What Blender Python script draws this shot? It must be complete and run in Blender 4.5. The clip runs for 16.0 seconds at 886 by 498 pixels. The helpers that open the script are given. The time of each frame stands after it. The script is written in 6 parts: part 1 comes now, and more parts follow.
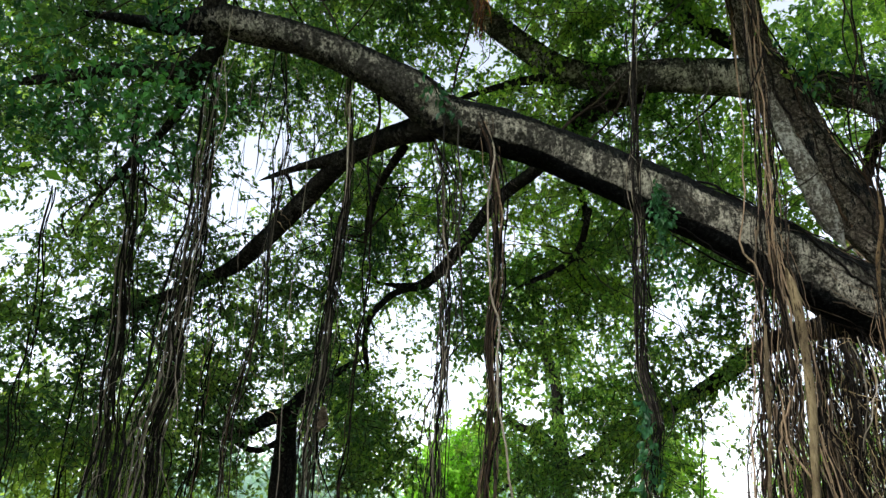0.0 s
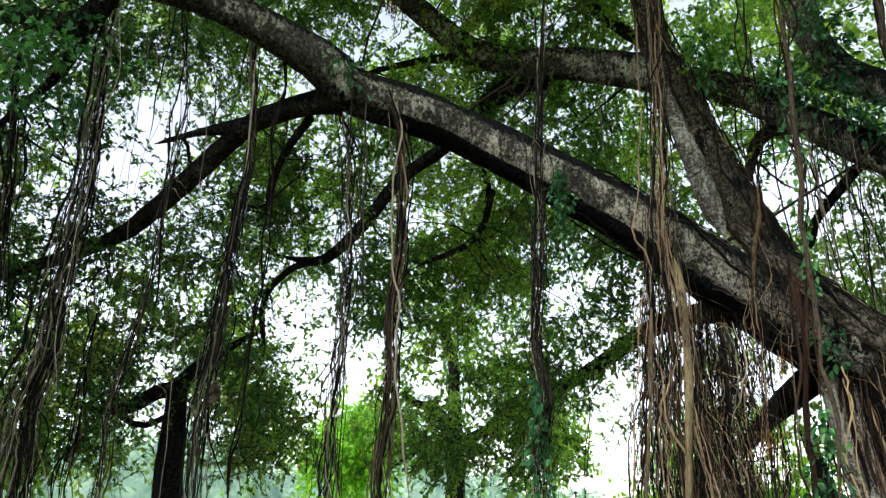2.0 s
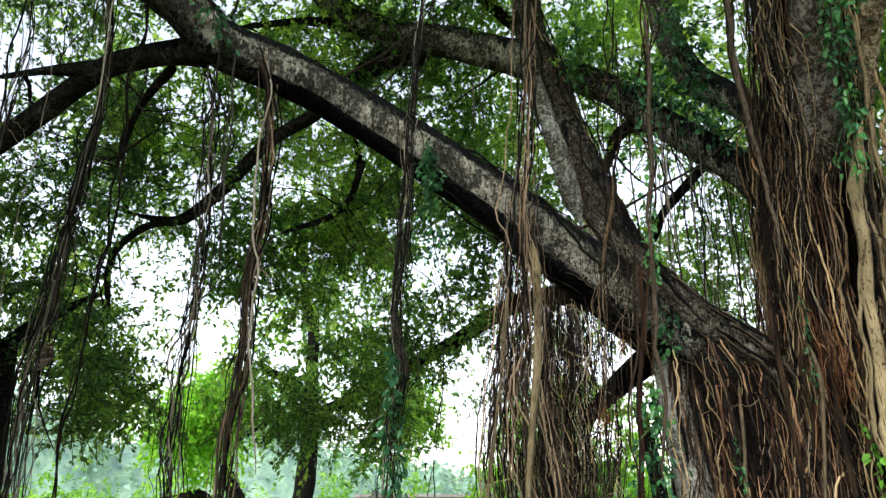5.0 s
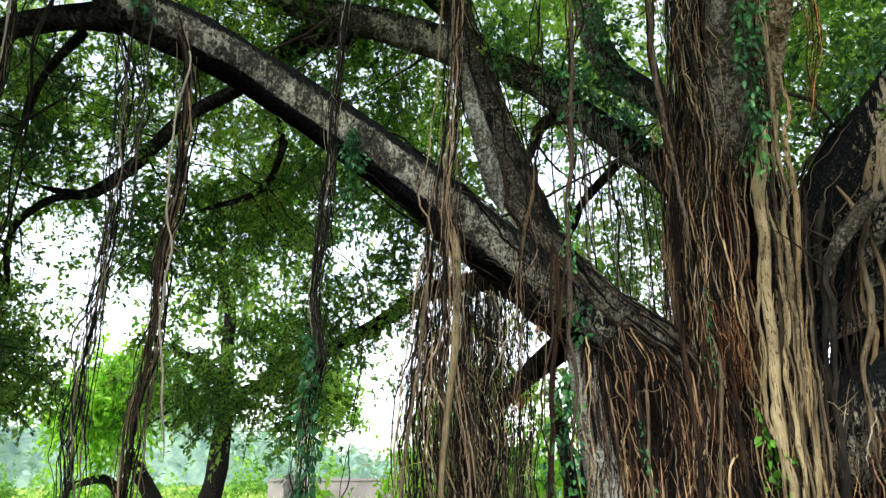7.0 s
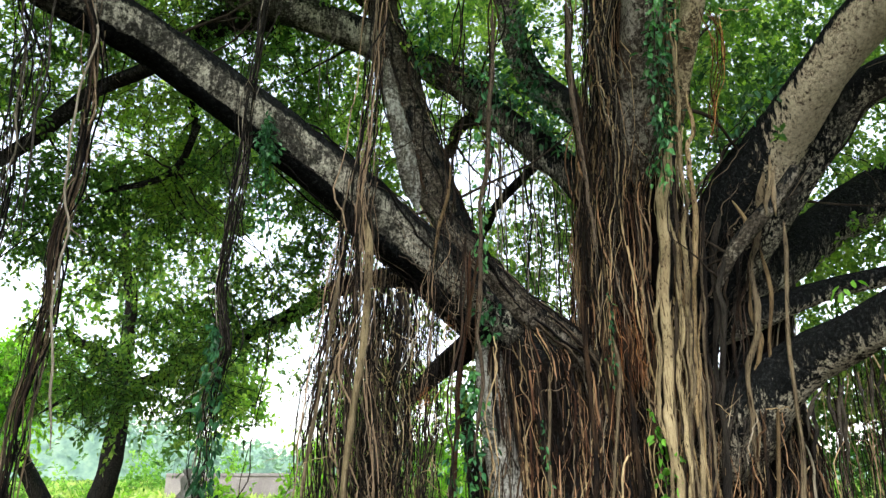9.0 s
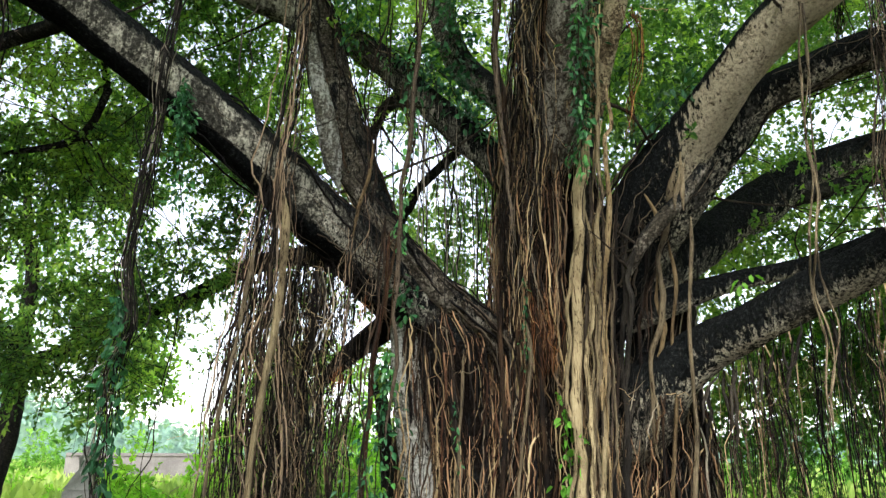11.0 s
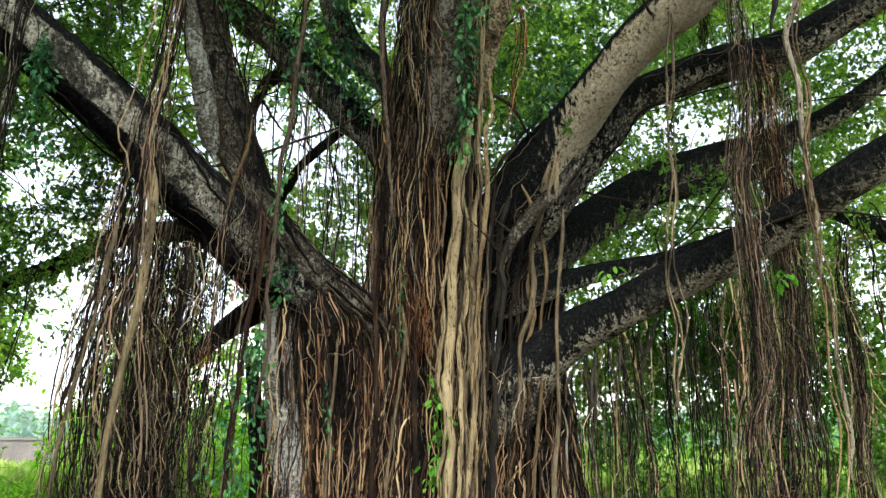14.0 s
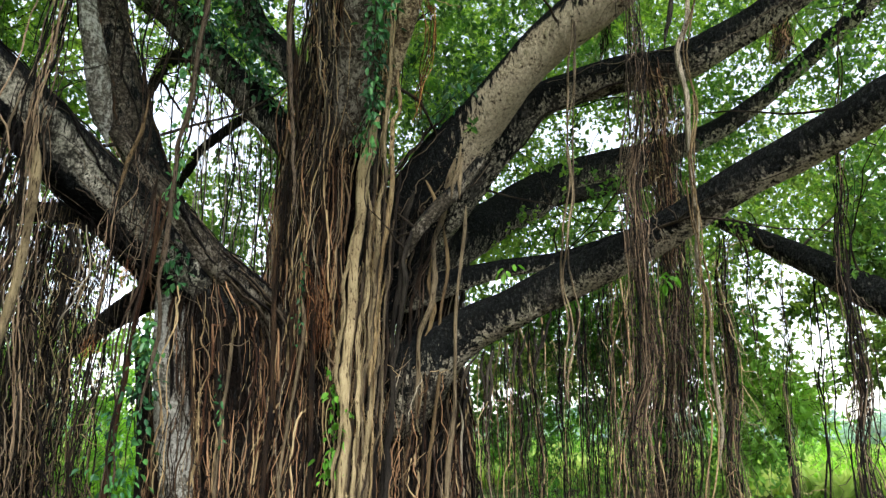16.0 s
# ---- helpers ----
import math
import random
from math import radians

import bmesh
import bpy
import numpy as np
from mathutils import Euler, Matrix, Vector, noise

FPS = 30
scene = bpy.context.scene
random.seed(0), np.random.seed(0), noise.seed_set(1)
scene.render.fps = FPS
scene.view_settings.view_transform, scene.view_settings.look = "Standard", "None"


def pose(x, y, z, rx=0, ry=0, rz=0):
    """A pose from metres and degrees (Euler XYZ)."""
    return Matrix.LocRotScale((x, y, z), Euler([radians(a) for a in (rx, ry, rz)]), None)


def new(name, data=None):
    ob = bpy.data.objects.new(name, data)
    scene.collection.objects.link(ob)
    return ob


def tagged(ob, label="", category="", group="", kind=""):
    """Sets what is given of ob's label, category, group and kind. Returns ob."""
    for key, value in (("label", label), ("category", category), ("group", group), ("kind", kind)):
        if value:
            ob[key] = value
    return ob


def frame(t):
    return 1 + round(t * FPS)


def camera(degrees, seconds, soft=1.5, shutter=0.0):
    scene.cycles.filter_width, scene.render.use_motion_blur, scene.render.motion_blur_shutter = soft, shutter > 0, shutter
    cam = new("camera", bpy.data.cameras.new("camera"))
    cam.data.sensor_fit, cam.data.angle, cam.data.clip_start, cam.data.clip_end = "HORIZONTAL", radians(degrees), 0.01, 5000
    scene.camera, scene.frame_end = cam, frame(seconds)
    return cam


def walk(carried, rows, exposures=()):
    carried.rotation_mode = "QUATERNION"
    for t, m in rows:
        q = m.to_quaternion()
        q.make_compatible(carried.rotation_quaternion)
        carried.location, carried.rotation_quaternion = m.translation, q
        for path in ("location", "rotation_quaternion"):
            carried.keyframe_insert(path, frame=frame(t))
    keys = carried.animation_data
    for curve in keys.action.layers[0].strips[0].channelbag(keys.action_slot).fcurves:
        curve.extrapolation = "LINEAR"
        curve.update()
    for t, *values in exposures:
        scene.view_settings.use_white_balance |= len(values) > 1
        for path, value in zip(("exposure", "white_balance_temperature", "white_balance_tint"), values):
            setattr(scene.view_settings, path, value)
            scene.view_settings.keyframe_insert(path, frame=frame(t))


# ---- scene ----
# ---- camera ----
cam = camera(64.13, 16.0, 1.4)


def aim(x, y, z, turn, tilt, lean):
    """A camera pose: turned left from +y, tilted up, leaning left, in degrees."""
    return pose(x, y, z, 90 + tilt, 0, turn) @ pose(0, 0, 0, 0, 0, lean)


PATH = [
    (0, aim(-0.014, -0.006, 1.617, 33.30, 22.45, 0.85)),
    (0.5, aim(-0.012, -0.008, 1.619, 31.15, 22.01, 0.39)),
    (1, aim(-0.013, -0.003, 1.619, 29.03, 21.49, 0.18)),
    (1.5, aim(-0.012, -0.000, 1.621, 26.96, 21.01, 0.14)),
    (2, aim(-0.012, -0.005, 1.620, 24.88, 20.63, 0.01)),
    (2.5, aim(-0.005, -0.011, 1.618, 22.78, 20.31, -0.15)),
    (3, aim(-0.000, -0.007, 1.618, 20.67, 19.98, -0.11)),
    (3.5, aim(0.004, -0.001, 1.618, 18.64, 19.64, -0.02)),
    (4, aim(0.005, 0.006, 1.616, 16.80, 19.29, 0.00)),
    (6.5, aim(0.016, 0.031, 1.610, 8.88, 17.51, -0.37)),
    (7, aim(0.023, 0.016, 1.605, 7.07, 17.31, -0.42)),
    (7.5, aim(0.033, 0.001, 1.604, 5.08, 17.26, -0.44)),
    (8, aim(0.040, -0.002, 1.601, 3.12, 17.21, -0.38)),
    (8.5, aim(0.044, -0.002, 1.602, 1.46, 17.13, -0.25)),
    (9, aim(0.050, 0.000, 1.600, 0.00, 17.00, 0.01)),
    (11.5, aim(0.100, -0.008, 1.577, -8.01, 15.49, 0.45)),
    (12, aim(0.111, -0.014, 1.573, -9.47, 15.39, 0.40)),
    (12.5, aim(0.117, -0.005, 1.579, -11.01, 15.10, 0.40)),
    (13, aim(0.118, -0.007, 1.576, -12.65, 14.81, 0.34)),
    (13.5, aim(0.119, -0.009, 1.578, -14.40, 14.53, 0.28)),
    (14, aim(0.118, -0.019, 1.569, -16.33, 14.47, 0.29)),
    (14.5, aim(0.121, -0.034, 1.562, -18.34, 14.49, 0.31)),
    (15, aim(0.127, -0.044, 1.559, -20.32, 14.45, 0.26)),
    (15.5, aim(0.133, -0.047, 1.557, -22.27, 14.32, 0.26)),
    (16, aim(0.140, -0.048, 1.549, -24.19, 14.14, 0.32)),
]
EXPOSURES = [(0.0, 1.57), (4.2, 1.67), (7.0, 1.80), (9.0, 1.86), (12.5, 1.86), (16.0, 1.82)]
walk(cam, PATH, EXPOSURES)

# ---- light: bright overcast sky ----
world = bpy.data.worlds.new("overcast_sky")
scene.world = world
world.use_nodes = True
wn = world.node_tree
sky = wn.nodes.new("ShaderNodeTexSky")
sky.sky_type = "NISHITA"
sky.sun_disc = False
sky.sun_elevation, sky.sun_rotation = radians(40), radians(192)
sky.air_density, sky.dust_density, sky.ozone_density = 1.0, 1.0, 1.0
veil = wn.nodes.new("ShaderNodeHueSaturation")  # cloud cover takes the blue out of the sky
veil.inputs["Saturation"].default_value = 0.44
veil.inputs["Value"].default_value = 1.0
wn.links.new(sky.outputs["Color"], veil.inputs["Color"])
wn.nodes["Background"].inputs["Strength"].default_value = 0.15
wn.links.new(veil.outputs["Color"], wn.nodes["Background"].inputs["Color"])
sun_data = bpy.data.lights.new("sun", "SUN")
sun_data.energy, sun_data.angle, sun_data.color = 2.0, radians(25), (1.0, 0.97, 0.92)
sun = new("sun", sun_data)
sun.rotation_euler = (radians(50), 0, radians(-12))

# ---- materials ----


class Graph:
    """Short hand for node trees."""

    def __init__(self, name):
        self.mat = bpy.data.materials.new(name)
        self.mat.use_nodes = True
        self.tree = self.mat.node_tree
        self.bsdf = self.tree.nodes["Principled BSDF"]
        self.out = self.tree.nodes["Material Output"]

    def node(self, kind, **values):
        n = self.tree.nodes.new(kind)
        for key, value in values.items():
            if key.startswith("i_"):
                n.inputs[key[2:].replace("_", " ")].default_value = value
            elif key == "feature":
                n.feature = value
            elif key == "attribute_name":
                n.attribute_name = value
            elif key == "operation":
                n.operation = value
            elif key == "use_clamp":
                n.use_clamp = value
            elif key == "data_type":
                n.data_type = value
            elif key == "blend_type":
                n.blend_type = value
        return n

    def link(self, a, b):
        self.tree.links.new(a, b)

    def coords(self, sx, sy, sz):
        c = self.node("ShaderNodeTexCoord")
        m = self.node("ShaderNodeMapping")
        m.inputs["Scale"].default_value = (sx, sy, sz)
        self.link(c.outputs["Object"], m.inputs["Vector"])
        return m.outputs["Vector"]

    def noise(self, vector, scale, detail=5.0, rough=0.6, warp=0.0):
        n = self.node("ShaderNodeTexNoise")
        n.inputs["Scale"].default_value, n.inputs["Detail"].default_value = scale, detail
        n.inputs["Roughness"].default_value, n.inputs["Distortion"].default_value = rough, warp
        self.link(vector, n.inputs["Vector"])
        return n.outputs["Fac"]

    def ramp(self, fac, stops):
        r = self.node("ShaderNodeValToRGB")
        e = r.color_ramp.elements
        while len(e) < len(stops):
            e.new(0.5)
        for k, (at, c) in zip(e, stops):
            k.position, k.color = at, (*c, 1) if len(c) == 3 else c
        self.link(fac, r.inputs["Fac"])
        return r.outputs["Color"]

    def mix(self, fac, a, b, blend="MIX"):
        m = self.node("ShaderNodeMix", data_type="RGBA", blend_type=blend)
        for key, v in ((0, fac), (6, a), (7, b)):
            if hasattr(v, "links"):
                self.link(v, m.inputs[key])
            else:
                m.inputs[key].default_value = (*v, 1) if isinstance(v, tuple) else v
        return m.outputs[2]

    def math(self, op, a, b=0.0, clamp=False):
        m = self.node("ShaderNodeMath", operation=op, use_clamp=clamp)
        for k, v in ((0, a), (1, b)):
            if hasattr(v, "links"):
                self.link(v, m.inputs[k])
            else:
                m.inputs[k].default_value = v
        return m.outputs[0]

    def bump(self, height, strength, distance=0.02):
        b = self.node("ShaderNodeBump")
        b.inputs["Strength"].default_value, b.inputs["Distance"].default_value = strength, distance
        self.link(height, b.inputs["Height"])
        self.link(b.outputs["Normal"], self.bsdf.inputs["Normal"])

    def colour(self, c, rough):
        self.link(c, self.bsdf.inputs["Base Color"])
        if hasattr(rough, "links"):
            self.link(rough, self.bsdf.inputs["Roughness"])
        else:
            self.bsdf.inputs["Roughness"].default_value = rough
        self.bsdf.inputs["Specular IOR Level"].default_value = 0.03
        return self.mat


def bark_material(name, pale, dark, moss_edge, lichen_edge=0.42, fleck=0.8, soft=11.0):
    """Smooth fig bark: pale lichen crust, black mould creeping down in fingers (its vertex attribute also carries
    painted shade), dark pits, short cracks across the grain.
    """
    g = Graph(name)
    v = g.coords(1, 1, 1)
    blotch = g.noise(v, 2.6, 10, 0.72, 0.4)
    fine = g.noise(v, 34, 9, 0.74)
    speck = g.noise(v, 90, 5, 0.75)
    geo = g.node("ShaderNodeNewGeometry")
    sep = g.node("ShaderNodeSeparateXYZ")
    g.link(geo.outputs["Normal"], sep.inputs[0])
    up = sep.outputs["Z"]
    crust = g.ramp(fine, [(0.34, tuple(c * 0.34 for c in pale)), (0.48, tuple(c * 0.9 for c in pale)), (0.66, tuple(min(1, c * 1.35) for c in pale))])
    wood = g.ramp(fine, [(0.36, tuple(c * 0.4 for c in dark)), (0.5, tuple(c * 1.5 for c in dark)), (0.66, tuple(c * 4.2 for c in dark))])
    drips = g.noise(g.coords(1, 1, 0.20), 24.0, 6, 0.72)
    patch = g.math("ADD", blotch, g.math("MULTIPLY", g.math("SUBTRACT", fine, 0.5), 0.42))
    patch = g.math("ADD", patch, g.math("MULTIPLY", g.math("SUBTRACT", drips, 0.5), 0.55))
    lichen = g.math("MULTIPLY", g.math("SUBTRACT", patch, lichen_edge), soft, True)
    base = g.mix(lichen, wood, crust)
    grow = g.math("ADD", g.math("MULTIPLY", up, 0.75), g.math("MULTIPLY", g.math("SUBTRACT", drips, 0.5), 4.2))
    grow = g.math("ADD", grow, g.math("MULTIPLY", g.math("SUBTRACT", blotch, 0.5), 3.2))
    grow = g.math("ADD", grow, g.math("MULTIPLY", g.math("SUBTRACT", fine, 0.5), 1.0))
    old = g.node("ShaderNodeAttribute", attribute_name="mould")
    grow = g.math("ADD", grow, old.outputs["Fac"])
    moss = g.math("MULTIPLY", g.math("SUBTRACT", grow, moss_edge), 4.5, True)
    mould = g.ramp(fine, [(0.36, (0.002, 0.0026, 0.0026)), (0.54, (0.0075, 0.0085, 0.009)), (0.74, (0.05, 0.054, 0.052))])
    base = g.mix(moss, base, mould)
    spots = g.math("MULTIPLY", g.math("SUBTRACT", speck, 0.57), 14.0, True)
    base = g.mix(g.math("MULTIPLY", spots, fleck), base, (0.014, 0.012, 0.010))
    cells = g.node("ShaderNodeTexVoronoi", feature="DISTANCE_TO_EDGE")
    cells.inputs["Scale"].default_value = 13
    g.link(g.coords(1, 1, 0.38), cells.inputs["Vector"])
    crack = g.math("MULTIPLY", cells.outputs["Distance"], 6.0, True)
    height = g.math("ADD", g.math("MULTIPLY", fine, 0.8), g.math("MULTIPLY", speck, 0.4))
    height = g.math("ADD", height, g.math("ADD", g.math("MULTIPLY", crack, 0.22), g.math("MULTIPLY", drips, 0.5)))
    g.bump(height, 0.9, 0.04)
    return g.colour(base, 0.85)


def root_material(name, dark, mid, light, per_island):
    """Fibrous aerial root: each strand of its own tone, with lengthwise grain and a few darker stretches."""
    g = Graph(name)
    grain = g.noise(g.coords(1, 1, 0.16), 85, 5, 0.7)
    wear = g.noise(g.coords(1, 1, 0.6), 4.5, 5, 0.65)
    if per_island:
        pick = g.node("ShaderNodeNewGeometry").outputs["Random Per Island"]
        tone = g.math("ADD", pick, g.math("MULTIPLY", g.math("SUBTRACT", wear, 0.5), 0.55))
        base = g.ramp(tone, [(0.40, dark), (0.63, mid), (0.84, tuple(c * 1.25 for c in light))])
    else:
        pick = g.math("ADD", g.math("MULTIPLY", g.node("ShaderNodeObjectInfo").outputs["Random"], 0.30), 0.42 if dark[0] > 0.03 else 0.28)
        tone = g.math("ADD", g.math("MULTIPLY", g.math("POWER", pick, 2.0), 0.95), g.math("MULTIPLY", g.math("SUBTRACT", wear, 0.47), 0.9))
        base = g.ramp(tone, [(0.08, dark), (0.46, mid), (0.92, light)])
    base = g.mix(g.math("MULTIPLY", g.math("SUBTRACT", 0.50, grain), 4.0, True), base, (0.42, 0.37, 0.33), "MULTIPLY")
    knots = g.noise(g.coords(1, 1, 1.5), 38, 4, 0.7)
    base = g.mix(g.math("MULTIPLY", g.math("SUBTRACT", knots, 0.62), 9.0, True), base, (0.35, 0.30, 0.26), "MULTIPLY")
    if not per_island:  # stout roots show long splits, pits and short cracks across
        split = g.noise(g.coords(1, 1, 0.05), 70, 3, 0.6)
        base = g.mix(g.math("MULTIPLY", g.math("SUBTRACT", 0.44, split), 14.0, True), base, (0.16, 0.125, 0.10), "MULTIPLY")
        knots = g.math("ADD", knots, split)
        pits = g.noise(g.coords(1, 1, 2.2), 70, 5, 0.75)
        base = g.mix(g.math("MULTIPLY", g.math("SUBTRACT", pits, 0.58), 10.0, True), base, (0.36, 0.30, 0.24), "MULTIPLY")
        knots = g.math("ADD", knots, pits)
    g.bump(g.math("ADD", grain, g.math("MULTIPLY", knots, 0.7)), 0.9, 0.02)
    g.colour(base, 0.62)
    g.bsdf.inputs["Specular IOR Level"].default_value = 0.12
    return g.mat


def leaf_material(name, deep, mid, fresh, glow=0.5):
    """Thin leaf that lets light through; each leaf has its own green."""
    g = Graph(name)
    pick = g.node("ShaderNodeNewGeometry").outputs["Random Per Island"]
    patch = g.noise(g.coords(1, 1, 1), 0.8, 4, 0.6)
    tone = g.math("ADD", g.math("MULTIPLY", pick, 0.32), g.math("ADD", g.math("MULTIPLY", g.math("SUBTRACT", patch, 0.5), 2.0), 0.36))
    base = g.ramp(tone, [(0.2, deep), (0.52, mid), (0.86, fresh)])
    g.colour(base, 0.38)
    g.bsdf.inputs["Specular IOR Level"].default_value = 0.25
    trans = g.node("ShaderNodeBsdfTranslucent")
    bright = g.mix(1.0, base, (2.2, 2.35, 1.1), "MULTIPLY")
    g.link(bright, trans.inputs["Color"])
    mixer = g.node("ShaderNodeMixShader")
    mixer.inputs[0].default_value = glow
    g.link(g.bsdf.outputs[0], mixer.inputs[1])
    g.link(trans.outputs[0], mixer.inputs[2])
    g.link(mixer.outputs[0], g.out.inputs["Surface"])
    return g.mat


def earth_material(name, a, b, c, scale):
    g = Graph(name)
    big = g.noise(g.coords(1, 1, 1), scale, 6, 0.6)
    small = g.noise(g.coords(1, 1, 1), scale * 30, 6, 0.7)
    tone = g.math("ADD", g.math("MULTIPLY", big, 0.6), g.math("MULTIPLY", small, 0.4))
    g.bump(small, 0.6, 0.05)
    return g.colour(g.ramp(tone, [(0.35, a), (0.5, b), (0.65, c)]), 0.9)


BARK = bark_material("fig_bark", (0.46, 0.44, 0.355), (0.030, 0.029, 0.024), 0.16, 0.475, 0.6, 7.0)
BARK_MOSSY = bark_material("mossy_bark", (0.50, 0.46, 0.35), (0.024, 0.023, 0.020), -0.52, 0.44)
BARK_PALE = bark_material("pale_bark", (0.40, 0.345, 0.245), (0.050, 0.037, 0.026), 0.30, 0.33, 0.3)
BARK_DARK = bark_material("dark_bark", (0.13, 0.125, 0.11), (0.015, 0.014, 0.012), -0.1, 0.54)
BARK_BLACK = bark_material("near_black_bark", (0.045, 0.043, 0.040), (0.010, 0.009, 0.008), -0.2, 0.56)
BARK_BROWN = bark_material("brown_bark", (0.21, 0.19, 0.155), (0.030, 0.026, 0.020), 0.20, 0.50)
BARK_CREAM = bark_material("cream_bark", (0.34, 0.285, 0.18), (0.06, 0.045, 0.027), 0.95, 0.44, 0.7)
BARK_WHITE = bark_material("bare_bark", (0.40, 0.40, 0.36), (0.08, 0.075, 0.062), 0.9, 0.44)
COAT = {"cream": BARK_CREAM, "bare": BARK_WHITE, "brown": BARK_BROWN, "grey": BARK, "mossy": BARK_MOSSY, "pale": BARK_PALE, "dark": BARK_DARK, "black": BARK_BLACK, "panel": bark_material("panel_bark", (0.24, 0.225, 0.19), (0.035, 0.030, 0.024), 0.35, 0.47)}
# Core bark darkened to near-black: paints the shade between the coating roots.
CORE_BARK_SHADE = bark_material("trunk_bark_gap_shade", (0.024, 0.018, 0.014), (0.004, 0.003, 0.0025), 0.0, 0.56)
FAR_BARK = bark_material("far_bark", (0.06, 0.058, 0.05), (0.010, 0.009, 0.008), 0.2, 0.55)
TONES = {
    "ash": ((0.007, 0.006, 0.005), (0.042, 0.036, 0.029), (0.22, 0.19, 0.145)),
    "dark": ((0.004, 0.003, 0.003), (0.022, 0.016, 0.012), (0.15, 0.118, 0.080)),
    "brown": ((0.006, 0.004, 0.003), (0.078, 0.045, 0.023), (0.45, 0.335, 0.18)),
    "red": ((0.005, 0.003, 0.002), (0.076, 0.034, 0.019), (0.37, 0.22, 0.12)),
    "cream": ((0.08, 0.06, 0.034), (0.33, 0.265, 0.15), (0.55, 0.465, 0.28)),
    "ivory": ((0.10, 0.085, 0.062), (0.30, 0.26, 0.19), (0.46, 0.41, 0.31)),
    "pale": ((0.06, 0.048, 0.032), (0.225, 0.176, 0.106), (0.47, 0.395, 0.265)),
    "grey": ((0.014, 0.012, 0.010), (0.078, 0.068, 0.052), (0.31, 0.275, 0.205)),
    "tan": ((0.075, 0.050, 0.026), (0.225, 0.162, 0.082), (0.46, 0.36, 0.205)),
    "umber": ((0.006, 0.005, 0.004), (0.045, 0.028, 0.018), (0.235, 0.168, 0.108)),
    "bark": ((0.030, 0.023, 0.016), (0.115, 0.088, 0.062), (0.26, 0.21, 0.15)),
    "straw": ((0.05, 0.018, 0.008), (0.20, 0.078, 0.025), (0.44, 0.22, 0.075)),
}
STRAND = {k: root_material("strands_" + k, *v, True) for k, v in TONES.items()}
ROOT = {k: root_material("root_" + k, *v, False) for k, v in TONES.items()}
LEAF = leaf_material("fig_leaf", (0.028, 0.072, 0.026), (0.090, 0.180, 0.048), (0.27, 0.38, 0.078), 0.6)
# Darker, less translucent copy of the fig leaf: shade put into its colour.
LEAF_SHADE_TINT = leaf_material("shade_tinted_fig_leaf", (0.018, 0.050, 0.024), (0.052, 0.118, 0.040), (0.18, 0.275, 0.062), 0.47)
LEAF_FAR = leaf_material("far_leaf", (0.036, 0.074, 0.024), (0.116, 0.188, 0.054), (0.29, 0.37, 0.095), 0.58)
# Lighter than the shade copy: sunlight on the outer crown put into colour.
LEAF_SUN_TINT = leaf_material("sun_tinted_leaf", (0.030, 0.064, 0.022), (0.094, 0.158, 0.046), (0.26, 0.335, 0.10), 0.58)
LEAF_LIGHT = leaf_material("light_leaf", (0.10, 0.22, 0.035), (0.20, 0.38, 0.05), (0.32, 0.50, 0.09), 0.55)
LEAF_IVY = leaf_material("vine_leaf", (0.010, 0.042, 0.020), (0.026, 0.10, 0.038), (0.075, 0.22, 0.055), 0.22)
LEAF_TREE = leaf_material("tree_leaf", (0.030, 0.095, 0.022), (0.075, 0.20, 0.038), (0.19, 0.37, 0.065), 0.5)
LEAF_BUSH = leaf_material("bush_leaf", (0.06, 0.15, 0.03), (0.13, 0.27, 0.05), (0.24, 0.40, 0.09), 0.5)
LEAF_GRASS = leaf_material("grass_blade", (0.15, 0.22, 0.07), (0.27, 0.35, 0.11), (0.42, 0.46, 0.19), 0.5)
LEAF_FRESH = leaf_material("fresh_leaf", (0.06, 0.18, 0.02), (0.12, 0.32, 0.04), (0.2, 0.45, 0.06), 0.45)


def ground_material():
    """Bare trodden earth below the tree, grass outside its crown."""
    g = Graph("ground")
    v = g.coords(1, 1, 1)
    big, small = g.noise(v, 0.2, 6, 0.6), g.noise(v, 9, 6, 0.7)
    soil = g.ramp(small, [(0.3, (0.025, 0.018, 0.012)), (0.55, (0.06, 0.045, 0.03)), (0.75, (0.10, 0.08, 0.055))])
    grass = g.ramp(g.math("ADD", g.math("MULTIPLY", big, 0.6), g.math("MULTIPLY", small, 0.4)), [(0.35, (0.05, 0.10, 0.025)), (0.5, (0.10, 0.17, 0.04)), (0.65, (0.18, 0.24, 0.07))])
    far = g.node("ShaderNodeVectorMath", operation="LENGTH")
    g.link(v, far.inputs[0])
    edge = g.math("ADD", g.math("SUBTRACT", far.outputs["Value"], 17.0), g.math("MULTIPLY", g.math("SUBTRACT", big, 0.5), 14.0))
    g.bump(small, 0.7, 0.05)
    return g.colour(g.mix(g.math("MULTIPLY", edge, 0.5, True), soil, grass), 0.92)


GROUND = ground_material()
WALL = earth_material("wall_plaster", (0.13, 0.115, 0.115), (0.20, 0.18, 0.18), (0.28, 0.255, 0.25), 0.8)
# Pale blue-green: distance haze is mixed into this leaf colour.
HILL = leaf_material("hazed_hill_woods", (0.13, 0.22, 0.20), (0.20, 0.31, 0.26), (0.28, 0.40, 0.31), 0.3)
STONE = earth_material("stone", (0.22, 0.22, 0.20), (0.34, 0.34, 0.31), (0.46, 0.45, 0.42), 4)
DEAD_LEAF = earth_material("dead_leaf", (0.05, 0.038, 0.026), (0.17, 0.135, 0.095), (0.33, 0.27, 0.20), 14)
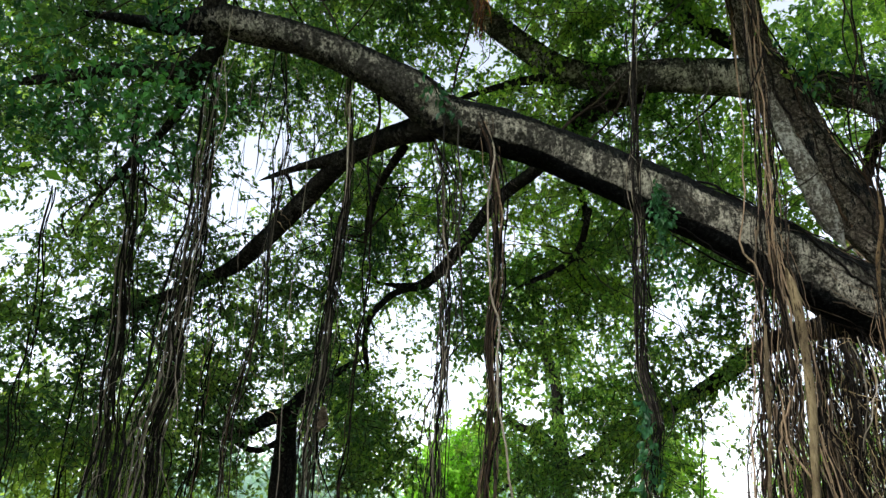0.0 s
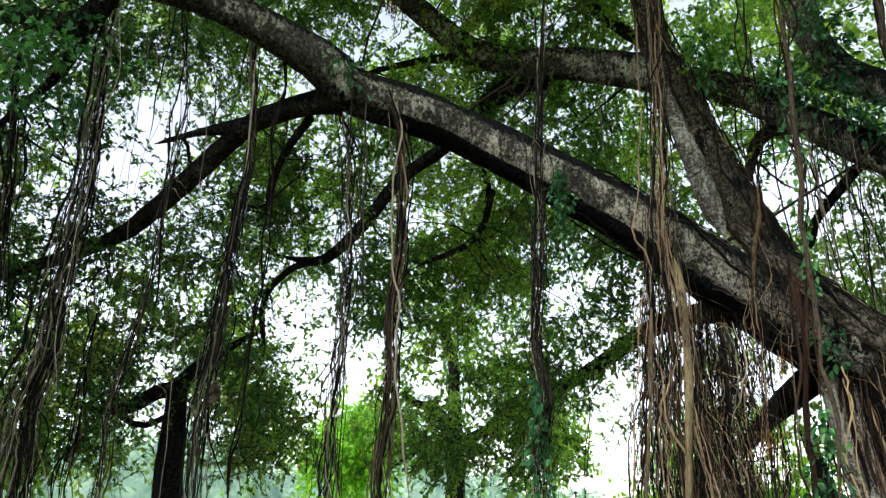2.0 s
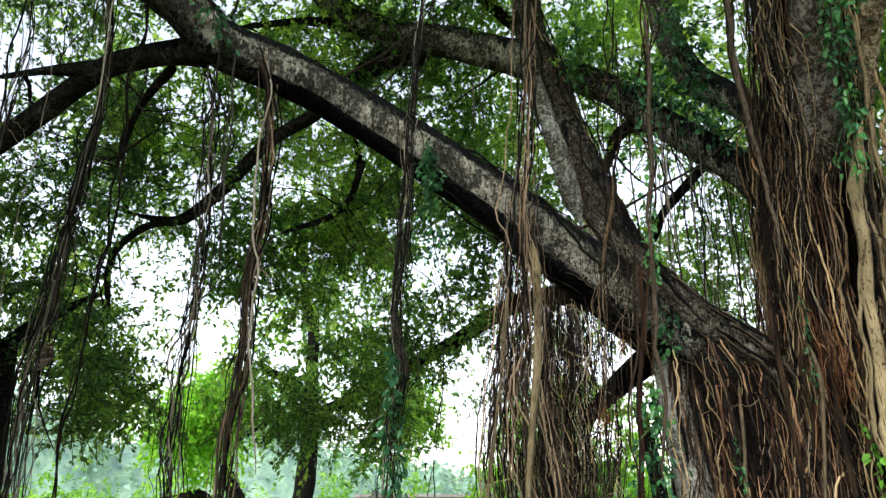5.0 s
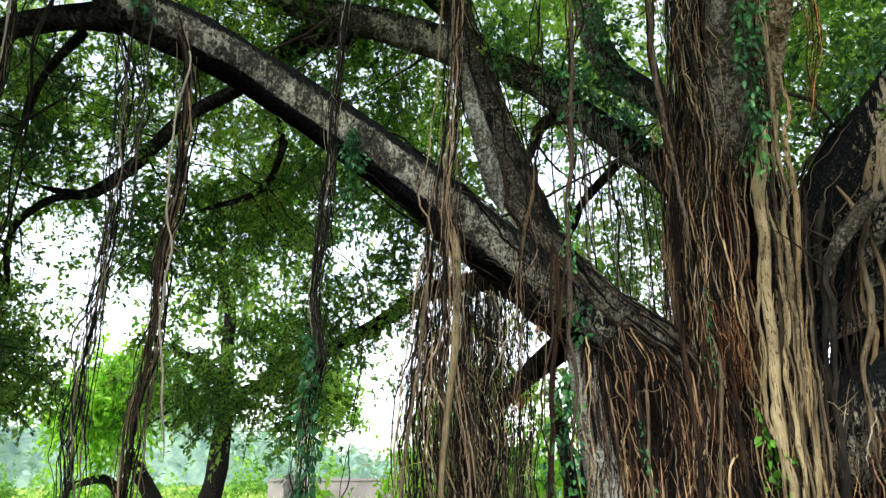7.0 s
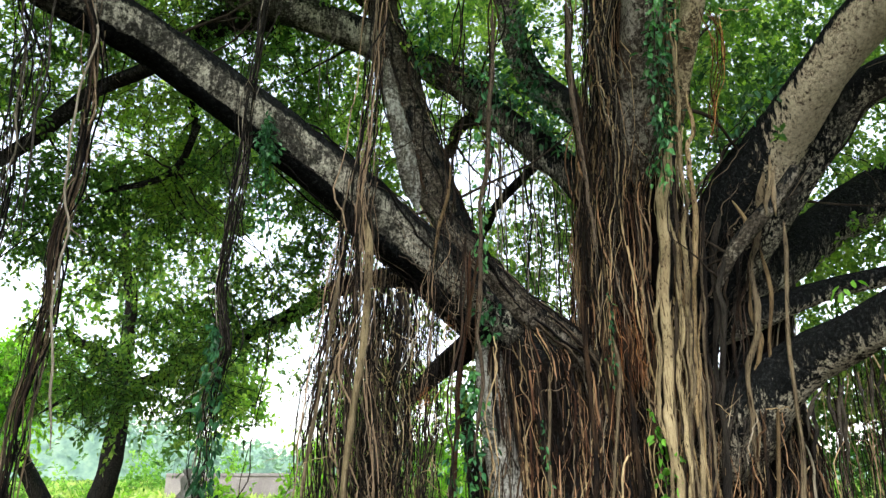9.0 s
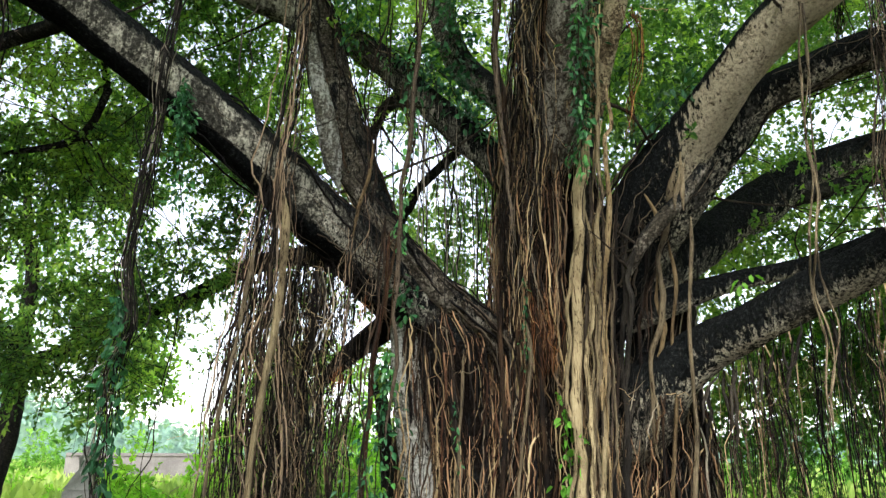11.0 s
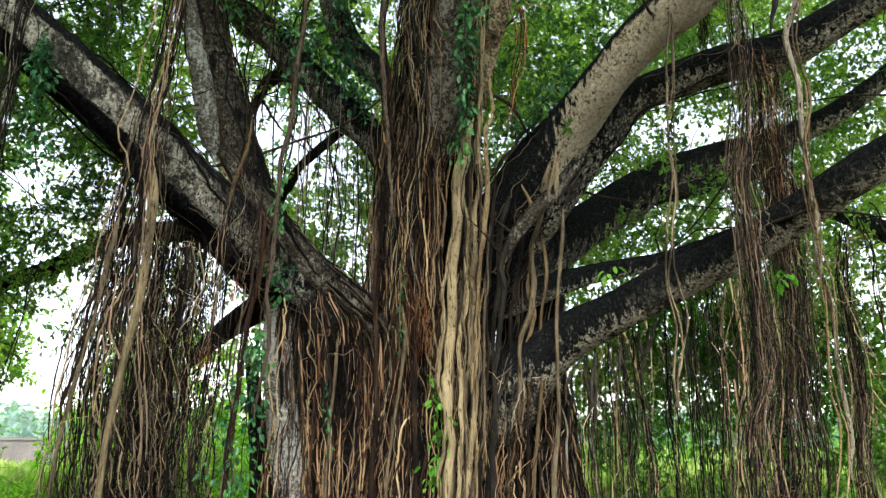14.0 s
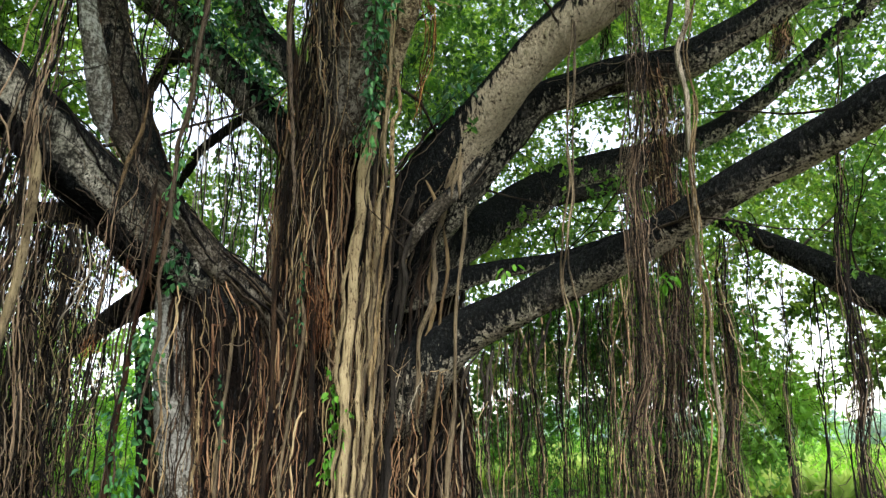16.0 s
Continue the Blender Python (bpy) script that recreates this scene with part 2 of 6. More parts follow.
TWIG = earth_material("twig_bark", (0.015, 0.012, 0.009), (0.03, 0.024, 0.018), (0.06, 0.05, 0.04), 6)
WIRE = earth_material("wire", (0.1, 0.1, 0.1), (0.14, 0.14, 0.14), (0.2, 0.2, 0.2), 3)

# ---- building helpers ----
rng = np.random.default_rng(7)


def smooth_path(rows, step):
    """A curve through the rows, resampled about every step metres; all columns are carried along."""
    q = np.array(rows, float)
    q = np.vstack([2 * q[0] - q[1], q, 2 * q[-1] - q[-2]])
    out = []
    for a, b, c, d in zip(q[:-3], q[1:-2], q[2:-1], q[3:]):
        n = max(1, int(np.linalg.norm(c[:3] - b[:3]) / step))
        u = (np.arange(n) / n)[:, None]
        out.append(0.5 * (2 * b + (c - a) * u + (2 * a - 5 * b + 4 * c - d) * u**2 + (3 * b - 3 * c + d - a) * u**3))
    return np.vstack(out + [q[-2:-1]])


def tube(points, radii, sides):
    """Rings round a line of points: vertices and quads, closed at both ends by a point."""
    p, n = np.asarray(points, float), len(points)
    tangent = np.gradient(p, axis=0)
    tangent /= np.linalg.norm(tangent, axis=1, keepdims=True) + 1e-9
    u = np.zeros_like(p)
    first = np.cross(tangent[0], (0.31, -0.86, 0.41))
    u[0] = first / np.linalg.norm(first)
    for k in range(1, n):
        w = u[k - 1] - tangent[k] * (u[k - 1] @ tangent[k])
        u[k] = w / (np.linalg.norm(w) + 1e-9)
    v = np.cross(tangent, u)
    a = np.linspace(0, 2 * np.pi, sides, endpoint=False)[None, :, None]
    r = np.asarray(radii, float).reshape(n, -1, 1)
    verts = (p[:, None] + r * (np.cos(a) * u[:, None] + np.sin(a) * v[:, None])).reshape(-1, 3)
    k, j = np.meshgrid(np.arange(n - 1), np.arange(sides), indexing="ij")
    j2 = (j + 1) % sides
    quads = np.stack([k * sides + j, k * sides + j2, (k + 1) * sides + j2, (k + 1) * sides + j], -1).reshape(-1, 4)
    return verts, quads


def mesh_from(name, chunks, material, smooth=True):
    """One mesh from chunks of (vertices, faces); the faces of all chunks have the same number of corners."""
    base, verts, faces = 0, [], []
    for v, f in chunks:
        verts.append(v)
        faces.append(f + base)
        base += len(v)
    verts, faces = np.vstack(verts).astype(np.float32), np.vstack(faces).astype(np.int32)
    me = bpy.data.meshes.new(name)
    corners = faces.shape[1]
    me.vertices.add(len(verts))
    me.vertices.foreach_set("co", verts.ravel())
    me.loops.add(faces.size)
    me.loops.foreach_set("vertex_index", faces.ravel())
    me.polygons.add(len(faces))
    me.polygons.foreach_set("loop_start", np.arange(0, faces.size, corners, dtype=np.int32))
    me.polygons.foreach_set("use_smooth", np.full(len(faces), smooth))
    me.update(calc_edges=True)
    me.validate()
    me.materials.append(material)
    return me


def part(name, me, parent, label="", kind=""):
    ob = new(name, me)
    ob.parent = parent
    if parent is not None:
        ob.matrix_parent_inverse = parent.matrix_world.inverted()
    return tagged(ob, label=label, kind=kind)


def thing(name, at, label, category, group="", kind=""):
    ob = new(name)
    ob.empty_display_size = 0.2
    ob.matrix_world = Matrix.Translation(at)
    bpy.context.view_layer.update()
    return tagged(ob, label, category, group, kind)


def lumpy_tube(rows, sides, step, rough, seed, taper=False, carve=None):
    """A limb: a tube whose rings swell and wrinkle."""
    q = smooth_path(rows, step)
    p, r = q[:, :3].copy(), np.maximum(q[:, 3], 0.004)
    if taper:
        end = max(3, len(p) // 7)
        r[-end:] *= np.linspace(1, 0.2, end)
    arc = np.r_[0, np.cumsum(np.linalg.norm(np.diff(p, axis=0), axis=1))]
    rad = np.empty((len(p), sides))
    for k in range(len(p)):
        for j in range(sides):
            t = 2 * math.pi * j / sides
            w = Vector((math.cos(t) * 1.1, math.sin(t) * 1.1, arc[k] * 1.3 + seed * 7.7))
            big = noise.noise(w * 1.2)
            small = noise.noise(Vector((w.x * 3, w.y * 3, w.z * 7)))
            rad[k, j] = r[k] * (1 + rough * (0.8 * big + 0.35 * small))
    if carve is not None:
        rad *= carve
    return tube(p, rad, sides)


def wander(n, amount, scale, gen):
    """A smooth random walk of n steps in three directions, with about the given size."""
    m = max(4, int(n / scale) + 3)
    knots = gen.normal(0, amount, (m, 3))
    at = np.linspace(0, m - 1.001, n)
    k = at.astype(int)
    u = (at - k)[:, None]
    u = u * u * (3 - 2 * u)
    return knots[k] * (1 - u) + knots[np.minimum(k + 1, m - 1)] * u


# ---- ground ----
def build_ground():
    n = 120
    edge = np.sign(np.linspace(-1, 1, n)) * np.abs(np.linspace(-1, 1, n)) ** 3 * 1500
    x, y = np.meshgrid(edge, edge + 5)
    far = np.hypot(x, y)
    z = 0.06 * np.sin(x * 0.7) * np.cos(y * 0.5) - 0.05
    z = np.where(far > 60, 0, z)
    k, j = np.meshgrid(np.arange(n - 1), np.arange(n - 1), indexing="ij")
    f = np.stack([k * n + j, k * n + j + 1, (k + 1) * n + j + 1, (k + 1) * n + j], -1).reshape(-1, 4)
    me = mesh_from("ground", [(np.stack([x, y, z], -1).reshape(-1, 3), f)], GROUND)
    tagged(new("ground", me), "bare brown earth with yellow-green grass beyond the tree", "ground", kind="structure")


build_ground()

# ---- the banyan ----
banyan = thing("banyan_tree", (1.95, 7.3, 0), "huge old banyan with a root-covered trunk and hanging aerial roots", "tree")
limb_count = 0
limb_lines = []


def limb(rows, label, coat="grey", blackening=(), rough=0.14, rings=0.0):
    """One limb. Rows of black: (share of the length, more on the upper side, the flanks, the under side); mould, with
    shade painted under the main limb.
    """
    global limb_count
    limb_count += 1
    limb_lines.append(rows)
    thick = max(r[3] for r in rows)
    sides = 36 if thick > 0.15 else 16 if thick > 0.06 else 9
    step = 0.02 if rings else 0.05 if thick > 0.15 else 0.07
    carve = None
    if rings:  # wrinkles round the limb
        arc = np.arange(len(smooth_path(rows, step)))[:, None] * step
        turn = np.linspace(0, 2 * np.pi, sides, endpoint=False)[None]
        carve = 1 + rings * np.sin(arc * 62 + 2.2 * np.sin(turn + arc * 3) + 3 * np.sin(arc * 5.3)) * (0.5 + 0.5 * np.sin(turn * 2 + arc * 4))
    chunk = lumpy_tube(rows, sides, step, rough, limb_count, rows[-1][3] < 0.1, carve)
    me = mesh_from("limb", [chunk], COAT[coat])
    if blackening:
        ring = chunk[0].reshape(-1, sides, 3)
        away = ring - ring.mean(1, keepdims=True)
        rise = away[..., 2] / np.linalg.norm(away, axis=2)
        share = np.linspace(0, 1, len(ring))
        at, *sides_of = np.array(blackening, float).T
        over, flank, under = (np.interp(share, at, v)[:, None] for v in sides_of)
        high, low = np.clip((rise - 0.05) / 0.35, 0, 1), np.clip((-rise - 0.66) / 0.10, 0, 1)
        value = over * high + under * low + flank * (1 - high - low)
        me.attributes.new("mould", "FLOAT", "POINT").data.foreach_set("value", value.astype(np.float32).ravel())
    part("limb", me, banyan, label)


# Last value in the black rows blackens the underside: mould plus painted shade.
limb([(1.46, 7.76, 1.96, 0.221), (1.1, 7.45, 2.59, 0.334), (0.76, 7.14, 2.88, 0.344), (0.33, 6.85, 3.16, 0.321), (-0.22, 6.38, 3.53, 0.278), (-0.8, 5.87, 3.93, 0.25), (-1.34, 5.39, 4.26, 0.222), (-2.06, 4.87, 4.66, 0.195), (-2.41, 4.5, 4.77, 0.197), (-2.77, 4.2, 4.88, 0.192), (-2.97, 3.91, 5.07, 0.173), (-3.48, 3.35, 5.35, 0.136), (-3.91, 2.94, 5.44, 0.139), (-4.09, 2.82, 5.5, 0.126), (-4.42, 2.62, 5.45, 0.082), (-4.89, 2.35, 5.56, 0.054), (-5.55, 2.06, 5.73, 0.035)], "thick grey limb with pale lichen patches, underside black with mould and painted shade", "grey", [(0, 0.9, 0.5, 1.6), (0.24, 0.9, 0.25, 1.8), (0.36, 0.8, -0.3, 2.0), (0.40, 0.8, -0.45, 2.6), (0.54, 0.8, -0.45, 2.4), (0.62, 0.5, -0.3, 0.9), (0.82, 0.1, 0.1, 0.7), (0.87, 0.9, 1.0, 1.2), (1, 0.9, 1.0, 1.2)])
limb([(-2.91, 4.18, 4.83, 0.135), (-3.1, 4.15, 4.83, 0.102), (-3.44, 4.17, 4.85, 0.091), (-3.89, 4.24, 4.84, 0.09), (-4.57, 4.38, 4.6, 0.089), (-5.13, 4.43, 4.32, 0.087), (-5.83, 4.64, 4.25, 0.076), (-6.62, 4.42, 4, 0.06), (-7.55, 4, 3.77, 0.042)], "slender dark limb bending down from the fork", "dark")
limb([(-3.87, 4.24, 4.87, 0.074), (-4.13, 4.17, 4.84, 0.054), (-4.43, 4.17, 4.87, 0.033), (-4.91, 4.15, 4.86, 0.02)], "short dark side limb under the crown", "dark")
limb([(-4.11, 2.86, 5.45, 0.101), (-4.33, 2.94, 5.31, 0.092), (-4.65, 2.94, 5.28, 0.09), (-5.18, 2.79, 5.43, 0.073), (-5.87, 2.61, 5.51, 0.054), (-6.58, 2.36, 5.53, 0.032)], "short dark limb below the fork", "dark")
limb([(-4.36, 2.94, 5.27, 0.066), (-4.86, 3.16, 5.19, 0.054), (-5.34, 3.32, 5.14, 0.04), (-6.21, 3.42, 4.89, 0.028), (-6.89, 3.46, 4.44, 0.016)], "dark drooping side limb", "dark")
limb([(-4.11, 2.84, 5.47, 0.111), (-4.04, 2.73, 5.61, 0.096), (-3.9, 2.49, 6.04, 0.077), (-3.72, 2.12, 6.65, 0.053)], "dark upright limb above the fork", "dark")
limb([(0.67, 7.36, 2.88, 0.15), (0.36, 7.02, 3.58, 0.192), (0.11, 7.07, 4.1, 0.198), (-0.15, 7.12, 4.78, 0.224), (-0.37, 7.07, 5.53, 0.214), (-0.54, 7.05, 6.13, 0.221), (-0.64, 6.94, 6.63, 0.165), (-0.65, 6.53, 7.61, 0.128)], "upright wrinkled limb rising from the main limb", "brown", [(0, 0.5, 0.4, 0.5), (0.3, 0.4, 0.1, 0.2), (1, 0.1, 0, 0)], 0.14, 0.035)
limb([(-0.57, 6.63, 5.75, 0.041), (-0.48, 6.74, 5.31, 0.087), (-0.38, 6.84, 4.86, 0.11), (-0.29, 6.93, 4.47, 0.098), (-0.2, 7, 4.13, 0.046)], "pale ridged plate of bark on the upright limb", "bare", (), 0.3, 0.05)
limb([(-0.52, 7.05, 6.13, 0.215), (-0.93, 6.92, 6.26, 0.201), (-1.48, 6.74, 6.38, 0.188), (-1.95, 6.57, 6.44, 0.168), (-2.12, 6.62, 6.5, 0.163), (-2.55, 6.47, 6.68, 0.151), (-2.79, 6.35, 6.86, 0.146), (-3.07, 6.13, 7.13, 0.141), (-3.36, 5.95, 7.47, 0.137), (-3.85, 5.44, 8.1, 0.111)], "long arching grey limb high in the crown", "grey")
limb([(-1.84, 6.82, 6.34, 0.115), (-2.34, 6.87, 6.4, 0.111), (-2.73, 7.03, 6.34, 0.1), (-3, 7.35, 6.26, 0.074)], "thin curved limb below the arching limb", "dark")
limb([(-2.62, 6.47, 6.63, 0.076), (-3.18, 6.41, 6.74, 0.049), (-3.98, 6.35, 6.77, 0.033)], "thin dark limb in the upper crown", "dark")
limb([(1.67, 6.93, 4.23, 0.19), (1.4, 7.13, 4.68, 0.18), (1.04, 7.32, 5.12, 0.172), (0.65, 7.48, 5.55, 0.168), (0.28, 7.6, 5.99, 0.175), (-0.17, 7.72, 6.36, 0.167), (-0.74, 7.83, 6.68, 0.143)], "dark mossy limb climbing from the trunk", "grey", [(0, 0.9, 0.3, 0.2), (0.5, 0.6, 0.1, 0.1), (1, 0.2, 0, 0)])
limb([(1.69, 6.98, 5.11, 0.141), (1.42, 7.25, 5.58, 0.154), (1.14, 7.44, 5.95, 0.174), (0.96, 7.51, 6.43, 0.158), (0.85, 7.44, 6.92, 0.147), (0.72, 7.13, 7.96, 0.115)], "dark ivy-grown limb behind the trunk", "grey", [(0, 0.4, 0.2, 0.1), (1, 0.2, 0.1, 0)])
limb([(2.43, 7.54, 2.45, 0.349), (2.74, 6.84, 3.54, 0.37), (2.93, 6.32, 4.09, 0.345), (3.12, 5.89, 4.44, 0.265), (3.26, 5.37, 4.75, 0.208), (3.45, 4.94, 5.03, 0.212), (3.66, 4.49, 5.23, 0.22), (3.93, 3.99, 5.53, 0.19), (4.17, 3.6, 5.99, 0.14)], "pale beige limb with dark moss on top", "pale", [(0, 1.8, 1.5, 1.6), (0.40, 1.8, 1.4, 1.2), (0.48, 1.5, 0.9, 0.5), (0.56, 1.2, 0.30, -0.1), (0.75, 1.1, 0.24, -0.25), (1, 1.0, 0.2, -0.3)], 0.10)
limb([(2.79, 7.31, 3.25, 0.288), (3.1, 6.45, 3.85, 0.27), (3.39, 6.1, 4.35, 0.252), (3.76, 5.79, 4.8, 0.194), (4.07, 5.5, 4.94, 0.176), (4.45, 5.16, 5.03, 0.182), (4.79, 4.72, 5.01, 0.186), (5.09, 4.28, 5.16, 0.156), (5.32, 3.82, 5.35, 0.144), (5.54, 3.29, 5.55, 0.12)], "dark arching limb with pale bare patches", "mossy")
limb([(2.62, 7.03, 1.61, 0.288), (2.7, 6.79, 1.79, 0.373), (2.82, 6.56, 2.02, 0.36), (2.95, 6.32, 2.24, 0.28), (3.17, 6.08, 2.46, 0.221), (3.4, 5.71, 2.61, 0.187), (3.72, 5.22, 2.83, 0.182), (3.98, 4.73, 3.01, 0.161), (4.17, 4.23, 3.18, 0.151), (4.29, 3.73, 3.36, 0.141), (4.44, 3.33, 3.49, 0.144), (4.54, 2.93, 3.6, 0.146), (4.58, 2.63, 3.68, 0.148), (4.7, 2.07, 3.78, 0.145)], "low spreading limb, black moss above, pale below", "mossy", [(0, 0.0, -0.2, -0.3), (0.13, 0.0, -0.2, -0.3), (0.20, 0.2, 0, -0.2), (1, 0.2, 0.1, -0.2)])
limb([(2.61, 7.34, 2.86, 0.189), (3.18, 6.93, 3.03, 0.155), (3.84, 6.72, 3.25, 0.101), (4.58, 6.47, 3.4, 0.097), (5.27, 6.13, 3.65, 0.099), (6.02, 5.74, 3.97, 0.096)], "black mossy limb behind the low limb", "mossy")
limb([(2.74, 7.35, 3.13, 0.32), (3.49, 7.15, 3.62, 0.295), (4.14, 7.39, 4.03, 0.267), (4.73, 7.4, 4.41, 0.272), (5.21, 7.33, 4.72, 0.228), (5.88, 7.11, 4.99, 0.196), (6.43, 6.85, 5.14, 0.168), (6.81, 6.4, 5.27, 0.144), (7.12, 5.91, 5.53, 0.12), (7.32, 5.45, 5.82, 0.112), (7.53, 4.86, 6.17, 0.1), (7.7, 4.17, 6.55, 0.08), (7.91, 3.37, 6.83, 0.04)], "heavy dark limb at the back of the trunk", "mossy")
limb([(4.9, 7.4, 4.45, 0.149), (5.59, 7.24, 4.59, 0.115), (6.22, 7.2, 4.78, 0.104), (6.9, 7.05, 5.04, 0.083)], "thin dark limb at the back", "dark")
limb([(6.71, 7.09, 4.69, 0.09), (6.92, 6.27, 4.04, 0.1), (7.05, 5.67, 3.61, 0.132), (7.17, 5.28, 3.33, 0.151), (7.26, 4.91, 3.03, 0.169), (7.33, 4.51, 2.75, 0.179)], "dark limb dipping outward at the far side", "mossy")
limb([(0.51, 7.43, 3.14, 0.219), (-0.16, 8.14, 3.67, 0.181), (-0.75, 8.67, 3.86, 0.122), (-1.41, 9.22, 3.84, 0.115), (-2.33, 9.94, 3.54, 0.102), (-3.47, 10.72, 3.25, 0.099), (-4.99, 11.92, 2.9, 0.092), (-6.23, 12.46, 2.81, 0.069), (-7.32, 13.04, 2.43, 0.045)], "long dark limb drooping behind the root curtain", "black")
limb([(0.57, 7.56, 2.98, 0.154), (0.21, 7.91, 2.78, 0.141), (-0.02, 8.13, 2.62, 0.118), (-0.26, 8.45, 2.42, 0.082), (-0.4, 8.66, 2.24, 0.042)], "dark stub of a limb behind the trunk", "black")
limb([(-0.13, 6.46, 4.1, 0.072), (0.19, 6.54, 3.72, 0.099), (0.48, 6.63, 3.39, 0.121), (0.85, 6.74, 3.05, 0.139), (1.32, 6.99, 2.73, 0.173), (1.81, 7.36, 2.3, 0.182)], "root-grown ridge joining the limb to the trunk", "brown")
limb([(-2.36, 5.57, 5.14, 0.073), (-2.85, 6.04, 5.25, 0.073), (-3.55, 6.44, 5.23, 0.072), (-4.27, 6.73, 4.83, 0.076), (-4.91, 6.92, 4.61, 0.065), (-5.57, 6.89, 4.76, 0.038)], "thin branching limb below the main limb", "dark")
limb([(-4.94, 6.9, 4.61, 0.047), (-5.25, 6.73, 4.46, 0.043), (-5.53, 6.66, 4.08, 0.036), (-5.71, 6.97, 3.47, 0.029)], "thin hanging twig limb", "dark")
limb([(-2.35, 6.26, 4.77, 0.035), (-2.65, 6.71, 4.59, 0.037), (-3.02, 7.04, 4.53, 0.036), (-3.69, 7.23, 4.46, 0.027)], "thin dark twig limb", "dark")
limb([(-3.33, 4.39, 4.87, 0.041), (-3.74, 4.67, 4.85, 0.038), (-4.11, 4.97, 4.81, 0.032), (-4.53, 5.35, 4.55, 0.021)], "thin side limb in the left crown", "dark")
limb([(0.73, 7.62, 5.49, 0.076), (0.41, 7.97, 5.72, 0.079), (0.22, 8.4, 5.75, 0.075), (0.09, 8.93, 5.58, 0.055)], "thin side limb near the trunk", "dark")
limb([(1.3, 7.32, 5.03, 0.052), (0.87, 8.13, 4.83, 0.056), (0.67, 8.62, 4.7, 0.051), (0.54, 9.34, 4.45, 0.035)], "thin dark limb crossing the gap by the trunk", "dark")
limb([(0.45, 6.93, 3.01, 0.085), (0.5, 6.98, 2.62, 0.141), (0.56, 7.01, 2.13, 0.158), (0.63, 7.02, 1.55, 0.158), (0.72, 6.99, 0.99, 0.158), (0.8, 6.79, -0.15, 0.169)], "smooth pale grey rib of bark at the edge of the trunk", "bare")
limb([(1.83, 5.35, 5.93, 0.159), (1.89, 5.67, 5.43, 0.199), (1.92, 5.97, 4.94, 0.204), (1.94, 6.23, 4.46, 0.176), (1.95, 6.48, 4.08, 0.086)], "bare grey panel of bark on the upper trunk", "panel")
limb([(2.21, 4.95, 5.88, 0.119), (2.24, 5.25, 5.54, 0.107), (2.22, 5.45, 5.19, 0.088), (2.21, 5.65, 4.86, 0.058), (2.22, 5.79, 4.55, 0.027)], "cream-coloured bare root tapering down the upper trunk", "cream", (), 0.08)
# The dark coat paints the shade in the gaps between the pale pillar roots.
limb([(2.13, 5.82, 4.48, 0.022), (2.1, 5.91, 4.19, 0.055), (2.07, 5.95, 3.87, 0.072), (2.06, 6.08, 3.41, 0.067), (2.04, 6.19, 3, 0.059), (2.05, 6.33, 2.49, 0.05), (2.02, 6.37, 1.98, 0.046), (2, 6.41, 1.48, 0.049), (1.98, 6.38, 1.03, 0.052), (1.9, 6.21, -0.01, 0.063)], "thick root inside the pillar of pale roots, darkened as gap shade", "dark", (), 0.08)
limb([(-0.69, 7.18, 6.65, 0.084), (-1.05, 7.11, 7.03, 0.072), (-1.36, 7.01, 7.42, 0.059), (-1.69, 6.76, 8.07, 0.046)], "dark high limb in the crown", "dark")
limb([(-2.17, 7.16, 6.62, 0.072), (-2.75, 7.49, 6.59, 0.068), (-3.21, 7.99, 6.3, 0.055), (-3.24, 8.47, 5.82, 0.04), (-3.81, 8.73, 5.27, 0.033)], "slender dark limb behind the left crown", "dark")

# ---- trunk: three grown-together columns under a coat of roots ----
CORE_0 = [(1.99, 7.18, -0.43, 1.015), (2.11, 7.3, 1.06, 0.796), (2.13, 7.3, 2.07, 0.729), (2.05, 7.04, 3.22, 0.665), (1.98, 6.81, 4.08, 0.587), (1.93, 6.47, 4.88, 0.503), (1.86, 5.9, 5.84, 0.449), (1.73, 5.27, 6.93, 0.338)]
CORE_1 = [(1.04, 7.16, -0.39, 0.629), (1.03, 7.31, 1.06, 0.55), (1, 7.22, 1.93, 0.542), (0.95, 7.12, 2.45, 0.51), (0.90, 7.05, 2.78, 0.40), (0.86, 7.0, 3.0, 0.22)]
CORE_2 = [(2.91, 6.99, -0.42, 0.748), (3.06, 7.08, 1.07, 0.615), (3.09, 7.11, 1.67, 0.555), (3.18, 7.25, 2.08, 0.473), (3.3, 7.41, 2.65, 0.423), (3.34, 7.32, 3.33, 0.426), (3.28, 7.17, 3.95, 0.36)]


# hollows between the grown-together roots: bearing, half width, foot, head, depth
HOLLOWS_0 = [(-1.42, 0.17, 2.5, 4.1, 0.80), (-0.50, 0.34, 2.2, 4.7, 0.75), (-1.95, 0.10, 0.0, 2.6, 0.22), (-1.22, 0.09, 0.0, 2.5, 0.30), (-2.55, 0.14, 1.2, 3.6, 0.25)]
HOLLOWS_1 = [(-1.25, 0.15, 0.0, 2.4, 0.34), (-2.0, 0.11, 0.2, 2.1, 0.26), (-0.6, 0.16, 0.0, 2.5, 0.38)]
HOLLOWS_2 = [(-1.7, 0.16, 0.0, 1.9, 0.34), (-1.0, 0.13, 0.0, 1.8, 0.30), (-2.3, 0.13, 0.0, 2.0, 0.3), (-1.9, 0.35, 2.2, 3.6, 0.35)]


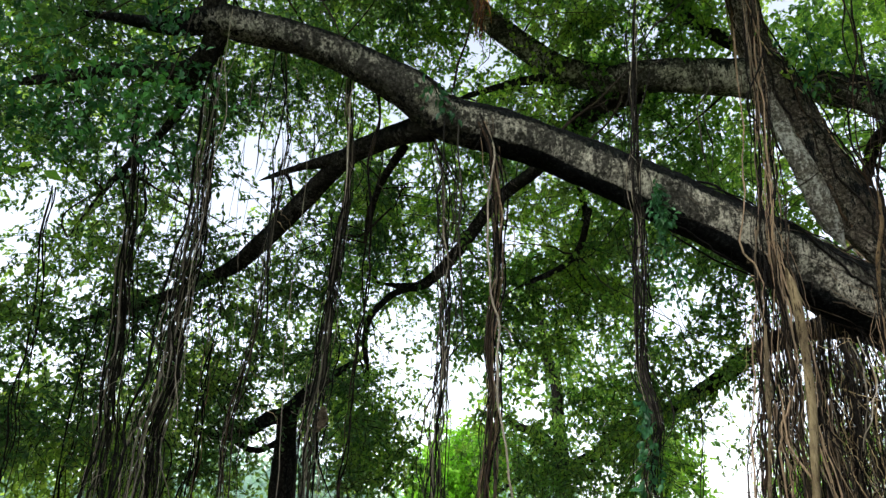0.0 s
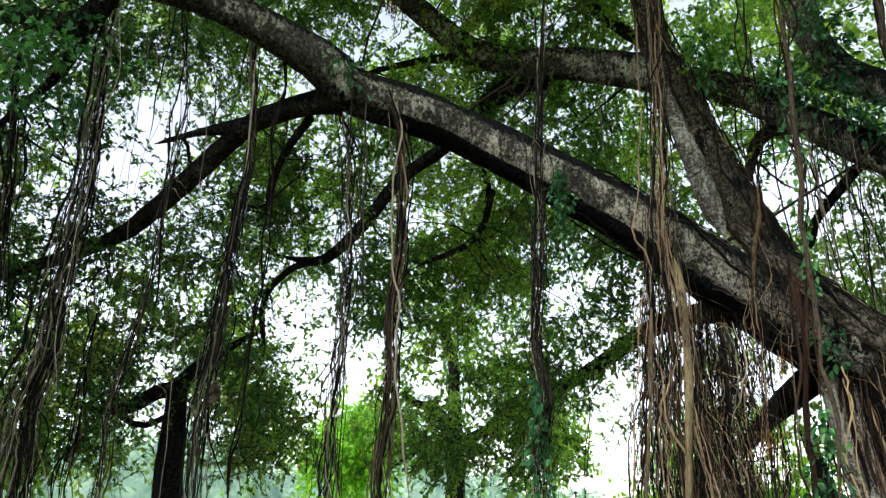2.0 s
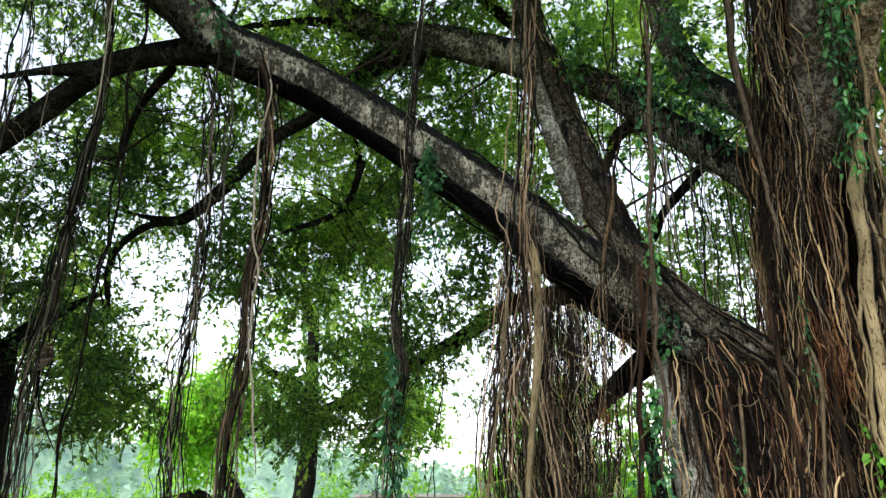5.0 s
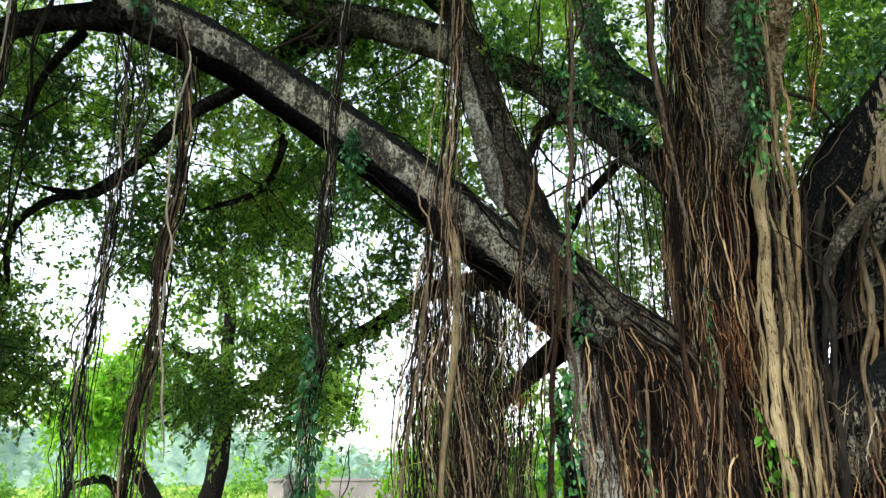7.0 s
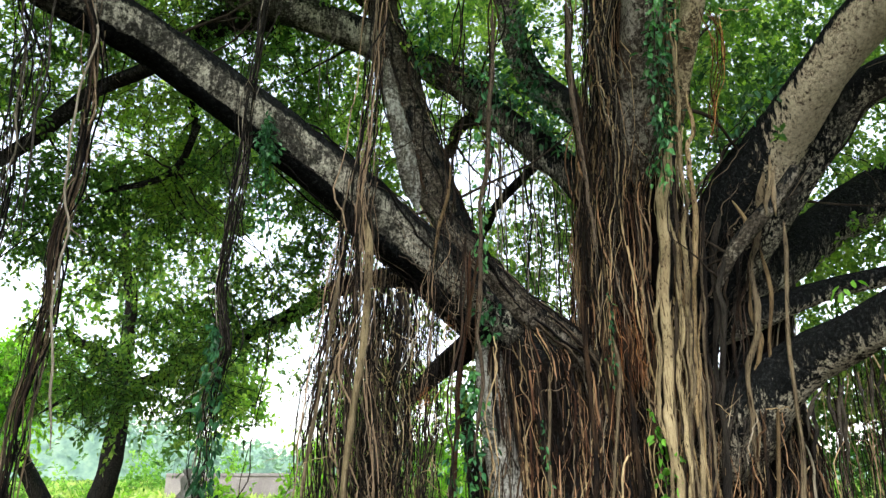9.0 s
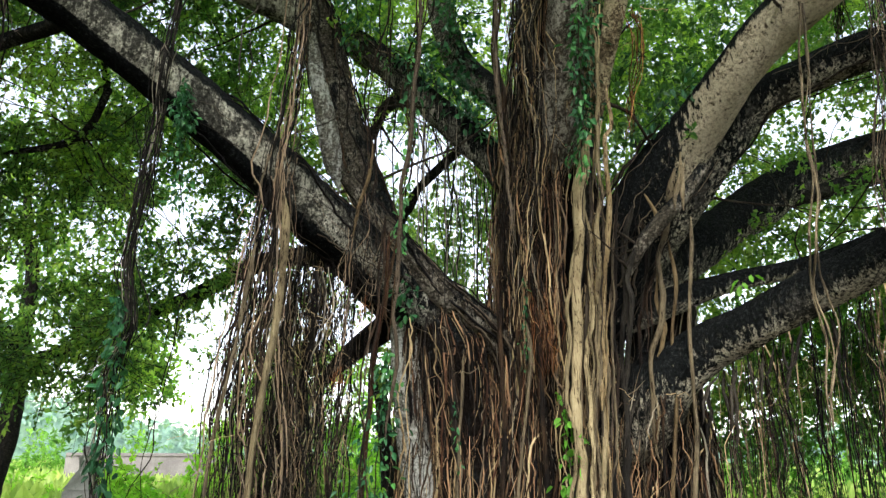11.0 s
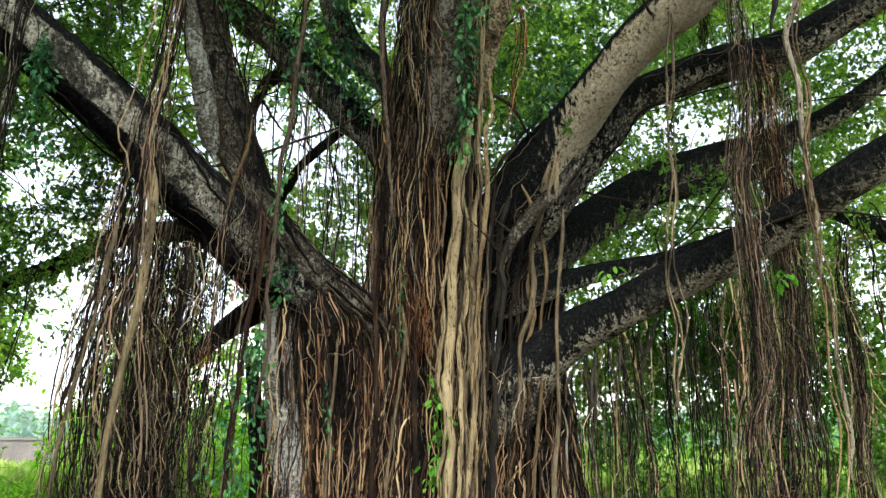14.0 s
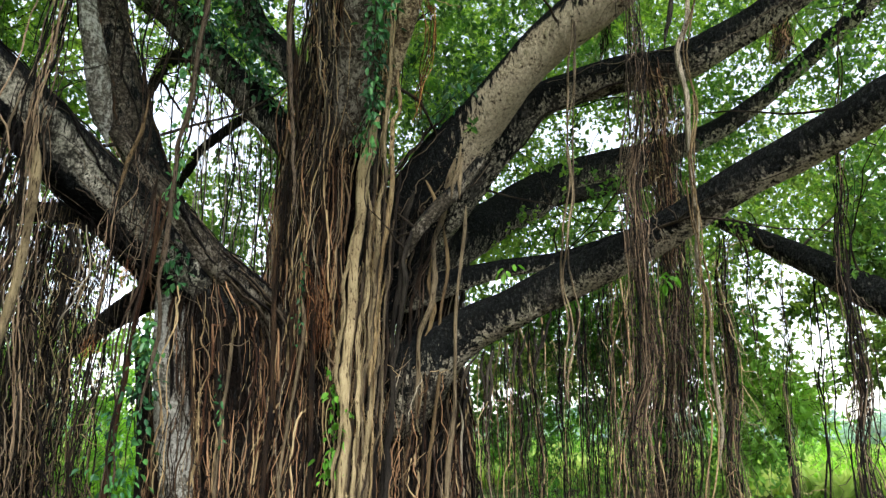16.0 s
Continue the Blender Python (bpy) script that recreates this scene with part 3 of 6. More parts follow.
def carved(turn, z, hollows):
    """How far the trunk's side falls back at a bearing and height: 1 where it stands full."""
    full = np.ones(np.broadcast(turn, z).shape)
    for at, half, foot, head, depth in hollows:
        off = (turn - at - 0.06 * np.sin(z * 2.1 + at * 5) + np.pi) % (2 * np.pi) - np.pi
        tall = np.clip((z - foot) / 0.35 + 0.5, 0, 1) * np.clip((head - z) / 0.35 + 0.5, 0, 1)
        full = full - depth * tall * np.exp(-((off / half) ** 2))
    return np.maximum(full, 0.2)


def trunk_column(rows, seed, hollows):
    sides, step = 72, 0.06
    q = smooth_path(rows, step)
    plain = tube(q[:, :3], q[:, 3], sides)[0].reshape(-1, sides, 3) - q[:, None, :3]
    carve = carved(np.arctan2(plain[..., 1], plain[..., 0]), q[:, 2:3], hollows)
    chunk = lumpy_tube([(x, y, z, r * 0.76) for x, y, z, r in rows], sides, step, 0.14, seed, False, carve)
    part("trunk", mesh_from("trunk", [chunk], CORE_BARK_SHADE), banyan, "ridged trunk under a coat of roots, painted near-black as gap shade")


def coat_of_roots(rows, count, low, high, stout, seed, tones, hollows, stout_tones):
    """Roots that run down a column, gathered in braids with gaps between. Stout ones are parts of their own, fibres are joined by tone."""
    gen = np.random.default_rng(seed)
    q = smooth_path(rows, 0.07)[::-1]
    n = len(q)
    fibres = {t: [] for t in tones}
    braids = 24
    braid_turn = np.linspace(-3.3, 0.15, braids) + gen.normal(0, 0.05, braids)
    braid_out = gen.uniform(-0.09, 0.08, braids)
    braid_sway = gen.uniform(0, 6.28, braids)
    for k in range(count):
        thick = k < stout
        a = max(0, int(n * (1 - (low + (high - low) * gen.random() ** 0.8))))
        b = n if gen.random() < 0.7 else a + int((n - a) * gen.uniform(0.25, 1))
        if b - a < 8:
            continue
        seg = q[a:b]
        z = seg[:, 2]
        r = 0.007 + 0.018 * gen.random() ** 2.0 if thick else 0.0022 + 0.0085 * gen.random() ** 2.4
        braid = int(gen.integers(braids))
        loose = gen.random() < (0.15 if thick else 0.16)
        off = gen.uniform(-0.12, 0.12) if loose else gen.normal(0, 0.026)
        turn = braid_turn[braid] + off + 0.05 * np.sin(z * 1.7 + braid_sway[braid])
        slant = gen.choice((-1, 1)) * gen.uniform(0.006, 0.028) if gen.random() < (0.08 if thick else 0.26) else 0.0
        angle = turn + slant * np.arange(len(seg)) + np.cumsum(gen.normal(0, 0.006, len(seg)))
        wave = wander(len(seg), 0.012 if thick else 0.014 + 0.05 * gen.random() ** 2, 7, gen) + wander(len(seg), 0.004 if thick else 0.007 + 0.010 * gen.random(), 2.4, gen)
        clear = carved(angle, z, hollows) > 0.72
        if not clear.any():
            continue
        first = int(np.argmax(clear))
        last = first + int(np.argmin(clear[first:])) if not clear[first:].all() else len(seg)
        if last - first < 8:
            continue
        proud = 1.0 + braid_out[braid] - 3.5 * min(abs(off), 0.05) + (gen.uniform(0.0, 0.07) if loose else gen.uniform(-0.10, 0.03))
        out = seg[:, 3] * proud * (0.25 + 0.75 * carved(angle, z, hollows)) + r
        p = (seg[:, :3] + np.stack([np.cos(angle) * out, np.sin(angle) * out, 0 * out], -1) + wave)[first:last]
        w = (r * (1 + 0.22 * wander(len(seg), 1.0, 5, gen)[:, 0].clip(-1, 1)))[first:last]
        w[:4] *= (0.25, 0.5, 0.75, 0.9)
        w[-3:] *= (0.9, 0.7, 0.45)
        if thick:
            tone = stout_tones[int(gen.integers(len(stout_tones)))]
            part("aerial_root", mesh_from("aerial_root", [tube(p, w, 7)], ROOT[tone]), banyan)
        else:
            fibres[tones[int(gen.integers(len(tones)))]].append(tube(p, w, 5 if r > 0.005 else 4))
    for tone, chunks in fibres.items():
        if chunks:
            part("root_mat", mesh_from("root_mat", chunks, STRAND[tone]), banyan, "matted thin %s roots on the trunk" % tone, "stuff")


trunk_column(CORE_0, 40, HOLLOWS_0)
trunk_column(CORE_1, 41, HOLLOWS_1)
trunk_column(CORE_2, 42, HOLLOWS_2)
coat_of_roots(CORE_0, 760, 0.05, 0.66, 60, 11, ("dark", "red", "dark", "red", "dark", "umber", "brown"), HOLLOWS_0, ("brown", "umber", "red", "dark", "pale", "umber"))
coat_of_roots(CORE_0, 300, 0.56, 0.98, 16, 14, ("brown", "dark", "red", "grey"), HOLLOWS_0, ("brown", "grey"))
coat_of_roots(CORE_1, 600, 0.10, 1.0, 50, 12, ("dark", "red", "dark", "brown", "red"), HOLLOWS_1, ("brown", "dark", "red", "dark", "brown"))
coat_of_roots(CORE_2, 460, 0.10, 0.62, 30, 13, ("dark", "red", "dark", "dark", "brown"), HOLLOWS_2, ("dark", "red", "brown"))
coat_of_roots(CORE_0, 130, 0.10, 0.72, 0, 16, ("tan", "brown", "red"), HOLLOWS_0, ("brown",))
coat_of_roots(CORE_1, 150, 0.10, 0.95, 0, 17, ("tan", "brown", "red"), HOLLOWS_1, ("brown",))
coat_of_roots(CORE_2, 70, 0.08, 0.62, 0, 18, ("tan", "brown", "red"), HOLLOWS_2, ("brown",))
coat_of_roots(CORE_2, 70, 0.62, 1.0, 8, 15, ("dark", "dark", "grey"), HOLLOWS_2, ("dark", "grey"))


def clinging_roots(rows, count, tone, seed):
    """Thin roots that creep along a limb."""
    gen = np.random.default_rng(seed)
    q = smooth_path(rows, 0.06)
    n = len(q)
    way = np.gradient(q[:, :3], axis=0)
    way /= np.linalg.norm(way, axis=1, keepdims=True)
    u = np.cross(way, (0.0, 1.0, 0.15))
    u /= np.linalg.norm(u, axis=1, keepdims=True)
    v = np.cross(way, u)
    chunks = []
    for k in range(count):
        a = int(gen.uniform(0, 0.6) * n)
        b = min(n, a + int(gen.uniform(0.25, 0.7) * n))
        if b - a < 8:
            continue
        turn = gen.uniform(0, 6.28) + np.cumsum(gen.normal(0, 0.05, b - a)) + gen.normal(0, 0.02) * np.arange(b - a)
        r = 0.0028 + 0.011 * gen.random() ** 2.4
        out = q[a:b, 3:4] * 1.06 + r * 0.3
        p = q[a:b, :3] + out * (np.cos(turn)[:, None] * u[a:b] + np.sin(turn)[:, None] * v[a:b]) + wander(b - a, 0.018, 6, gen) + wander(b - a, 0.008, 2.6, gen)
        w = np.full(b - a, r)
        w[:3] *= (0.3, 0.6, 0.85)
        w[-3:] *= (0.85, 0.6, 0.3)
        chunks.append(tube(p, w, 6))
    part("clinging_root_mat", mesh_from("clinging_root_mat", chunks, STRAND[tone]), banyan, "thin roots creeping along a limb", "stuff")


clinging_roots([(2.43, 7.54, 2.45, 0.349), (2.74, 6.84, 3.54, 0.37), (2.93, 6.32, 4.09, 0.371), (3.12, 5.89, 4.44, 0.323)], 56, "dark", 7)
clinging_roots([(2.62, 7.03, 1.61, 0.288), (2.7, 6.79, 1.79, 0.373), (2.82, 6.56, 2.02, 0.36), (2.95, 6.32, 2.24, 0.28)], 46, "dark", 8)
clinging_roots([(1.46, 7.76, 1.96, 0.221), (1.1, 7.45, 2.59, 0.334), (0.76, 7.14, 2.88, 0.344), (0.33, 6.85, 3.16, 0.321), (-0.22, 6.38, 3.53, 0.278), (-0.8, 5.87, 3.93, 0.245), (-1.34, 5.39, 4.26, 0.218)], 34, "dark", 1)
clinging_roots([(0.67, 7.36, 2.88, 0.15), (0.36, 7.02, 3.58, 0.192), (0.11, 7.07, 4.1, 0.198), (-0.15, 7.12, 4.78, 0.224), (-0.37, 7.07, 5.53, 0.214), (-0.54, 7.05, 6.13, 0.221), (-0.64, 6.94, 6.63, 0.165), (-0.65, 6.53, 7.61, 0.128)], 34, "brown", 2)
clinging_roots([(1.67, 6.93, 4.23, 0.213), (1.4, 7.13, 4.68, 0.208), (1.04, 7.32, 5.12, 0.203), (0.65, 7.48, 5.55, 0.197), (0.28, 7.6, 5.99, 0.197), (-0.17, 7.72, 6.36, 0.167), (-0.74, 7.83, 6.68, 0.143)], 22, "dark", 3)
clinging_roots([(-0.13, 6.46, 4.1, 0.072), (0.19, 6.54, 3.72, 0.099), (0.48, 6.63, 3.39, 0.121), (0.85, 6.74, 3.05, 0.139), (1.32, 6.99, 2.73, 0.173), (1.81, 7.36, 2.3, 0.182)], 56, "dark", 4)
clinging_roots([(2.79, 7.31, 3.25, 0.288), (3.1, 6.45, 3.85, 0.27), (3.39, 6.1, 4.35, 0.252), (3.76, 5.79, 4.8, 0.194), (4.07, 5.5, 4.94, 0.176), (4.45, 5.16, 5.03, 0.182), (4.79, 4.72, 5.01, 0.186), (5.09, 4.28, 5.16, 0.156), (5.32, 3.82, 5.35, 0.144), (5.54, 3.29, 5.55, 0.12)], 8, "dark", 6)

# ---- stout single roots ----


def stout_root(rows, tone):
    gen = np.random.default_rng(int(abs(rows[0][0]) * 1000 + abs(rows[-1][2]) * 77))
    q = smooth_path(rows, 0.05)
    calm = 0.15 if rows[-1][2] < 0 else 1.0
    p = q[:, :3] + (wander(len(q), 0.014, 6, gen) + wander(len(q), 0.006, 2.5, gen)) * calm
    r = np.maximum(q[:, 3] * 0.72, 0.006) * (1 + wander(len(q), 0.08, 4, gen)[:, 0])
    r[:4] *= (0.25, 0.55, 0.8, 0.95)
    r[-3:] *= (0.85, 0.6, 0.3)
    turn = np.linspace(0, 2 * np.pi, 16, endpoint=False)[None]
    arc = np.arange(len(q))[:, None] * 0.05
    groove = 0.16 * np.sin(3 * turn + arc * 1.9 + gen.uniform(0, 6)) + 0.10 * np.sin(7 * turn - arc * 2.7 + gen.uniform(0, 6))
    rad = r[:, None] * (1 + groove + gen.normal(0, 0.03, groove.shape))
    part("aerial_root", mesh_from("aerial_root", [tube(p, rad, 16)], ROOT[tone]), banyan)


stout_root([(-0.521, 5.013, 3.367, 0.034), (-0.502, 5.069, 3.051, 0.041), (-0.53, 5.143, 2.511, 0.037), (-0.595, 5.152, 1.944, 0.032), (-0.642, 5.152, 1.34, 0.032), (-0.642, 5.124, -0.02, 0.034)], "cream")
stout_root([(-0.77, 5.48, 3.13, 0.021), (-0.82, 5.51, 2.76, 0.025), (-0.87, 5.57, 2.41, 0.02), (-0.95, 5.6, 1.89, 0.02), (-1.01, 5.59, 1.32, 0.018), (-1.01, 5.56, -0.02, 0.018)], "pale")
stout_root([(-0.84, 5.45, 3.02, 0.011), (-0.91, 5.57, 2.32, 0.012), (-0.99, 5.6, 1.72, 0.011)], "brown")
stout_root([(2.68, 6.21, 3.51, 0.023), (2.6, 6.26, 3.24, 0.022), (2.59, 6.37, 2.76, 0.019), (2.62, 6.41, 2.44, 0.015)], "tan")
stout_root([(2.66, 5.97, 3.88, 0.03), (2.75, 5.95, 3.66, 0.026), (2.64, 6.13, 3.43, 0.025)], "tan")
stout_root([(2.8, 6.13, 3.21, 0.02), (2.77, 6.17, 2.84, 0.023), (2.82, 6.14, 2.57, 0.026), (2.72, 6.23, 2.27, 0.021), (2.67, 6.28, 1.91, 0.016)], "tan")
stout_root([(3, 5.79, 3.62, 0.024), (2.98, 5.83, 3.15, 0.022), (2.91, 5.81, 2.67, 0.023), (2.9, 5.82, 2.23, 0.021), (2.91, 5.85, 1.7, 0.024), (2.85, 5.86, 1.07, 0.029), (2.85, 5.83, -0.02, 0.029)], "pale")
stout_root([(2.85, 5.76, 4.05, 0.04), (2.84, 5.92, 3.65, 0.036), (2.77, 6.03, 3.19, 0.032), (2.8, 6.06, 2.79, 0.035), (2.7, 6.11, 2.41, 0.029), (2.67, 6.17, 1.9, 0.026), (2.69, 6.17, 1.51, 0.022)], "pale")
stout_root([(2.6, 6.13, 3.82, 0.05), (2.53, 6.23, 3.45, 0.043), (2.54, 6.29, 2.96, 0.037), (2.49, 6.35, 2.48, 0.029), (2.48, 6.36, 1.71, 0.026), (2.42, 6.36, 1.03, 0.026), (2.42, 6.33, -0.02, 0.026)], "grey")
stout_root([(2.68, 6.1, 3.65, 0.026), (2.7, 6.17, 3.22, 0.023), (2.65, 6.27, 2.75, 0.026), (2.68, 6.29, 2.32, 0.023), (2.58, 6.31, 1.91, 0.02)], "brown")
stout_root([(2.87, 6.02, 3.47, 0.02), (2.93, 6.06, 3.04, 0.023), (2.88, 6.12, 2.57, 0.02), (2.89, 6.12, 2.11, 0.023), (2.79, 6.16, 1.04, 0.023), (2.79, 6.13, -0.02, 0.023)], "tan")
stout_root([(2.6, 6.24, 2.06, 0.026), (2.49, 6.24, 1.83, 0.019), (2.43, 6.27, 1.51, 0.014)], "grey")
stout_root([(2.7, 6.2, 2.06, 0.021), (2.72, 6.15, 1.81, 0.015), (2.68, 6.17, 1.56, 0.01)], "pale")
stout_root([(2.82, 6.15, 2.11, 0.023), (2.75, 6.14, 1.85, 0.016), (2.72, 6.13, 1.04, 0.016), (2.72, 6.1, -0.02, 0.016)], "brown")
stout_root([(3.13, 5.82, 2.23, 0.022), (3.05, 5.88, 2.04, 0.019), (2.99, 5.92, 1.8, 0.013)], "grey")
stout_root([(3.45, 5.5, 2.4, 0.019), (3.44, 5.54, 2.21, 0.016), (3.44, 5.55, 2.03, 0.011)], "grey")
stout_root([(3.24, 5.76, 2.28, 0.022), (3.23, 5.79, 1.99, 0.019), (3.21, 5.81, 1.71, 0.013)], "grey")
stout_root([(3.55, 5.22, 2.6, 0.018), (3.49, 5.25, 2.32, 0.015), (3.44, 5.31, 2.1, 0.009)], "grey")
stout_root([(3.2, 6.1, 2.2, 0.02), (3.16, 6.09, 1.87, 0.022), (3.14, 6.09, 1.62, 0.015)], "grey")
stout_root([(3.28, 6.02, 2.28, 0.02), (3.27, 5.99, 2.04, 0.021), (3.28, 5.97, 1.88, 0.014)], "grey")
stout_root([(3.34, 5.95, 2.31, 0.02), (3.32, 5.94, 1.89, 0.021), (3.3, 5.94, 1.56, 0.014)], "grey")
stout_root([(3.43, 5.84, 2.38, 0.02), (3.44, 5.81, 2.17, 0.021), (3.46, 5.79, 2.03, 0.014)], "grey")
stout_root([(3.53, 5.74, 2.41, 0.019), (3.48, 5.74, 2.15, 0.021), (3.45, 5.75, 1.97, 0.014)], "grey")
stout_root([(3.63, 5.62, 2.48, 0.019), (3.61, 5.6, 2.29, 0.021), (3.61, 5.59, 2.17, 0.014)], "grey")
stout_root([(3.68, 5.54, 2.52, 0.019), (3.63, 5.56, 2.2, 0.02), (3.59, 5.58, 1.95, 0.014)], "grey")
stout_root([(3.84, 5.34, 2.63, 0.019), (3.83, 5.32, 2.4, 0.02), (3.83, 5.32, 2.25, 0.014)], "grey")
stout_root([(3.87, 5.28, 2.66, 0.019), (3.87, 5.28, 2.3, 0.02), (3.88, 5.28, 2.03, 0.014)], "grey")
stout_root([(3.99, 5.09, 2.74, 0.019), (3.96, 5.09, 2.56, 0.02), (3.94, 5.09, 2.46, 0.014)], "grey")
stout_root([(1.06, 6.76, 2.5, 0.018), (1.04, 6.71, 2.06, 0.021), (1, 6.68, 1.55, 0.019), (0.99, 6.66, 1.01, 0.021), (0.99, 6.63, -0.02, 0.021)], "pale")
stout_root([(1.62, 6.51, 2.75, 0.021), (1.66, 6.5, 2.43, 0.03), (1.62, 6.5, 2.01, 0.02), (1.56, 6.53, 1.5, 0.018), (1.51, 6.51, 1.02, 0.018), (1.51, 6.48, -0.02, 0.018)], "pale")
stout_root([(1.36, 6.58, 3.2, 0.026), (1.39, 6.59, 2.54, 0.029), (1.42, 6.61, 1.7, 0.029), (1.38, 6.54, 1.02, 0.032), (1.38, 6.51, -0.02, 0.032)], "brown")
stout_root([(1.72, 6.47, 2.85, 0.029), (1.75, 6.49, 2.32, 0.026), (1.76, 6.48, 1.7, 0.029), (1.77, 6.45, 1.02, 0.029), (1.77, 6.42, -0.02, 0.029)], "brown")
stout_root([(0.3, 6.29, 3.51, 0.024), (0.28, 6.33, 2.98, 0.023), (0.2, 6.35, 2.27, 0.026), (0.13, 6.27, 1.14, 0.028), (0.13, 6.24, -0.02, 0.028)], "red")
stout_root([(1.15, 5.44, 5.67, 0.017), (1.24, 5.73, 5.04, 0.018), (1.37, 6.02, 4.44, 0.018), (1.48, 6.3, 3.98, 0.02)], "brown")
stout_root([(2.016, 5.607, 4.31, 0.019), (2.007, 5.683, 4.039, 0.068), (2.0, 5.766, 3.743, 0.074), (2.007, 5.846, 3.448, 0.063), (1.978, 5.905, 3.251, 0.063), (1.976, 6.014, 2.857, 0.06), (1.993, 6.118, 2.427, 0.057), (1.958, 6.105, 1.927, 0.056), (1.978, 6.092, 1.61, 0.049), (1.967, 6.073, 1.107, 0.054), (1.888, 5.951, 0.079, 0.06)], "cream")
stout_root([(1.979, 5.805, 3.46, 0.014), (1.932, 5.875, 3.24, 0.021), (1.886, 5.996, 2.834, 0.021), (1.913, 6.047, 2.628, 0.019), (1.895, 6.093, 2.32, 0.023), (1.871, 6.083, 2.007, 0.023), (1.913, 6.067, 1.766, 0.02), (1.903, 6.057, 1.414, 0.02), (1.875, 6.048, 1.109, 0.022), (1.806, 5.922, 0.09, 0.024)], "cream")
stout_root([(2.025, 5.331, 5.194, 0.019), (2.058, 5.409, 4.885, 0.023), (2.085, 5.487, 4.581, 0.026), (2.115, 5.549, 4.337, 0.026), (2.111, 5.65, 3.969, 0.023), (2.129, 5.752, 3.587, 0.023), (2.139, 5.844, 3.244, 0.028), (2.153, 5.953, 2.837, 0.03), (2.178, 6.051, 2.424, 0.03), (2.163, 6.044, 2.173, 0.032), (2.158, 6.031, 1.806, 0.029), (2.134, 6.022, 1.415, 0.031), (2.116, 6.012, 1.11, 0.031), (2.026, 5.89, 0.088, 0.045)], "cream")
stout_root([(2.141, 5.421, 4.704, 0.019), (2.19, 5.503, 4.372, 0.023), (2.148, 5.568, 4.167, 0.026), (2.187, 5.627, 3.923, 0.028), (2.212, 5.695, 3.659, 0.03), (2.221, 5.805, 3.254, 0.03), (2.2, 5.896, 2.936, 0.023), (2.211, 5.994, 2.57, 0.023), (2.214, 6.017, 2.256, 0.023), (2.167, 6.018, 2.072, 0.023), (2.135, 6.017, 1.887, 0.018)], "tan")
stout_root([(2.246, 6.059, 2.463, 0.014), (2.228, 6.051, 2.16, 0.018), (2.201, 6.037, 1.612, 0.02), (2.184, 6.02, 1.109, 0.022), (2.086, 5.9, 0.083, 0.025)], "pale")
stout_root([(2.054, 5.872, 3.089, 0.019), (2.073, 5.934, 2.85, 0.023), (2.096, 5.991, 2.626, 0.023), (2.059, 6.034, 2.494, 0.026), (2.057, 6.036, 2.214, 0.025), (2.065, 6.021, 1.905, 0.025), (2.069, 6.015, 1.729, 0.025), (2.08, 6.005, 1.513, 0.022), (2.036, 6.001, 1.224, 0.024), (2.003, 5.982, 0.945, 0.026), (1.93, 5.875, 0.096, 0.028)], "cream")
stout_root([(2.065, 5.737, 3.955, 0.014), (2.08, 5.829, 3.609, 0.024), (2.091, 5.923, 3.262, 0.024), (2.093, 6.004, 2.965, 0.021), (2.06, 6.092, 2.667, 0.019), (2.055, 6.141, 2.264, 0.019), (2.056, 6.125, 1.866, 0.021), (2.039, 6.118, 1.483, 0.022), (2.017, 6.106, 1.104, 0.022), (1.936, 5.986, 0.069, 0.025)], "bark")
stout_root([(2.202, 5.829, 3.563, 0.014), (2.215, 5.908, 3.265, 0.021), (2.21, 6.005, 2.918, 0.019), (2.154, 6.084, 2.669, 0.016), (2.153, 6.132, 2.266, 0.019), (2.143, 6.119, 1.868, 0.018), (2.12, 6.112, 1.483, 0.018), (2.105, 6.1, 1.104, 0.022), (2.019, 5.981, 0.067, 0.025)], "bark")
stout_root([(2.269, 5.719, 3.801, 0.014), (2.279, 5.812, 3.455, 0.019), (2.297, 5.917, 3.06, 0.019), (2.308, 6.037, 2.616, 0.021), (2.298, 6.068, 2.163, 0.019), (2.281, 6.055, 1.674, 0.02), (2.246, 6.04, 1.107, 0.022), (2.14, 5.924, 0.076, 0.025)], "umber")
stout_root([(2.264, 5.783, 3.38, 0.013), (2.268, 5.902, 2.943, 0.01), (2.284, 6.019, 2.506, 0.015), (2.274, 6.017, 2.06, 0.014), (2.258, 6.005, 1.63, 0.015), (2.214, 5.998, 1.218, 0.012), (2.117, 5.872, 0.089, 0.012)], "pale")
stout_root([(2.124, 5.967, 2.901, 0.013), (2.145, 6.054, 2.571, 0.013), (2.164, 6.071, 2.233, 0.012), (2.117, 6.066, 1.901, 0.01), (2.112, 6.058, 1.579, 0.01), (2.094, 6.049, 1.266, 0.01), (2.008, 5.92, 0.082, 0.013)], "pale")
stout_root([(1.982, 5.978, 2.947, 0.011), (2.015, 6.071, 2.584, 0.016), (2.005, 6.097, 2.214, 0.012), (2.003, 6.083, 1.851, 0.01), (1.98, 6.077, 1.5, 0.015), (1.968, 6.065, 1.16, 0.014), (1.898, 5.937, 0.082, 0.011)], "pale")
stout_root([(2.127, 5.664, 3.828, 0.013), (2.152, 5.764, 3.449, 0.013), (2.175, 5.863, 3.07, 0.011), (2.195, 5.963, 2.691, 0.012), (2.178, 6.025, 2.307, 0.012), (2.156, 6.013, 1.925, 0.015), (2.145, 6.003, 1.556, 0.013), (2.125, 5.992, 1.2, 0.012), (2.052, 5.861, 0.094, 0.009)], "bark")
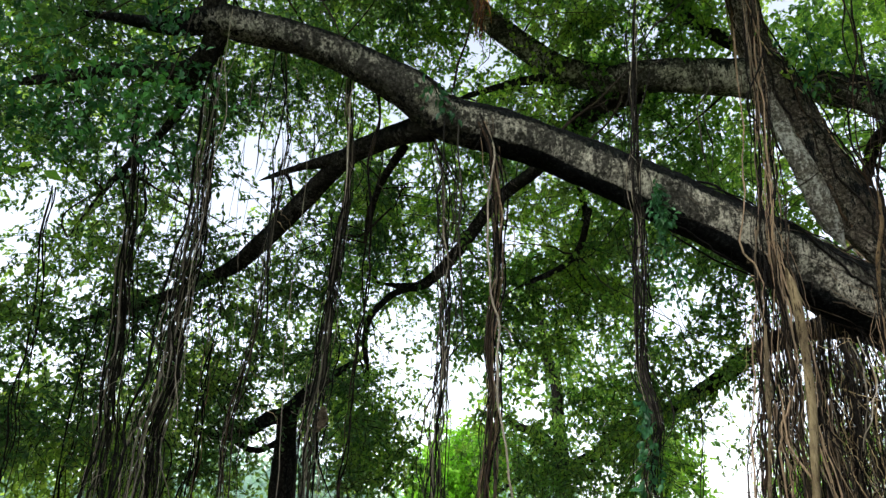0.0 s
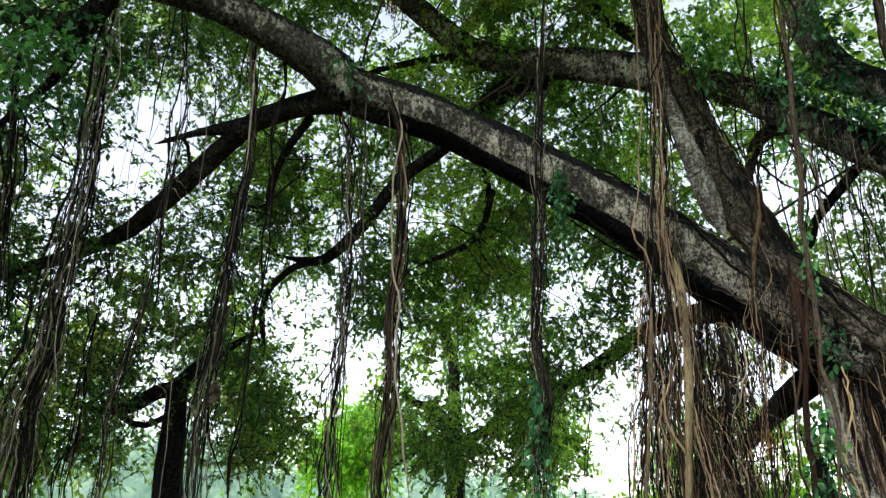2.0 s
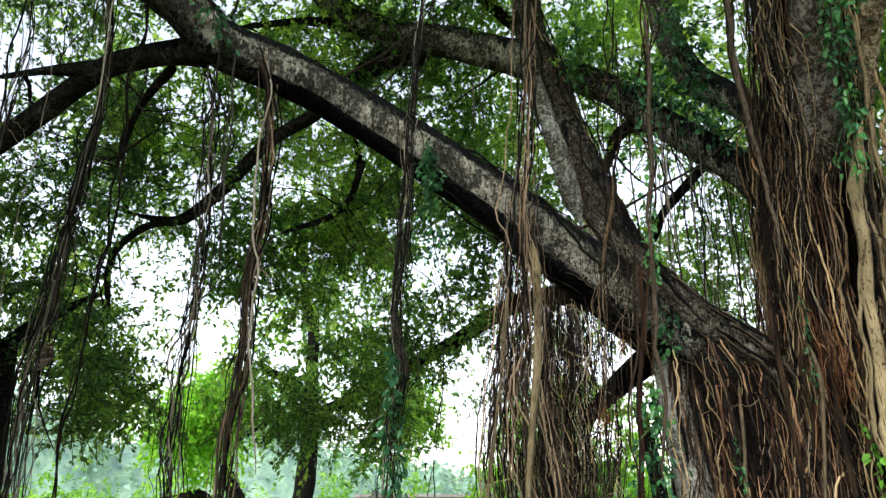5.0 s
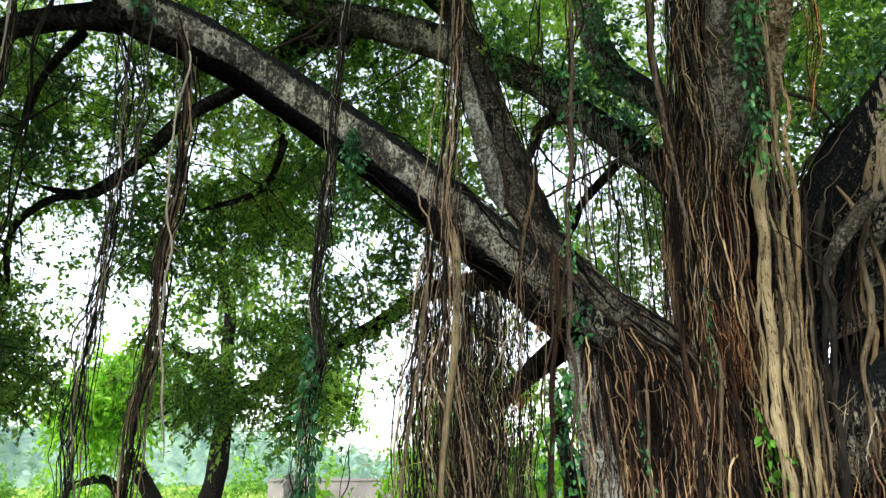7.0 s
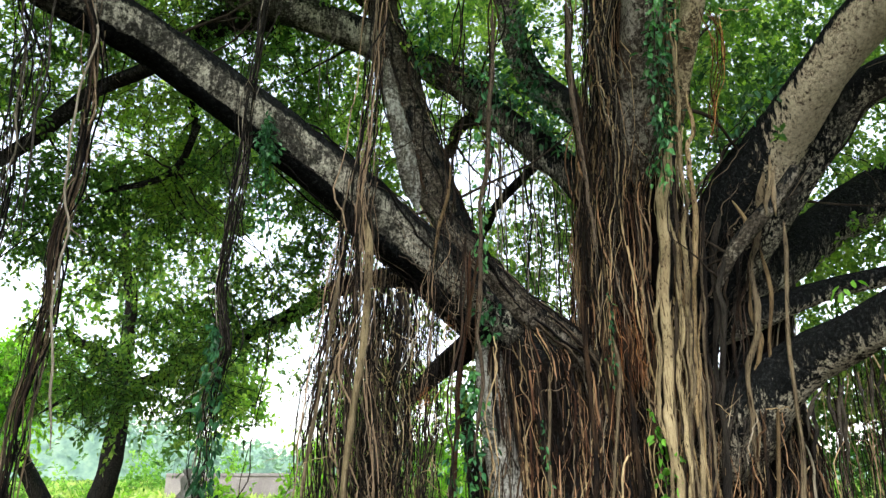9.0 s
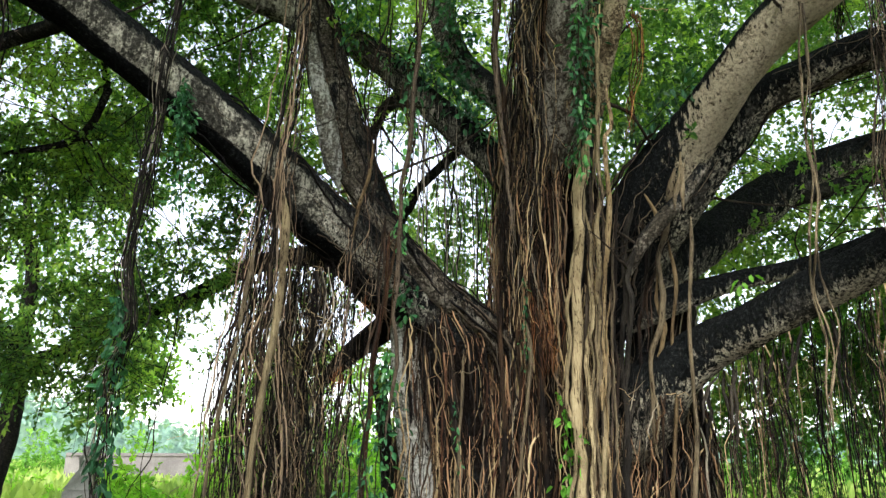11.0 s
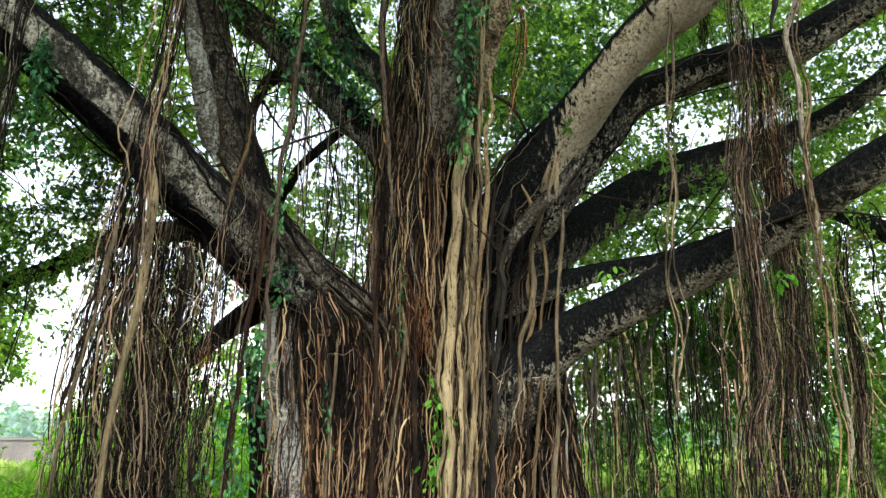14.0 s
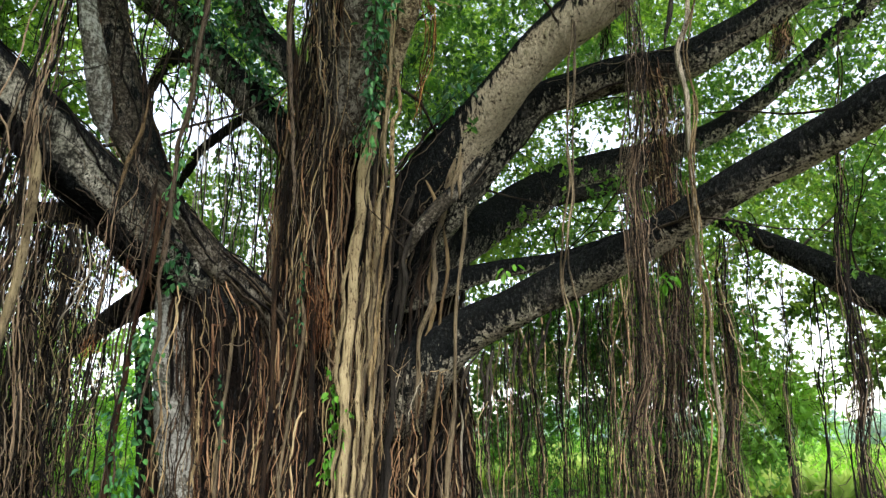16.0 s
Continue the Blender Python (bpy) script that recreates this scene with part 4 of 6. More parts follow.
stout_root([(2.134, 5.959, 2.959, 0.014), (2.144, 6.07, 2.548, 0.013), (2.133, 6.082, 2.129, 0.013), (2.097, 6.075, 1.721, 0.014), (2.082, 6.064, 1.329, 0.013), (2.036, 5.925, 0.079, 0.013)], "brown")
stout_root([(2.169, 5.861, 3.095, 0.01), (2.167, 5.938, 2.816, 0.016), (2.167, 6.015, 2.536, 0.015), (2.164, 6.029, 2.25, 0.015), (2.131, 6.022, 1.968, 0.012), (2.106, 6.019, 1.694, 0.011), (2.104, 6.009, 1.426, 0.015), (2.077, 6.003, 1.166, 0.013), (2.008, 5.873, 0.093, 0.013)], "pale")
stout_root([(2.042, 5.723, 3.614, 0.015), (2.059, 5.816, 3.264, 0.016), (2.085, 5.907, 2.915, 0.013), (2.067, 6.006, 2.565, 0.016), (2.082, 6.024, 2.208, 0.009), (2.074, 6.011, 1.858, 0.014), (2.054, 6.003, 1.519, 0.01), (2.039, 5.992, 1.192, 0.013), (1.981, 5.857, 0.098, 0.01)], "cream")
stout_root([(2.246, 5.838, 3.363, 0.014), (2.294, 5.935, 2.976, 0.015), (2.285, 6.043, 2.588, 0.014), (2.277, 6.068, 2.193, 0.01), (2.251, 6.059, 1.807, 0.014), (2.207, 6.056, 1.434, 0.01), (2.201, 6.039, 1.074, 0.012), (2.137, 5.918, 0.077, 0.013)], "bark")
stout_root([(2.226, 5.9, 2.853, 0.013), (2.219, 6.009, 2.463, 0.011), (2.202, 5.997, 2.064, 0.013), (2.169, 5.99, 1.68, 0.011), (2.177, 5.974, 1.31, 0.014), (2.079, 5.842, 0.098, 0.009)], "tan")
stout_root([(2.48, 5.81, 3.31, 0.046), (2.44, 5.89, 3.06, 0.041), (2.44, 6, 2.67, 0.036), (2.45, 6.1, 2.27, 0.031), (2.42, 6.11, 1.87, 0.03), (2.39, 6.12, 1.1, 0.034), (2.3, 6.01, 0.04, 0.032)], "grey")
limb([(3.08, 5.6, 4.04, 0.051), (2.87, 5.67, 3.75, 0.07), (2.68, 5.77, 3.53, 0.07), (2.53, 5.85, 3.33, 0.055), (2.47, 5.98, 3.08, 0.029)], "root-covered ridge under the fork of the limbs", "brown", (), 0.25)

stout_root([(3.31, 3.05, 4.55, 0.02), (3.33, 3.11, 4.33, 0.02), (3.34, 3.16, 4.11, 0.023), (3.33, 3.21, 3.95, 0.023), (3.39, 3.25, 3.73, 0.023), (3.44, 3.29, 3.49, 0.02), (3.49, 3.37, 3.12, 0.02), (3.55, 3.42, 2.87, 0.02), (3.63, 3.49, 2.46, 0.018), (3.71, 3.54, 2.13, 0.018), (3.8, 3.63, 1.69, 0.018), (3.87, 3.7, 1.29, 0.015)], "ivory")
stout_root([(3.23, 3.11, 4.48, 0.023), (3.24, 3.17, 4.26, 0.023), (3.24, 3.23, 4.03, 0.019)], "grey")
stout_root([(0.47, 5.13, 5.3, 0.022), (0.45, 5.33, 4.57, 0.024), (0.43, 5.46, 4.12, 0.024), (0.39, 5.61, 3.62, 0.024), (0.38, 5.74, 3.16, 0.024), (0.37, 5.86, 2.71, 0.022), (0.36, 6, 2.2, 0.02), (0.32, 6.16, 1.66, 0.017)], "bark")
stout_root([(1.09, 5.18, 5.43, 0.025), (1.14, 5.3, 4.96, 0.025), (1.19, 5.41, 4.54, 0.028), (1.24, 5.5, 4.16, 0.022), (1.3, 5.62, 3.69, 0.018), (1.31, 5.74, 3.27, 0.01)], "bark")
stout_root([(0.11, 5.63, 4.11, 0.014), (0.08, 5.73, 3.79, 0.019), (0.03, 5.8, 3.56, 0.019), (-0.01, 5.87, 3.32, 0.014)], "tan")
stout_root([(2.65, 5.18, 3.95, 0.029), (2.66, 5.22, 3.81, 0.031), (2.63, 5.28, 3.62, 0.029), (2.63, 5.31, 3.5, 0.024)], "pale")
stout_root([(2.69, 5.21, 3.9, 0.024), (2.7, 5.26, 3.72, 0.026), (2.7, 5.31, 3.52, 0.022)], "pale")

# ---- hanging bundles ----


BLEND = {"ash": ("ash", "grey"), "dark": ("dark", "brown"), "brown": ("brown", "dark"), "red": ("red", "brown"), "grey": ("grey", "brown"), "pale": ("pale", "grey"), "straw": ("straw", "red"), "umber": ("umber", "dark"), "tan": ("tan", "brown")}


def rootlets(q, count, reach, gen):
    """Crooked hair-thin side roots tangled in a bundle."""
    chunks = []
    for k in range(count):
        a = int(gen.integers(0, len(q) - 2))
        m = int(gen.integers(5, 12))
        way = gen.normal(0, 0.5, 3) + (0, 0, -0.8)
        start = q[a, :3] + gen.normal(0, 0.33, 3) * (q[a, 3], q[a, 3], 0.05)
        p = start + np.cumsum(np.tile(way, (m, 1)) * reach / m + gen.normal(0, reach * 0.07, (m, 3)), axis=0)
        chunks.append(tube(p, np.linspace(0.0032, 0.0012, m) * gen.uniform(0.7, 1.5), 3))
    return chunks


def hanging_bundle(rows, count, thin, thick, tone):
    gen = np.random.default_rng(int(abs(rows[0][0]) * 991 + abs(rows[1][2]) * 313 + count))
    long = rows[0][2] - rows[-1][2] > 0.8
    q = smooth_path(rows, 0.06 if long else 0.03)
    n = len(q)
    if count > 1:
        q[:, :3] += wander(n, 0.022 if long else 0.008, 9, gen) * (1, 1, 0)
    lanes = max(4, count // 6)
    lane_turn, lane_out = gen.uniform(0, 6.28, lanes), np.sqrt(gen.random(lanes)) * 0.5
    chunks, second = [], []
    for k in range(count):
        r = thin + (thick - thin) * gen.random() ** 2.4 * (0.4 if k < 5 and count > 5 else 1.0)
        a = 0 if k < 2 else int(n * 0.55 * gen.random() ** 2.0)
        b = n if gen.random() < 0.6 or count < 4 else int(n * gen.uniform(0.5, 1))
        if b - a < 5:
            a, b = max(0, n - 6), n
        seg = q[a:b]
        lane = k % lanes
        angle = gen.uniform(0, 6.28) + np.cumsum(gen.normal(0, 0.13, len(seg))) + np.arange(len(seg)) * gen.normal(0, 0.05)
        drift = lane_turn[lane] + 0.5 * np.sin(np.arange(len(seg)) * 0.035 + lane)
        inner = seg[:, 3] * 0.32 * math.sqrt(gen.random())
        outer = seg[:, 3] * lane_out[lane] * 0.8
        if count == 1:
            inner, outer = 0 * inner, 0 * outer
        p = seg[:, :3] + np.stack([np.cos(angle) * inner + np.cos(drift) * outer, np.sin(angle) * inner + np.sin(drift) * outer, 0 * inner], -1)
        p += wander(len(seg), 0.010 + 0.05 * gen.random() ** 2.5, 8, gen) + wander(len(seg), 0.006, 3, gen) * (1, 1, 0.3)
        w = r * (1 + 0.25 * wander(len(seg), 1.0, 4, gen)[:, 0].clip(-1, 1))
        w[-4:] *= (0.9, 0.75, 0.55, 0.3)
        (second if k > 5 and gen.random() < 0.3 else chunks).append(tube(p, w, 6 if k < 5 else 5 if r > 0.005 else 4))
    single = min(5, len(chunks) - 1)
    bundle = part("root_tassel", mesh_from("root_tassel", chunks[single:], STRAND[BLEND[tone][0]]), banyan, "bundle of %s hanging aerial roots" % tone, "stuff")
    for chunk in chunks[:single]:
        part("hanging_root", mesh_from("hanging_root", [chunk], ROOT["ash" if tone in ("brown", "umber", "red") and count > 5 else tone]), bundle)
    if long and count > 5:
        second += rootlets(q, int(count * 1.3), 0.28, gen)
    if second:
        part("root_tangle", mesh_from("root_tangle", second, STRAND[BLEND[tone][1]]), bundle, "tangled thin side roots", "stuff")


hanging_bundle([(-4.18, 2.92, 5.33, 0.09), (-4.5, 3.19, 4.68, 0.14), (-4.83, 3.45, 3.77, 0.192), (-5.08, 3.55, 2.77, 0.262), (-5.19, 3.59, 1.82, 0.322), (-5.19, 3.61, 0.03, 0.37)], 60, 0.0025, 0.01, "ash")
hanging_bundle([(-5.09, 2.9, 5.47, 0.068), (-5.44, 3.18, 4.68, 0.1), (-5.8, 3.58, 3.25, 0.19), (-5.92, 3.75, 1.83, 0.302), (-5.92, 3.77, 0.03, 0.347)], 44, 0.0025, 0.009, "ash")
hanging_bundle([(-5.6, 4.45, 4.2, 0.048), (-5.82, 4.61, 3.26, 0.072), (-5.99, 4.69, 1.87, 0.122), (-5.99, 4.71, 0.03, 0.14)], 10, 0.004, 0.008, "dark")
hanging_bundle([(-3.59, 3.12, 5.52, 0.04), (-3.92, 3.53, 4.79, 0.05), (-4.27, 3.77, 3.82, 0.064), (-4.55, 3.91, 2.78, 0.078), (-4.64, 3.96, 1.83, 0.126), (-4.64, 3.98, 0.03, 0.145)], 14, 0.0025, 0.007, "grey")
hanging_bundle([(-3.4, 3.65, 5.22, 0.058), (-3.65, 4, 4.55, 0.078), (-3.91, 4.25, 3.75, 0.118), (-4.11, 4.42, 2.83, 0.196), (-4.21, 4.48, 1.85, 0.236), (-4.21, 4.5, 0.03, 0.271)], 36, 0.0025, 0.008, "ash")
hanging_bundle([(-3.13, 3.62, 5.24, 0.024), (-3.2, 3.83, 4.87, 0.028), (-3.46, 4.13, 4.03, 0.028), (-3.65, 4.32, 3.32, 0.042), (-3.83, 4.44, 2.26, 0.066), (-3.87, 4.46, 1.84, 0.076), (-3.87, 4.48, 0.03, 0.087)], 4, 0.004, 0.008, "umber")
hanging_bundle([(-2.84, 4.14, 4.72, 0.048), (-2.92, 4.37, 4.3, 0.066), (-3.01, 4.58, 3.68, 0.102), (-3.18, 4.77, 2.8, 0.13), (-3.29, 4.84, 1.85, 0.224), (-3.29, 4.86, 0.03, 0.258)], 26, 0.0025, 0.0075, "ash")
hanging_bundle([(-2.73, 4.22, 4.71, 0.024), (-2.83, 4.4, 4.34, 0.028), (-2.93, 4.55, 3.96, 0.038), (-3.06, 4.67, 3.52, 0.048)], 2, 0.004, 0.006, "grey")
hanging_bundle([(-2.46, 4.19, 4.79, 0.046), (-2.4, 4.35, 4.51, 0.074), (-2.44, 4.53, 4.19, 0.11), (-2.62, 4.77, 3.47, 0.11), (-2.75, 4.94, 2.69, 0.12), (-2.83, 5, 1.85, 0.202), (-2.83, 5.02, 0.03, 0.232)], 28, 0.0025, 0.009, "umber")
hanging_bundle([(-1.12, 4.23, 5.58, 0.038), (-1.27, 4.54, 5, 0.042), (-1.4, 4.84, 4.39, 0.074), (-1.51, 5.1, 3.8, 0.102), (-1.64, 5.31, 3.09, 0.092), (-1.68, 5.43, 2.51, 0.102), (-1.73, 5.48, 1.86, 0.174), (-1.73, 5.5, 0.03, 0.2)], 30, 0.0025, 0.008, "ash")
hanging_bundle([(-0.48, 4.79, 5.5, 0.118), (-0.52, 5.12, 4.87, 0.156), (-0.62, 5.34, 4.26, 0.21), (-0.66, 5.41, 3.83, 0.264), (-0.68, 5.51, 3.42, 0.328), (-0.71, 5.71, 2.61, 0.486), (-0.72, 5.79, 1.3, 0.702), (-0.72, 5.81, 0.03, 0.807)], 56, 0.003, 0.0085, "umber")
hanging_bundle([(-0.71, 5.6, 3.6, 0.192), (-0.79, 5.77, 3.01, 0.288), (-0.86, 5.88, 2.36, 0.336), (-0.91, 5.92, 1.3, 0.402), (-0.91, 5.94, 0.03, 0.462)], 110, 0.0015, 0.005, "dark")
hanging_bundle([(-0.5, 6.05, 3.28, 0.12), (-0.53, 6.16, 2.79, 0.172), (-0.58, 6.24, 2.21, 0.222), (-0.61, 6.26, 1.28, 0.322), (-0.61, 6.28, 0.03, 0.37)], 100, 0.0015, 0.006, "dark")
hanging_bundle([(-0.39, 6.46, 3.33, 0.214), (-0.4, 6.58, 2.76, 0.322), (-0.43, 6.67, 2.04, 0.374), (-0.47, 6.67, 1.26, 0.406), (-0.47, 6.69, 0.03, 0.467)], 120, 0.0016, 0.006, "dark")
hanging_bundle([(-0.23, 6.38, 3.25, 0.264), (-0.2, 6.48, 2.84, 0.338), (-0.24, 6.56, 2.23, 0.4), (-0.28, 6.58, 1.26, 0.474), (-0.28, 6.6, 0.03, 0.545)], 88, 0.002, 0.007, "dark")
hanging_bundle([(-0.23, 6.26, 3.12, 0.31), (-0.23, 6.35, 2.72, 0.36), (-0.26, 6.41, 2.27, 0.258)], 20, 0.005, 0.011, "grey")
hanging_bundle([(-0.01, 5.87, 3.42, 0.148), (-0.01, 6.02, 2.85, 0.196), (-0.06, 6.09, 2.47, 0.176), (-0.11, 6.13, 2.1, 0.04)], 26, 0.002, 0.005, "umber")
hanging_bundle([(-0.1, 6.27, 2.2, 0.04), (-0.11, 6.3, 1.73, 0.06), (-0.13, 6.29, 1.28, 0.06), (-0.13, 6.31, 0.03, 0.069)], 5, 0.003, 0.008, "umber")
hanging_bundle([(-0, 6.35, 2.36, 0.052), (-0.03, 6.39, 1.83, 0.102), (-0.07, 6.39, 1.27, 0.154), (-0.07, 6.41, 0.03, 0.177)], 34, 0.0015, 0.004, "dark")
hanging_bundle([(0.13, 5.78, 3.7, 0.148), (0.14, 5.89, 3.37, 0.216), (0.11, 5.99, 2.99, 0.148), (0.09, 6.04, 2.76, 0.04)], 12, 0.002, 0.005, "umber")
hanging_bundle([(-0.53, 6.78, 3.25, 0.448), (-0.53, 6.9, 2.6, 0.648), (-0.56, 6.96, 1.96, 0.76), (-0.59, 6.96, 1.24, 0.838), (-0.59, 6.98, 0.03, 0.964)], 120, 0.0015, 0.005, "dark")
hanging_bundle([(0.46, 5.19, 5.66, 0.048), (0.45, 5.73, 4.64, 0.062), (0.39, 6.07, 3.58, 0.082), (0.3, 6.2, 2.68, 0.1), (0.27, 6.23, 2.49, 0.09)], 5, 0.006, 0.014, "brown")
hanging_bundle([(0.27, 5.79, 3.49, 0.03), (0.24, 5.97, 2.84, 0.044), (0.17, 6.08, 2.09, 0.048), (0.13, 6.09, 1.29, 0.058), (0.13, 6.11, 0.03, 0.067)], 2, 0.008, 0.014, "umber")
hanging_bundle([(-1.48, 5.63, 3.38, 0.03), (-1.39, 5.84, 2.65, 0.038), (-1.57, 5.88, 1.3, 0.048), (-1.57, 5.9, 0.03, 0.055)], 2, 0.003, 0.006, "dark")
hanging_bundle([(-0.86, 5.04, 5.27, 0.02), (-0.93, 5.27, 4.71, 0.02), (-0.99, 5.43, 4.4, 0.02)], 1, 0.006, 0.008, "grey")
hanging_bundle([(0.19, 5.17, 5.54, 0.036), (0.16, 5.38, 5.07, 0.04), (0.07, 5.65, 4.61, 0.04), (0.05, 5.94, 3.97, 0.036), (0.02, 6.02, 3.46, 0.026)], 3, 0.004, 0.008, "umber")
hanging_bundle([(1.18, 5.46, 5.83, 0.068), (1.23, 5.76, 5.21, 0.082), (1.29, 5.99, 4.57, 0.086), (1.37, 6.26, 4.18, 0.1)], 4, 0.006, 0.016, "brown")
hanging_bundle([(2.92, 3.86, 4.48, 0.036), (3.01, 3.99, 3.99, 0.04), (3.08, 4.15, 3.3, 0.038), (3.14, 4.32, 2.66, 0.052), (3.21, 4.35, 2.32, 0.06), (3.17, 4.42, 1.94, 0.034), (3.15, 4.44, 1.72, 0.018)], 3, 0.006, 0.010, "pale")
hanging_bundle([(3.34, 3.67, 4.82, 0.084), (3.55, 3.88, 4.12, 0.158), (3.63, 4.06, 3.41, 0.182), (3.68, 4.13, 2.71, 0.178), (3.74, 4.22, 1.99, 0.224), (3.7, 4.24, 0.99, 0.296), (3.7, 4.26, 0.03, 0.34)], 96, 0.0013, 0.005, "umber")
hanging_bundle([(4.55, 4.7, 4.9, 0.35), (4.76, 4.93, 4.21, 0.35), (4.87, 5.08, 3.35, 0.254), (4.96, 5.23, 2.38, 0.23), (4.93, 5.28, 0.84, 0.402), (4.93, 5.3, 0.03, 0.462)], 130, 0.0014, 0.0052, "umber")
hanging_bundle([(3.25, 3.01, 4.38, 0.046), (3.29, 3.15, 3.97, 0.052), (3.44, 3.26, 3.6, 0.044), (3.44, 3.32, 3.22, 0.052), (3.55, 3.42, 2.71, 0.052), (3.63, 3.46, 2.27, 0.08), (3.66, 3.5, 1.76, 0.112), (3.62, 3.51, 1.07, 0.136), (3.62, 3.53, 0.03, 0.156)], 4, 0.004, 0.009, "tan")
hanging_bundle([(3.34, 6.09, 2.29, 0.062), (3.37, 6.11, 1.86, 0.122), (3.39, 6.1, 1.39, 0.156), (3.4, 6.06, 0.83, 0.19), (3.4, 6.08, 0.03, 0.218)], 22, 0.0015, 0.006, "dark")
hanging_bundle([(3.45, 5.98, 2.34, 0.044), (3.48, 6, 1.91, 0.088), (3.5, 6, 1.44, 0.122), (3.5, 5.96, 0.83, 0.154), (3.5, 5.98, 0.03, 0.177)], 16, 0.0015, 0.006, "brown")
hanging_bundle([(3.56, 5.87, 2.4, 0.082), (3.59, 5.9, 1.98, 0.166), (3.61, 5.9, 1.51, 0.198), (3.6, 5.86, 0.84, 0.232), (3.6, 5.88, 0.03, 0.267)], 30, 0.0015, 0.006, "dark")
hanging_bundle([(3.69, 5.73, 2.47, 0.054), (3.72, 5.76, 2.05, 0.11), (3.74, 5.77, 1.59, 0.142), (3.73, 5.73, 0.84, 0.174), (3.73, 5.75, 0.03, 0.2)], 22, 0.0015, 0.006, "brown")
hanging_bundle([(3.83, 5.55, 2.58, 0.076), (3.86, 5.58, 2.16, 0.152), (3.88, 5.6, 1.7, 0.184), (3.86, 5.57, 0.86, 0.216), (3.86, 5.59, 0.03, 0.248)], 30, 0.0015, 0.006, "dark")
hanging_bundle([(3.98, 5.35, 2.68, 0.06), (4.02, 5.39, 2.27, 0.118), (4.04, 5.42, 1.81, 0.15), (4.01, 5.4, 0.87, 0.182), (4.01, 5.42, 0.03, 0.209)], 22, 0.0015, 0.006, "brown")
hanging_bundle([(4.12, 5.14, 2.79, 0.07), (4.16, 5.19, 2.39, 0.138), (4.19, 5.23, 1.93, 0.17), (4.15, 5.23, 0.88, 0.202), (4.15, 5.25, 0.03, 0.232)], 26, 0.0015, 0.006, "dark")
hanging_bundle([(4.19, 5.02, 2.84, 0.042), (4.23, 5.08, 2.44, 0.084), (4.26, 5.12, 1.99, 0.116), (4.22, 5.12, 0.89, 0.148), (4.22, 5.14, 0.03, 0.17)], 14, 0.0015, 0.006, "red")
hanging_bundle([(4.68, 4.32, 3.14, 0.104), (4.77, 4.42, 2.48, 0.146), (4.8, 4.47, 1.82, 0.136), (4.75, 4.49, 0.93, 0.228), (4.75, 4.51, 0.03, 0.262)], 84, 0.0012, 0.0045, "dark")
hanging_bundle([(4.66, 3.11, 3.65, 0.048), (4.79, 3.28, 2.99, 0.066), (4.88, 3.36, 2.42, 0.084), (4.94, 3.38, 1.71, 0.122), (4.91, 3.38, 1.03, 0.16), (4.91, 3.4, 0.03, 0.184)], 34, 0.0014, 0.006, "umber")
hanging_bundle([(7.13, 5.32, 3.34, 0.058), (7.24, 5.47, 1.91, 0.072), (7.17, 5.51, 0.73, 0.086), (7.17, 5.53, 0.03, 0.099)], 4, 0.005, 0.009, "dark")
hanging_bundle([(7.21, 4.98, 3.03, 0.084), (7.29, 5.07, 1.9, 0.14), (7.25, 5.09, 0.77, 0.182), (7.25, 5.11, 0.03, 0.209)], 20, 0.0025, 0.008, "umber")
hanging_bundle([(4.41, 3.88, 3.09, 0.028), (4.51, 3.88, 2.74, 0.038), (4.58, 3.95, 2.05, 0.038)], 3, 0.003, 0.006, "brown")
hanging_bundle([(5.28, 3.9, 5.12, 0.154), (5.34, 3.98, 4.95, 0.178), (5.36, 4.05, 4.82, 0.094)], 110, 0.002, 0.005, "red")
hanging_bundle([(5.22, 3.22, 5.09, 0.034), (5.4, 3.6, 4.13, 0.044), (5.53, 3.79, 3.11, 0.048)], 3, 0.004, 0.008, "brown")
hanging_bundle([(4.47, 4.75, 4.96, 0.163), (4.58, 4.83, 4.49, 0.185), (4.7, 4.92, 3.96, 0.196), (4.79, 5.03, 3.44, 0.163), (4.85, 5.1, 3.07, 0.076)], 90, 0.0014, 0.0045, "red")
hanging_bundle([(5.95, 4.8, 3.2, 0.034), (6.08, 4.96, 2.42, 0.056), (6.22, 5.08, 1.76, 0.073), (6.21, 5.09, 0.91, 0.082), (6.14, 5.11, 0.12, 0.084)], 22, 0.0014, 0.004, "dark")
hanging_bundle([(2.08, 5.36, 5.43, 0.144), (2.14, 5.67, 4.75, 0.24), (2.16, 5.95, 4.07, 0.346), (2.16, 6.15, 3.3, 0.418), (2.14, 6.27, 2.41, 0.458), (2.08, 6.26, 1.04, 0.528), (2.08, 6.28, 0.03, 0.607)], 26, 0.003, 0.008, "tan")
hanging_bundle([(1.37, 5.55, 5.72, 0.338), (1.45, 5.91, 5.05, 0.358), (1.5, 6.2, 4.36, 0.388), (1.48, 6.4, 3.73, 0.33), (1.46, 6.55, 2.97, 0.328)], 24, 0.004, 0.011, "brown")
hanging_bundle([(1.48, 5.44, 5.65, 0.222), (1.58, 5.76, 5.09, 0.332), (1.67, 5.98, 4.62, 0.386), (1.72, 6.17, 4.12, 0.33), (1.69, 6.3, 3.71, 0.274)], 30, 0.0025, 0.008, "grey")
hanging_bundle([(1.83, 5.64, 5.29, 0.334), (1.86, 5.92, 4.73, 0.356), (1.86, 6.15, 4.19, 0.332), (1.84, 6.35, 3.62, 0.276)], 14, 0.0025, 0.007, "grey")
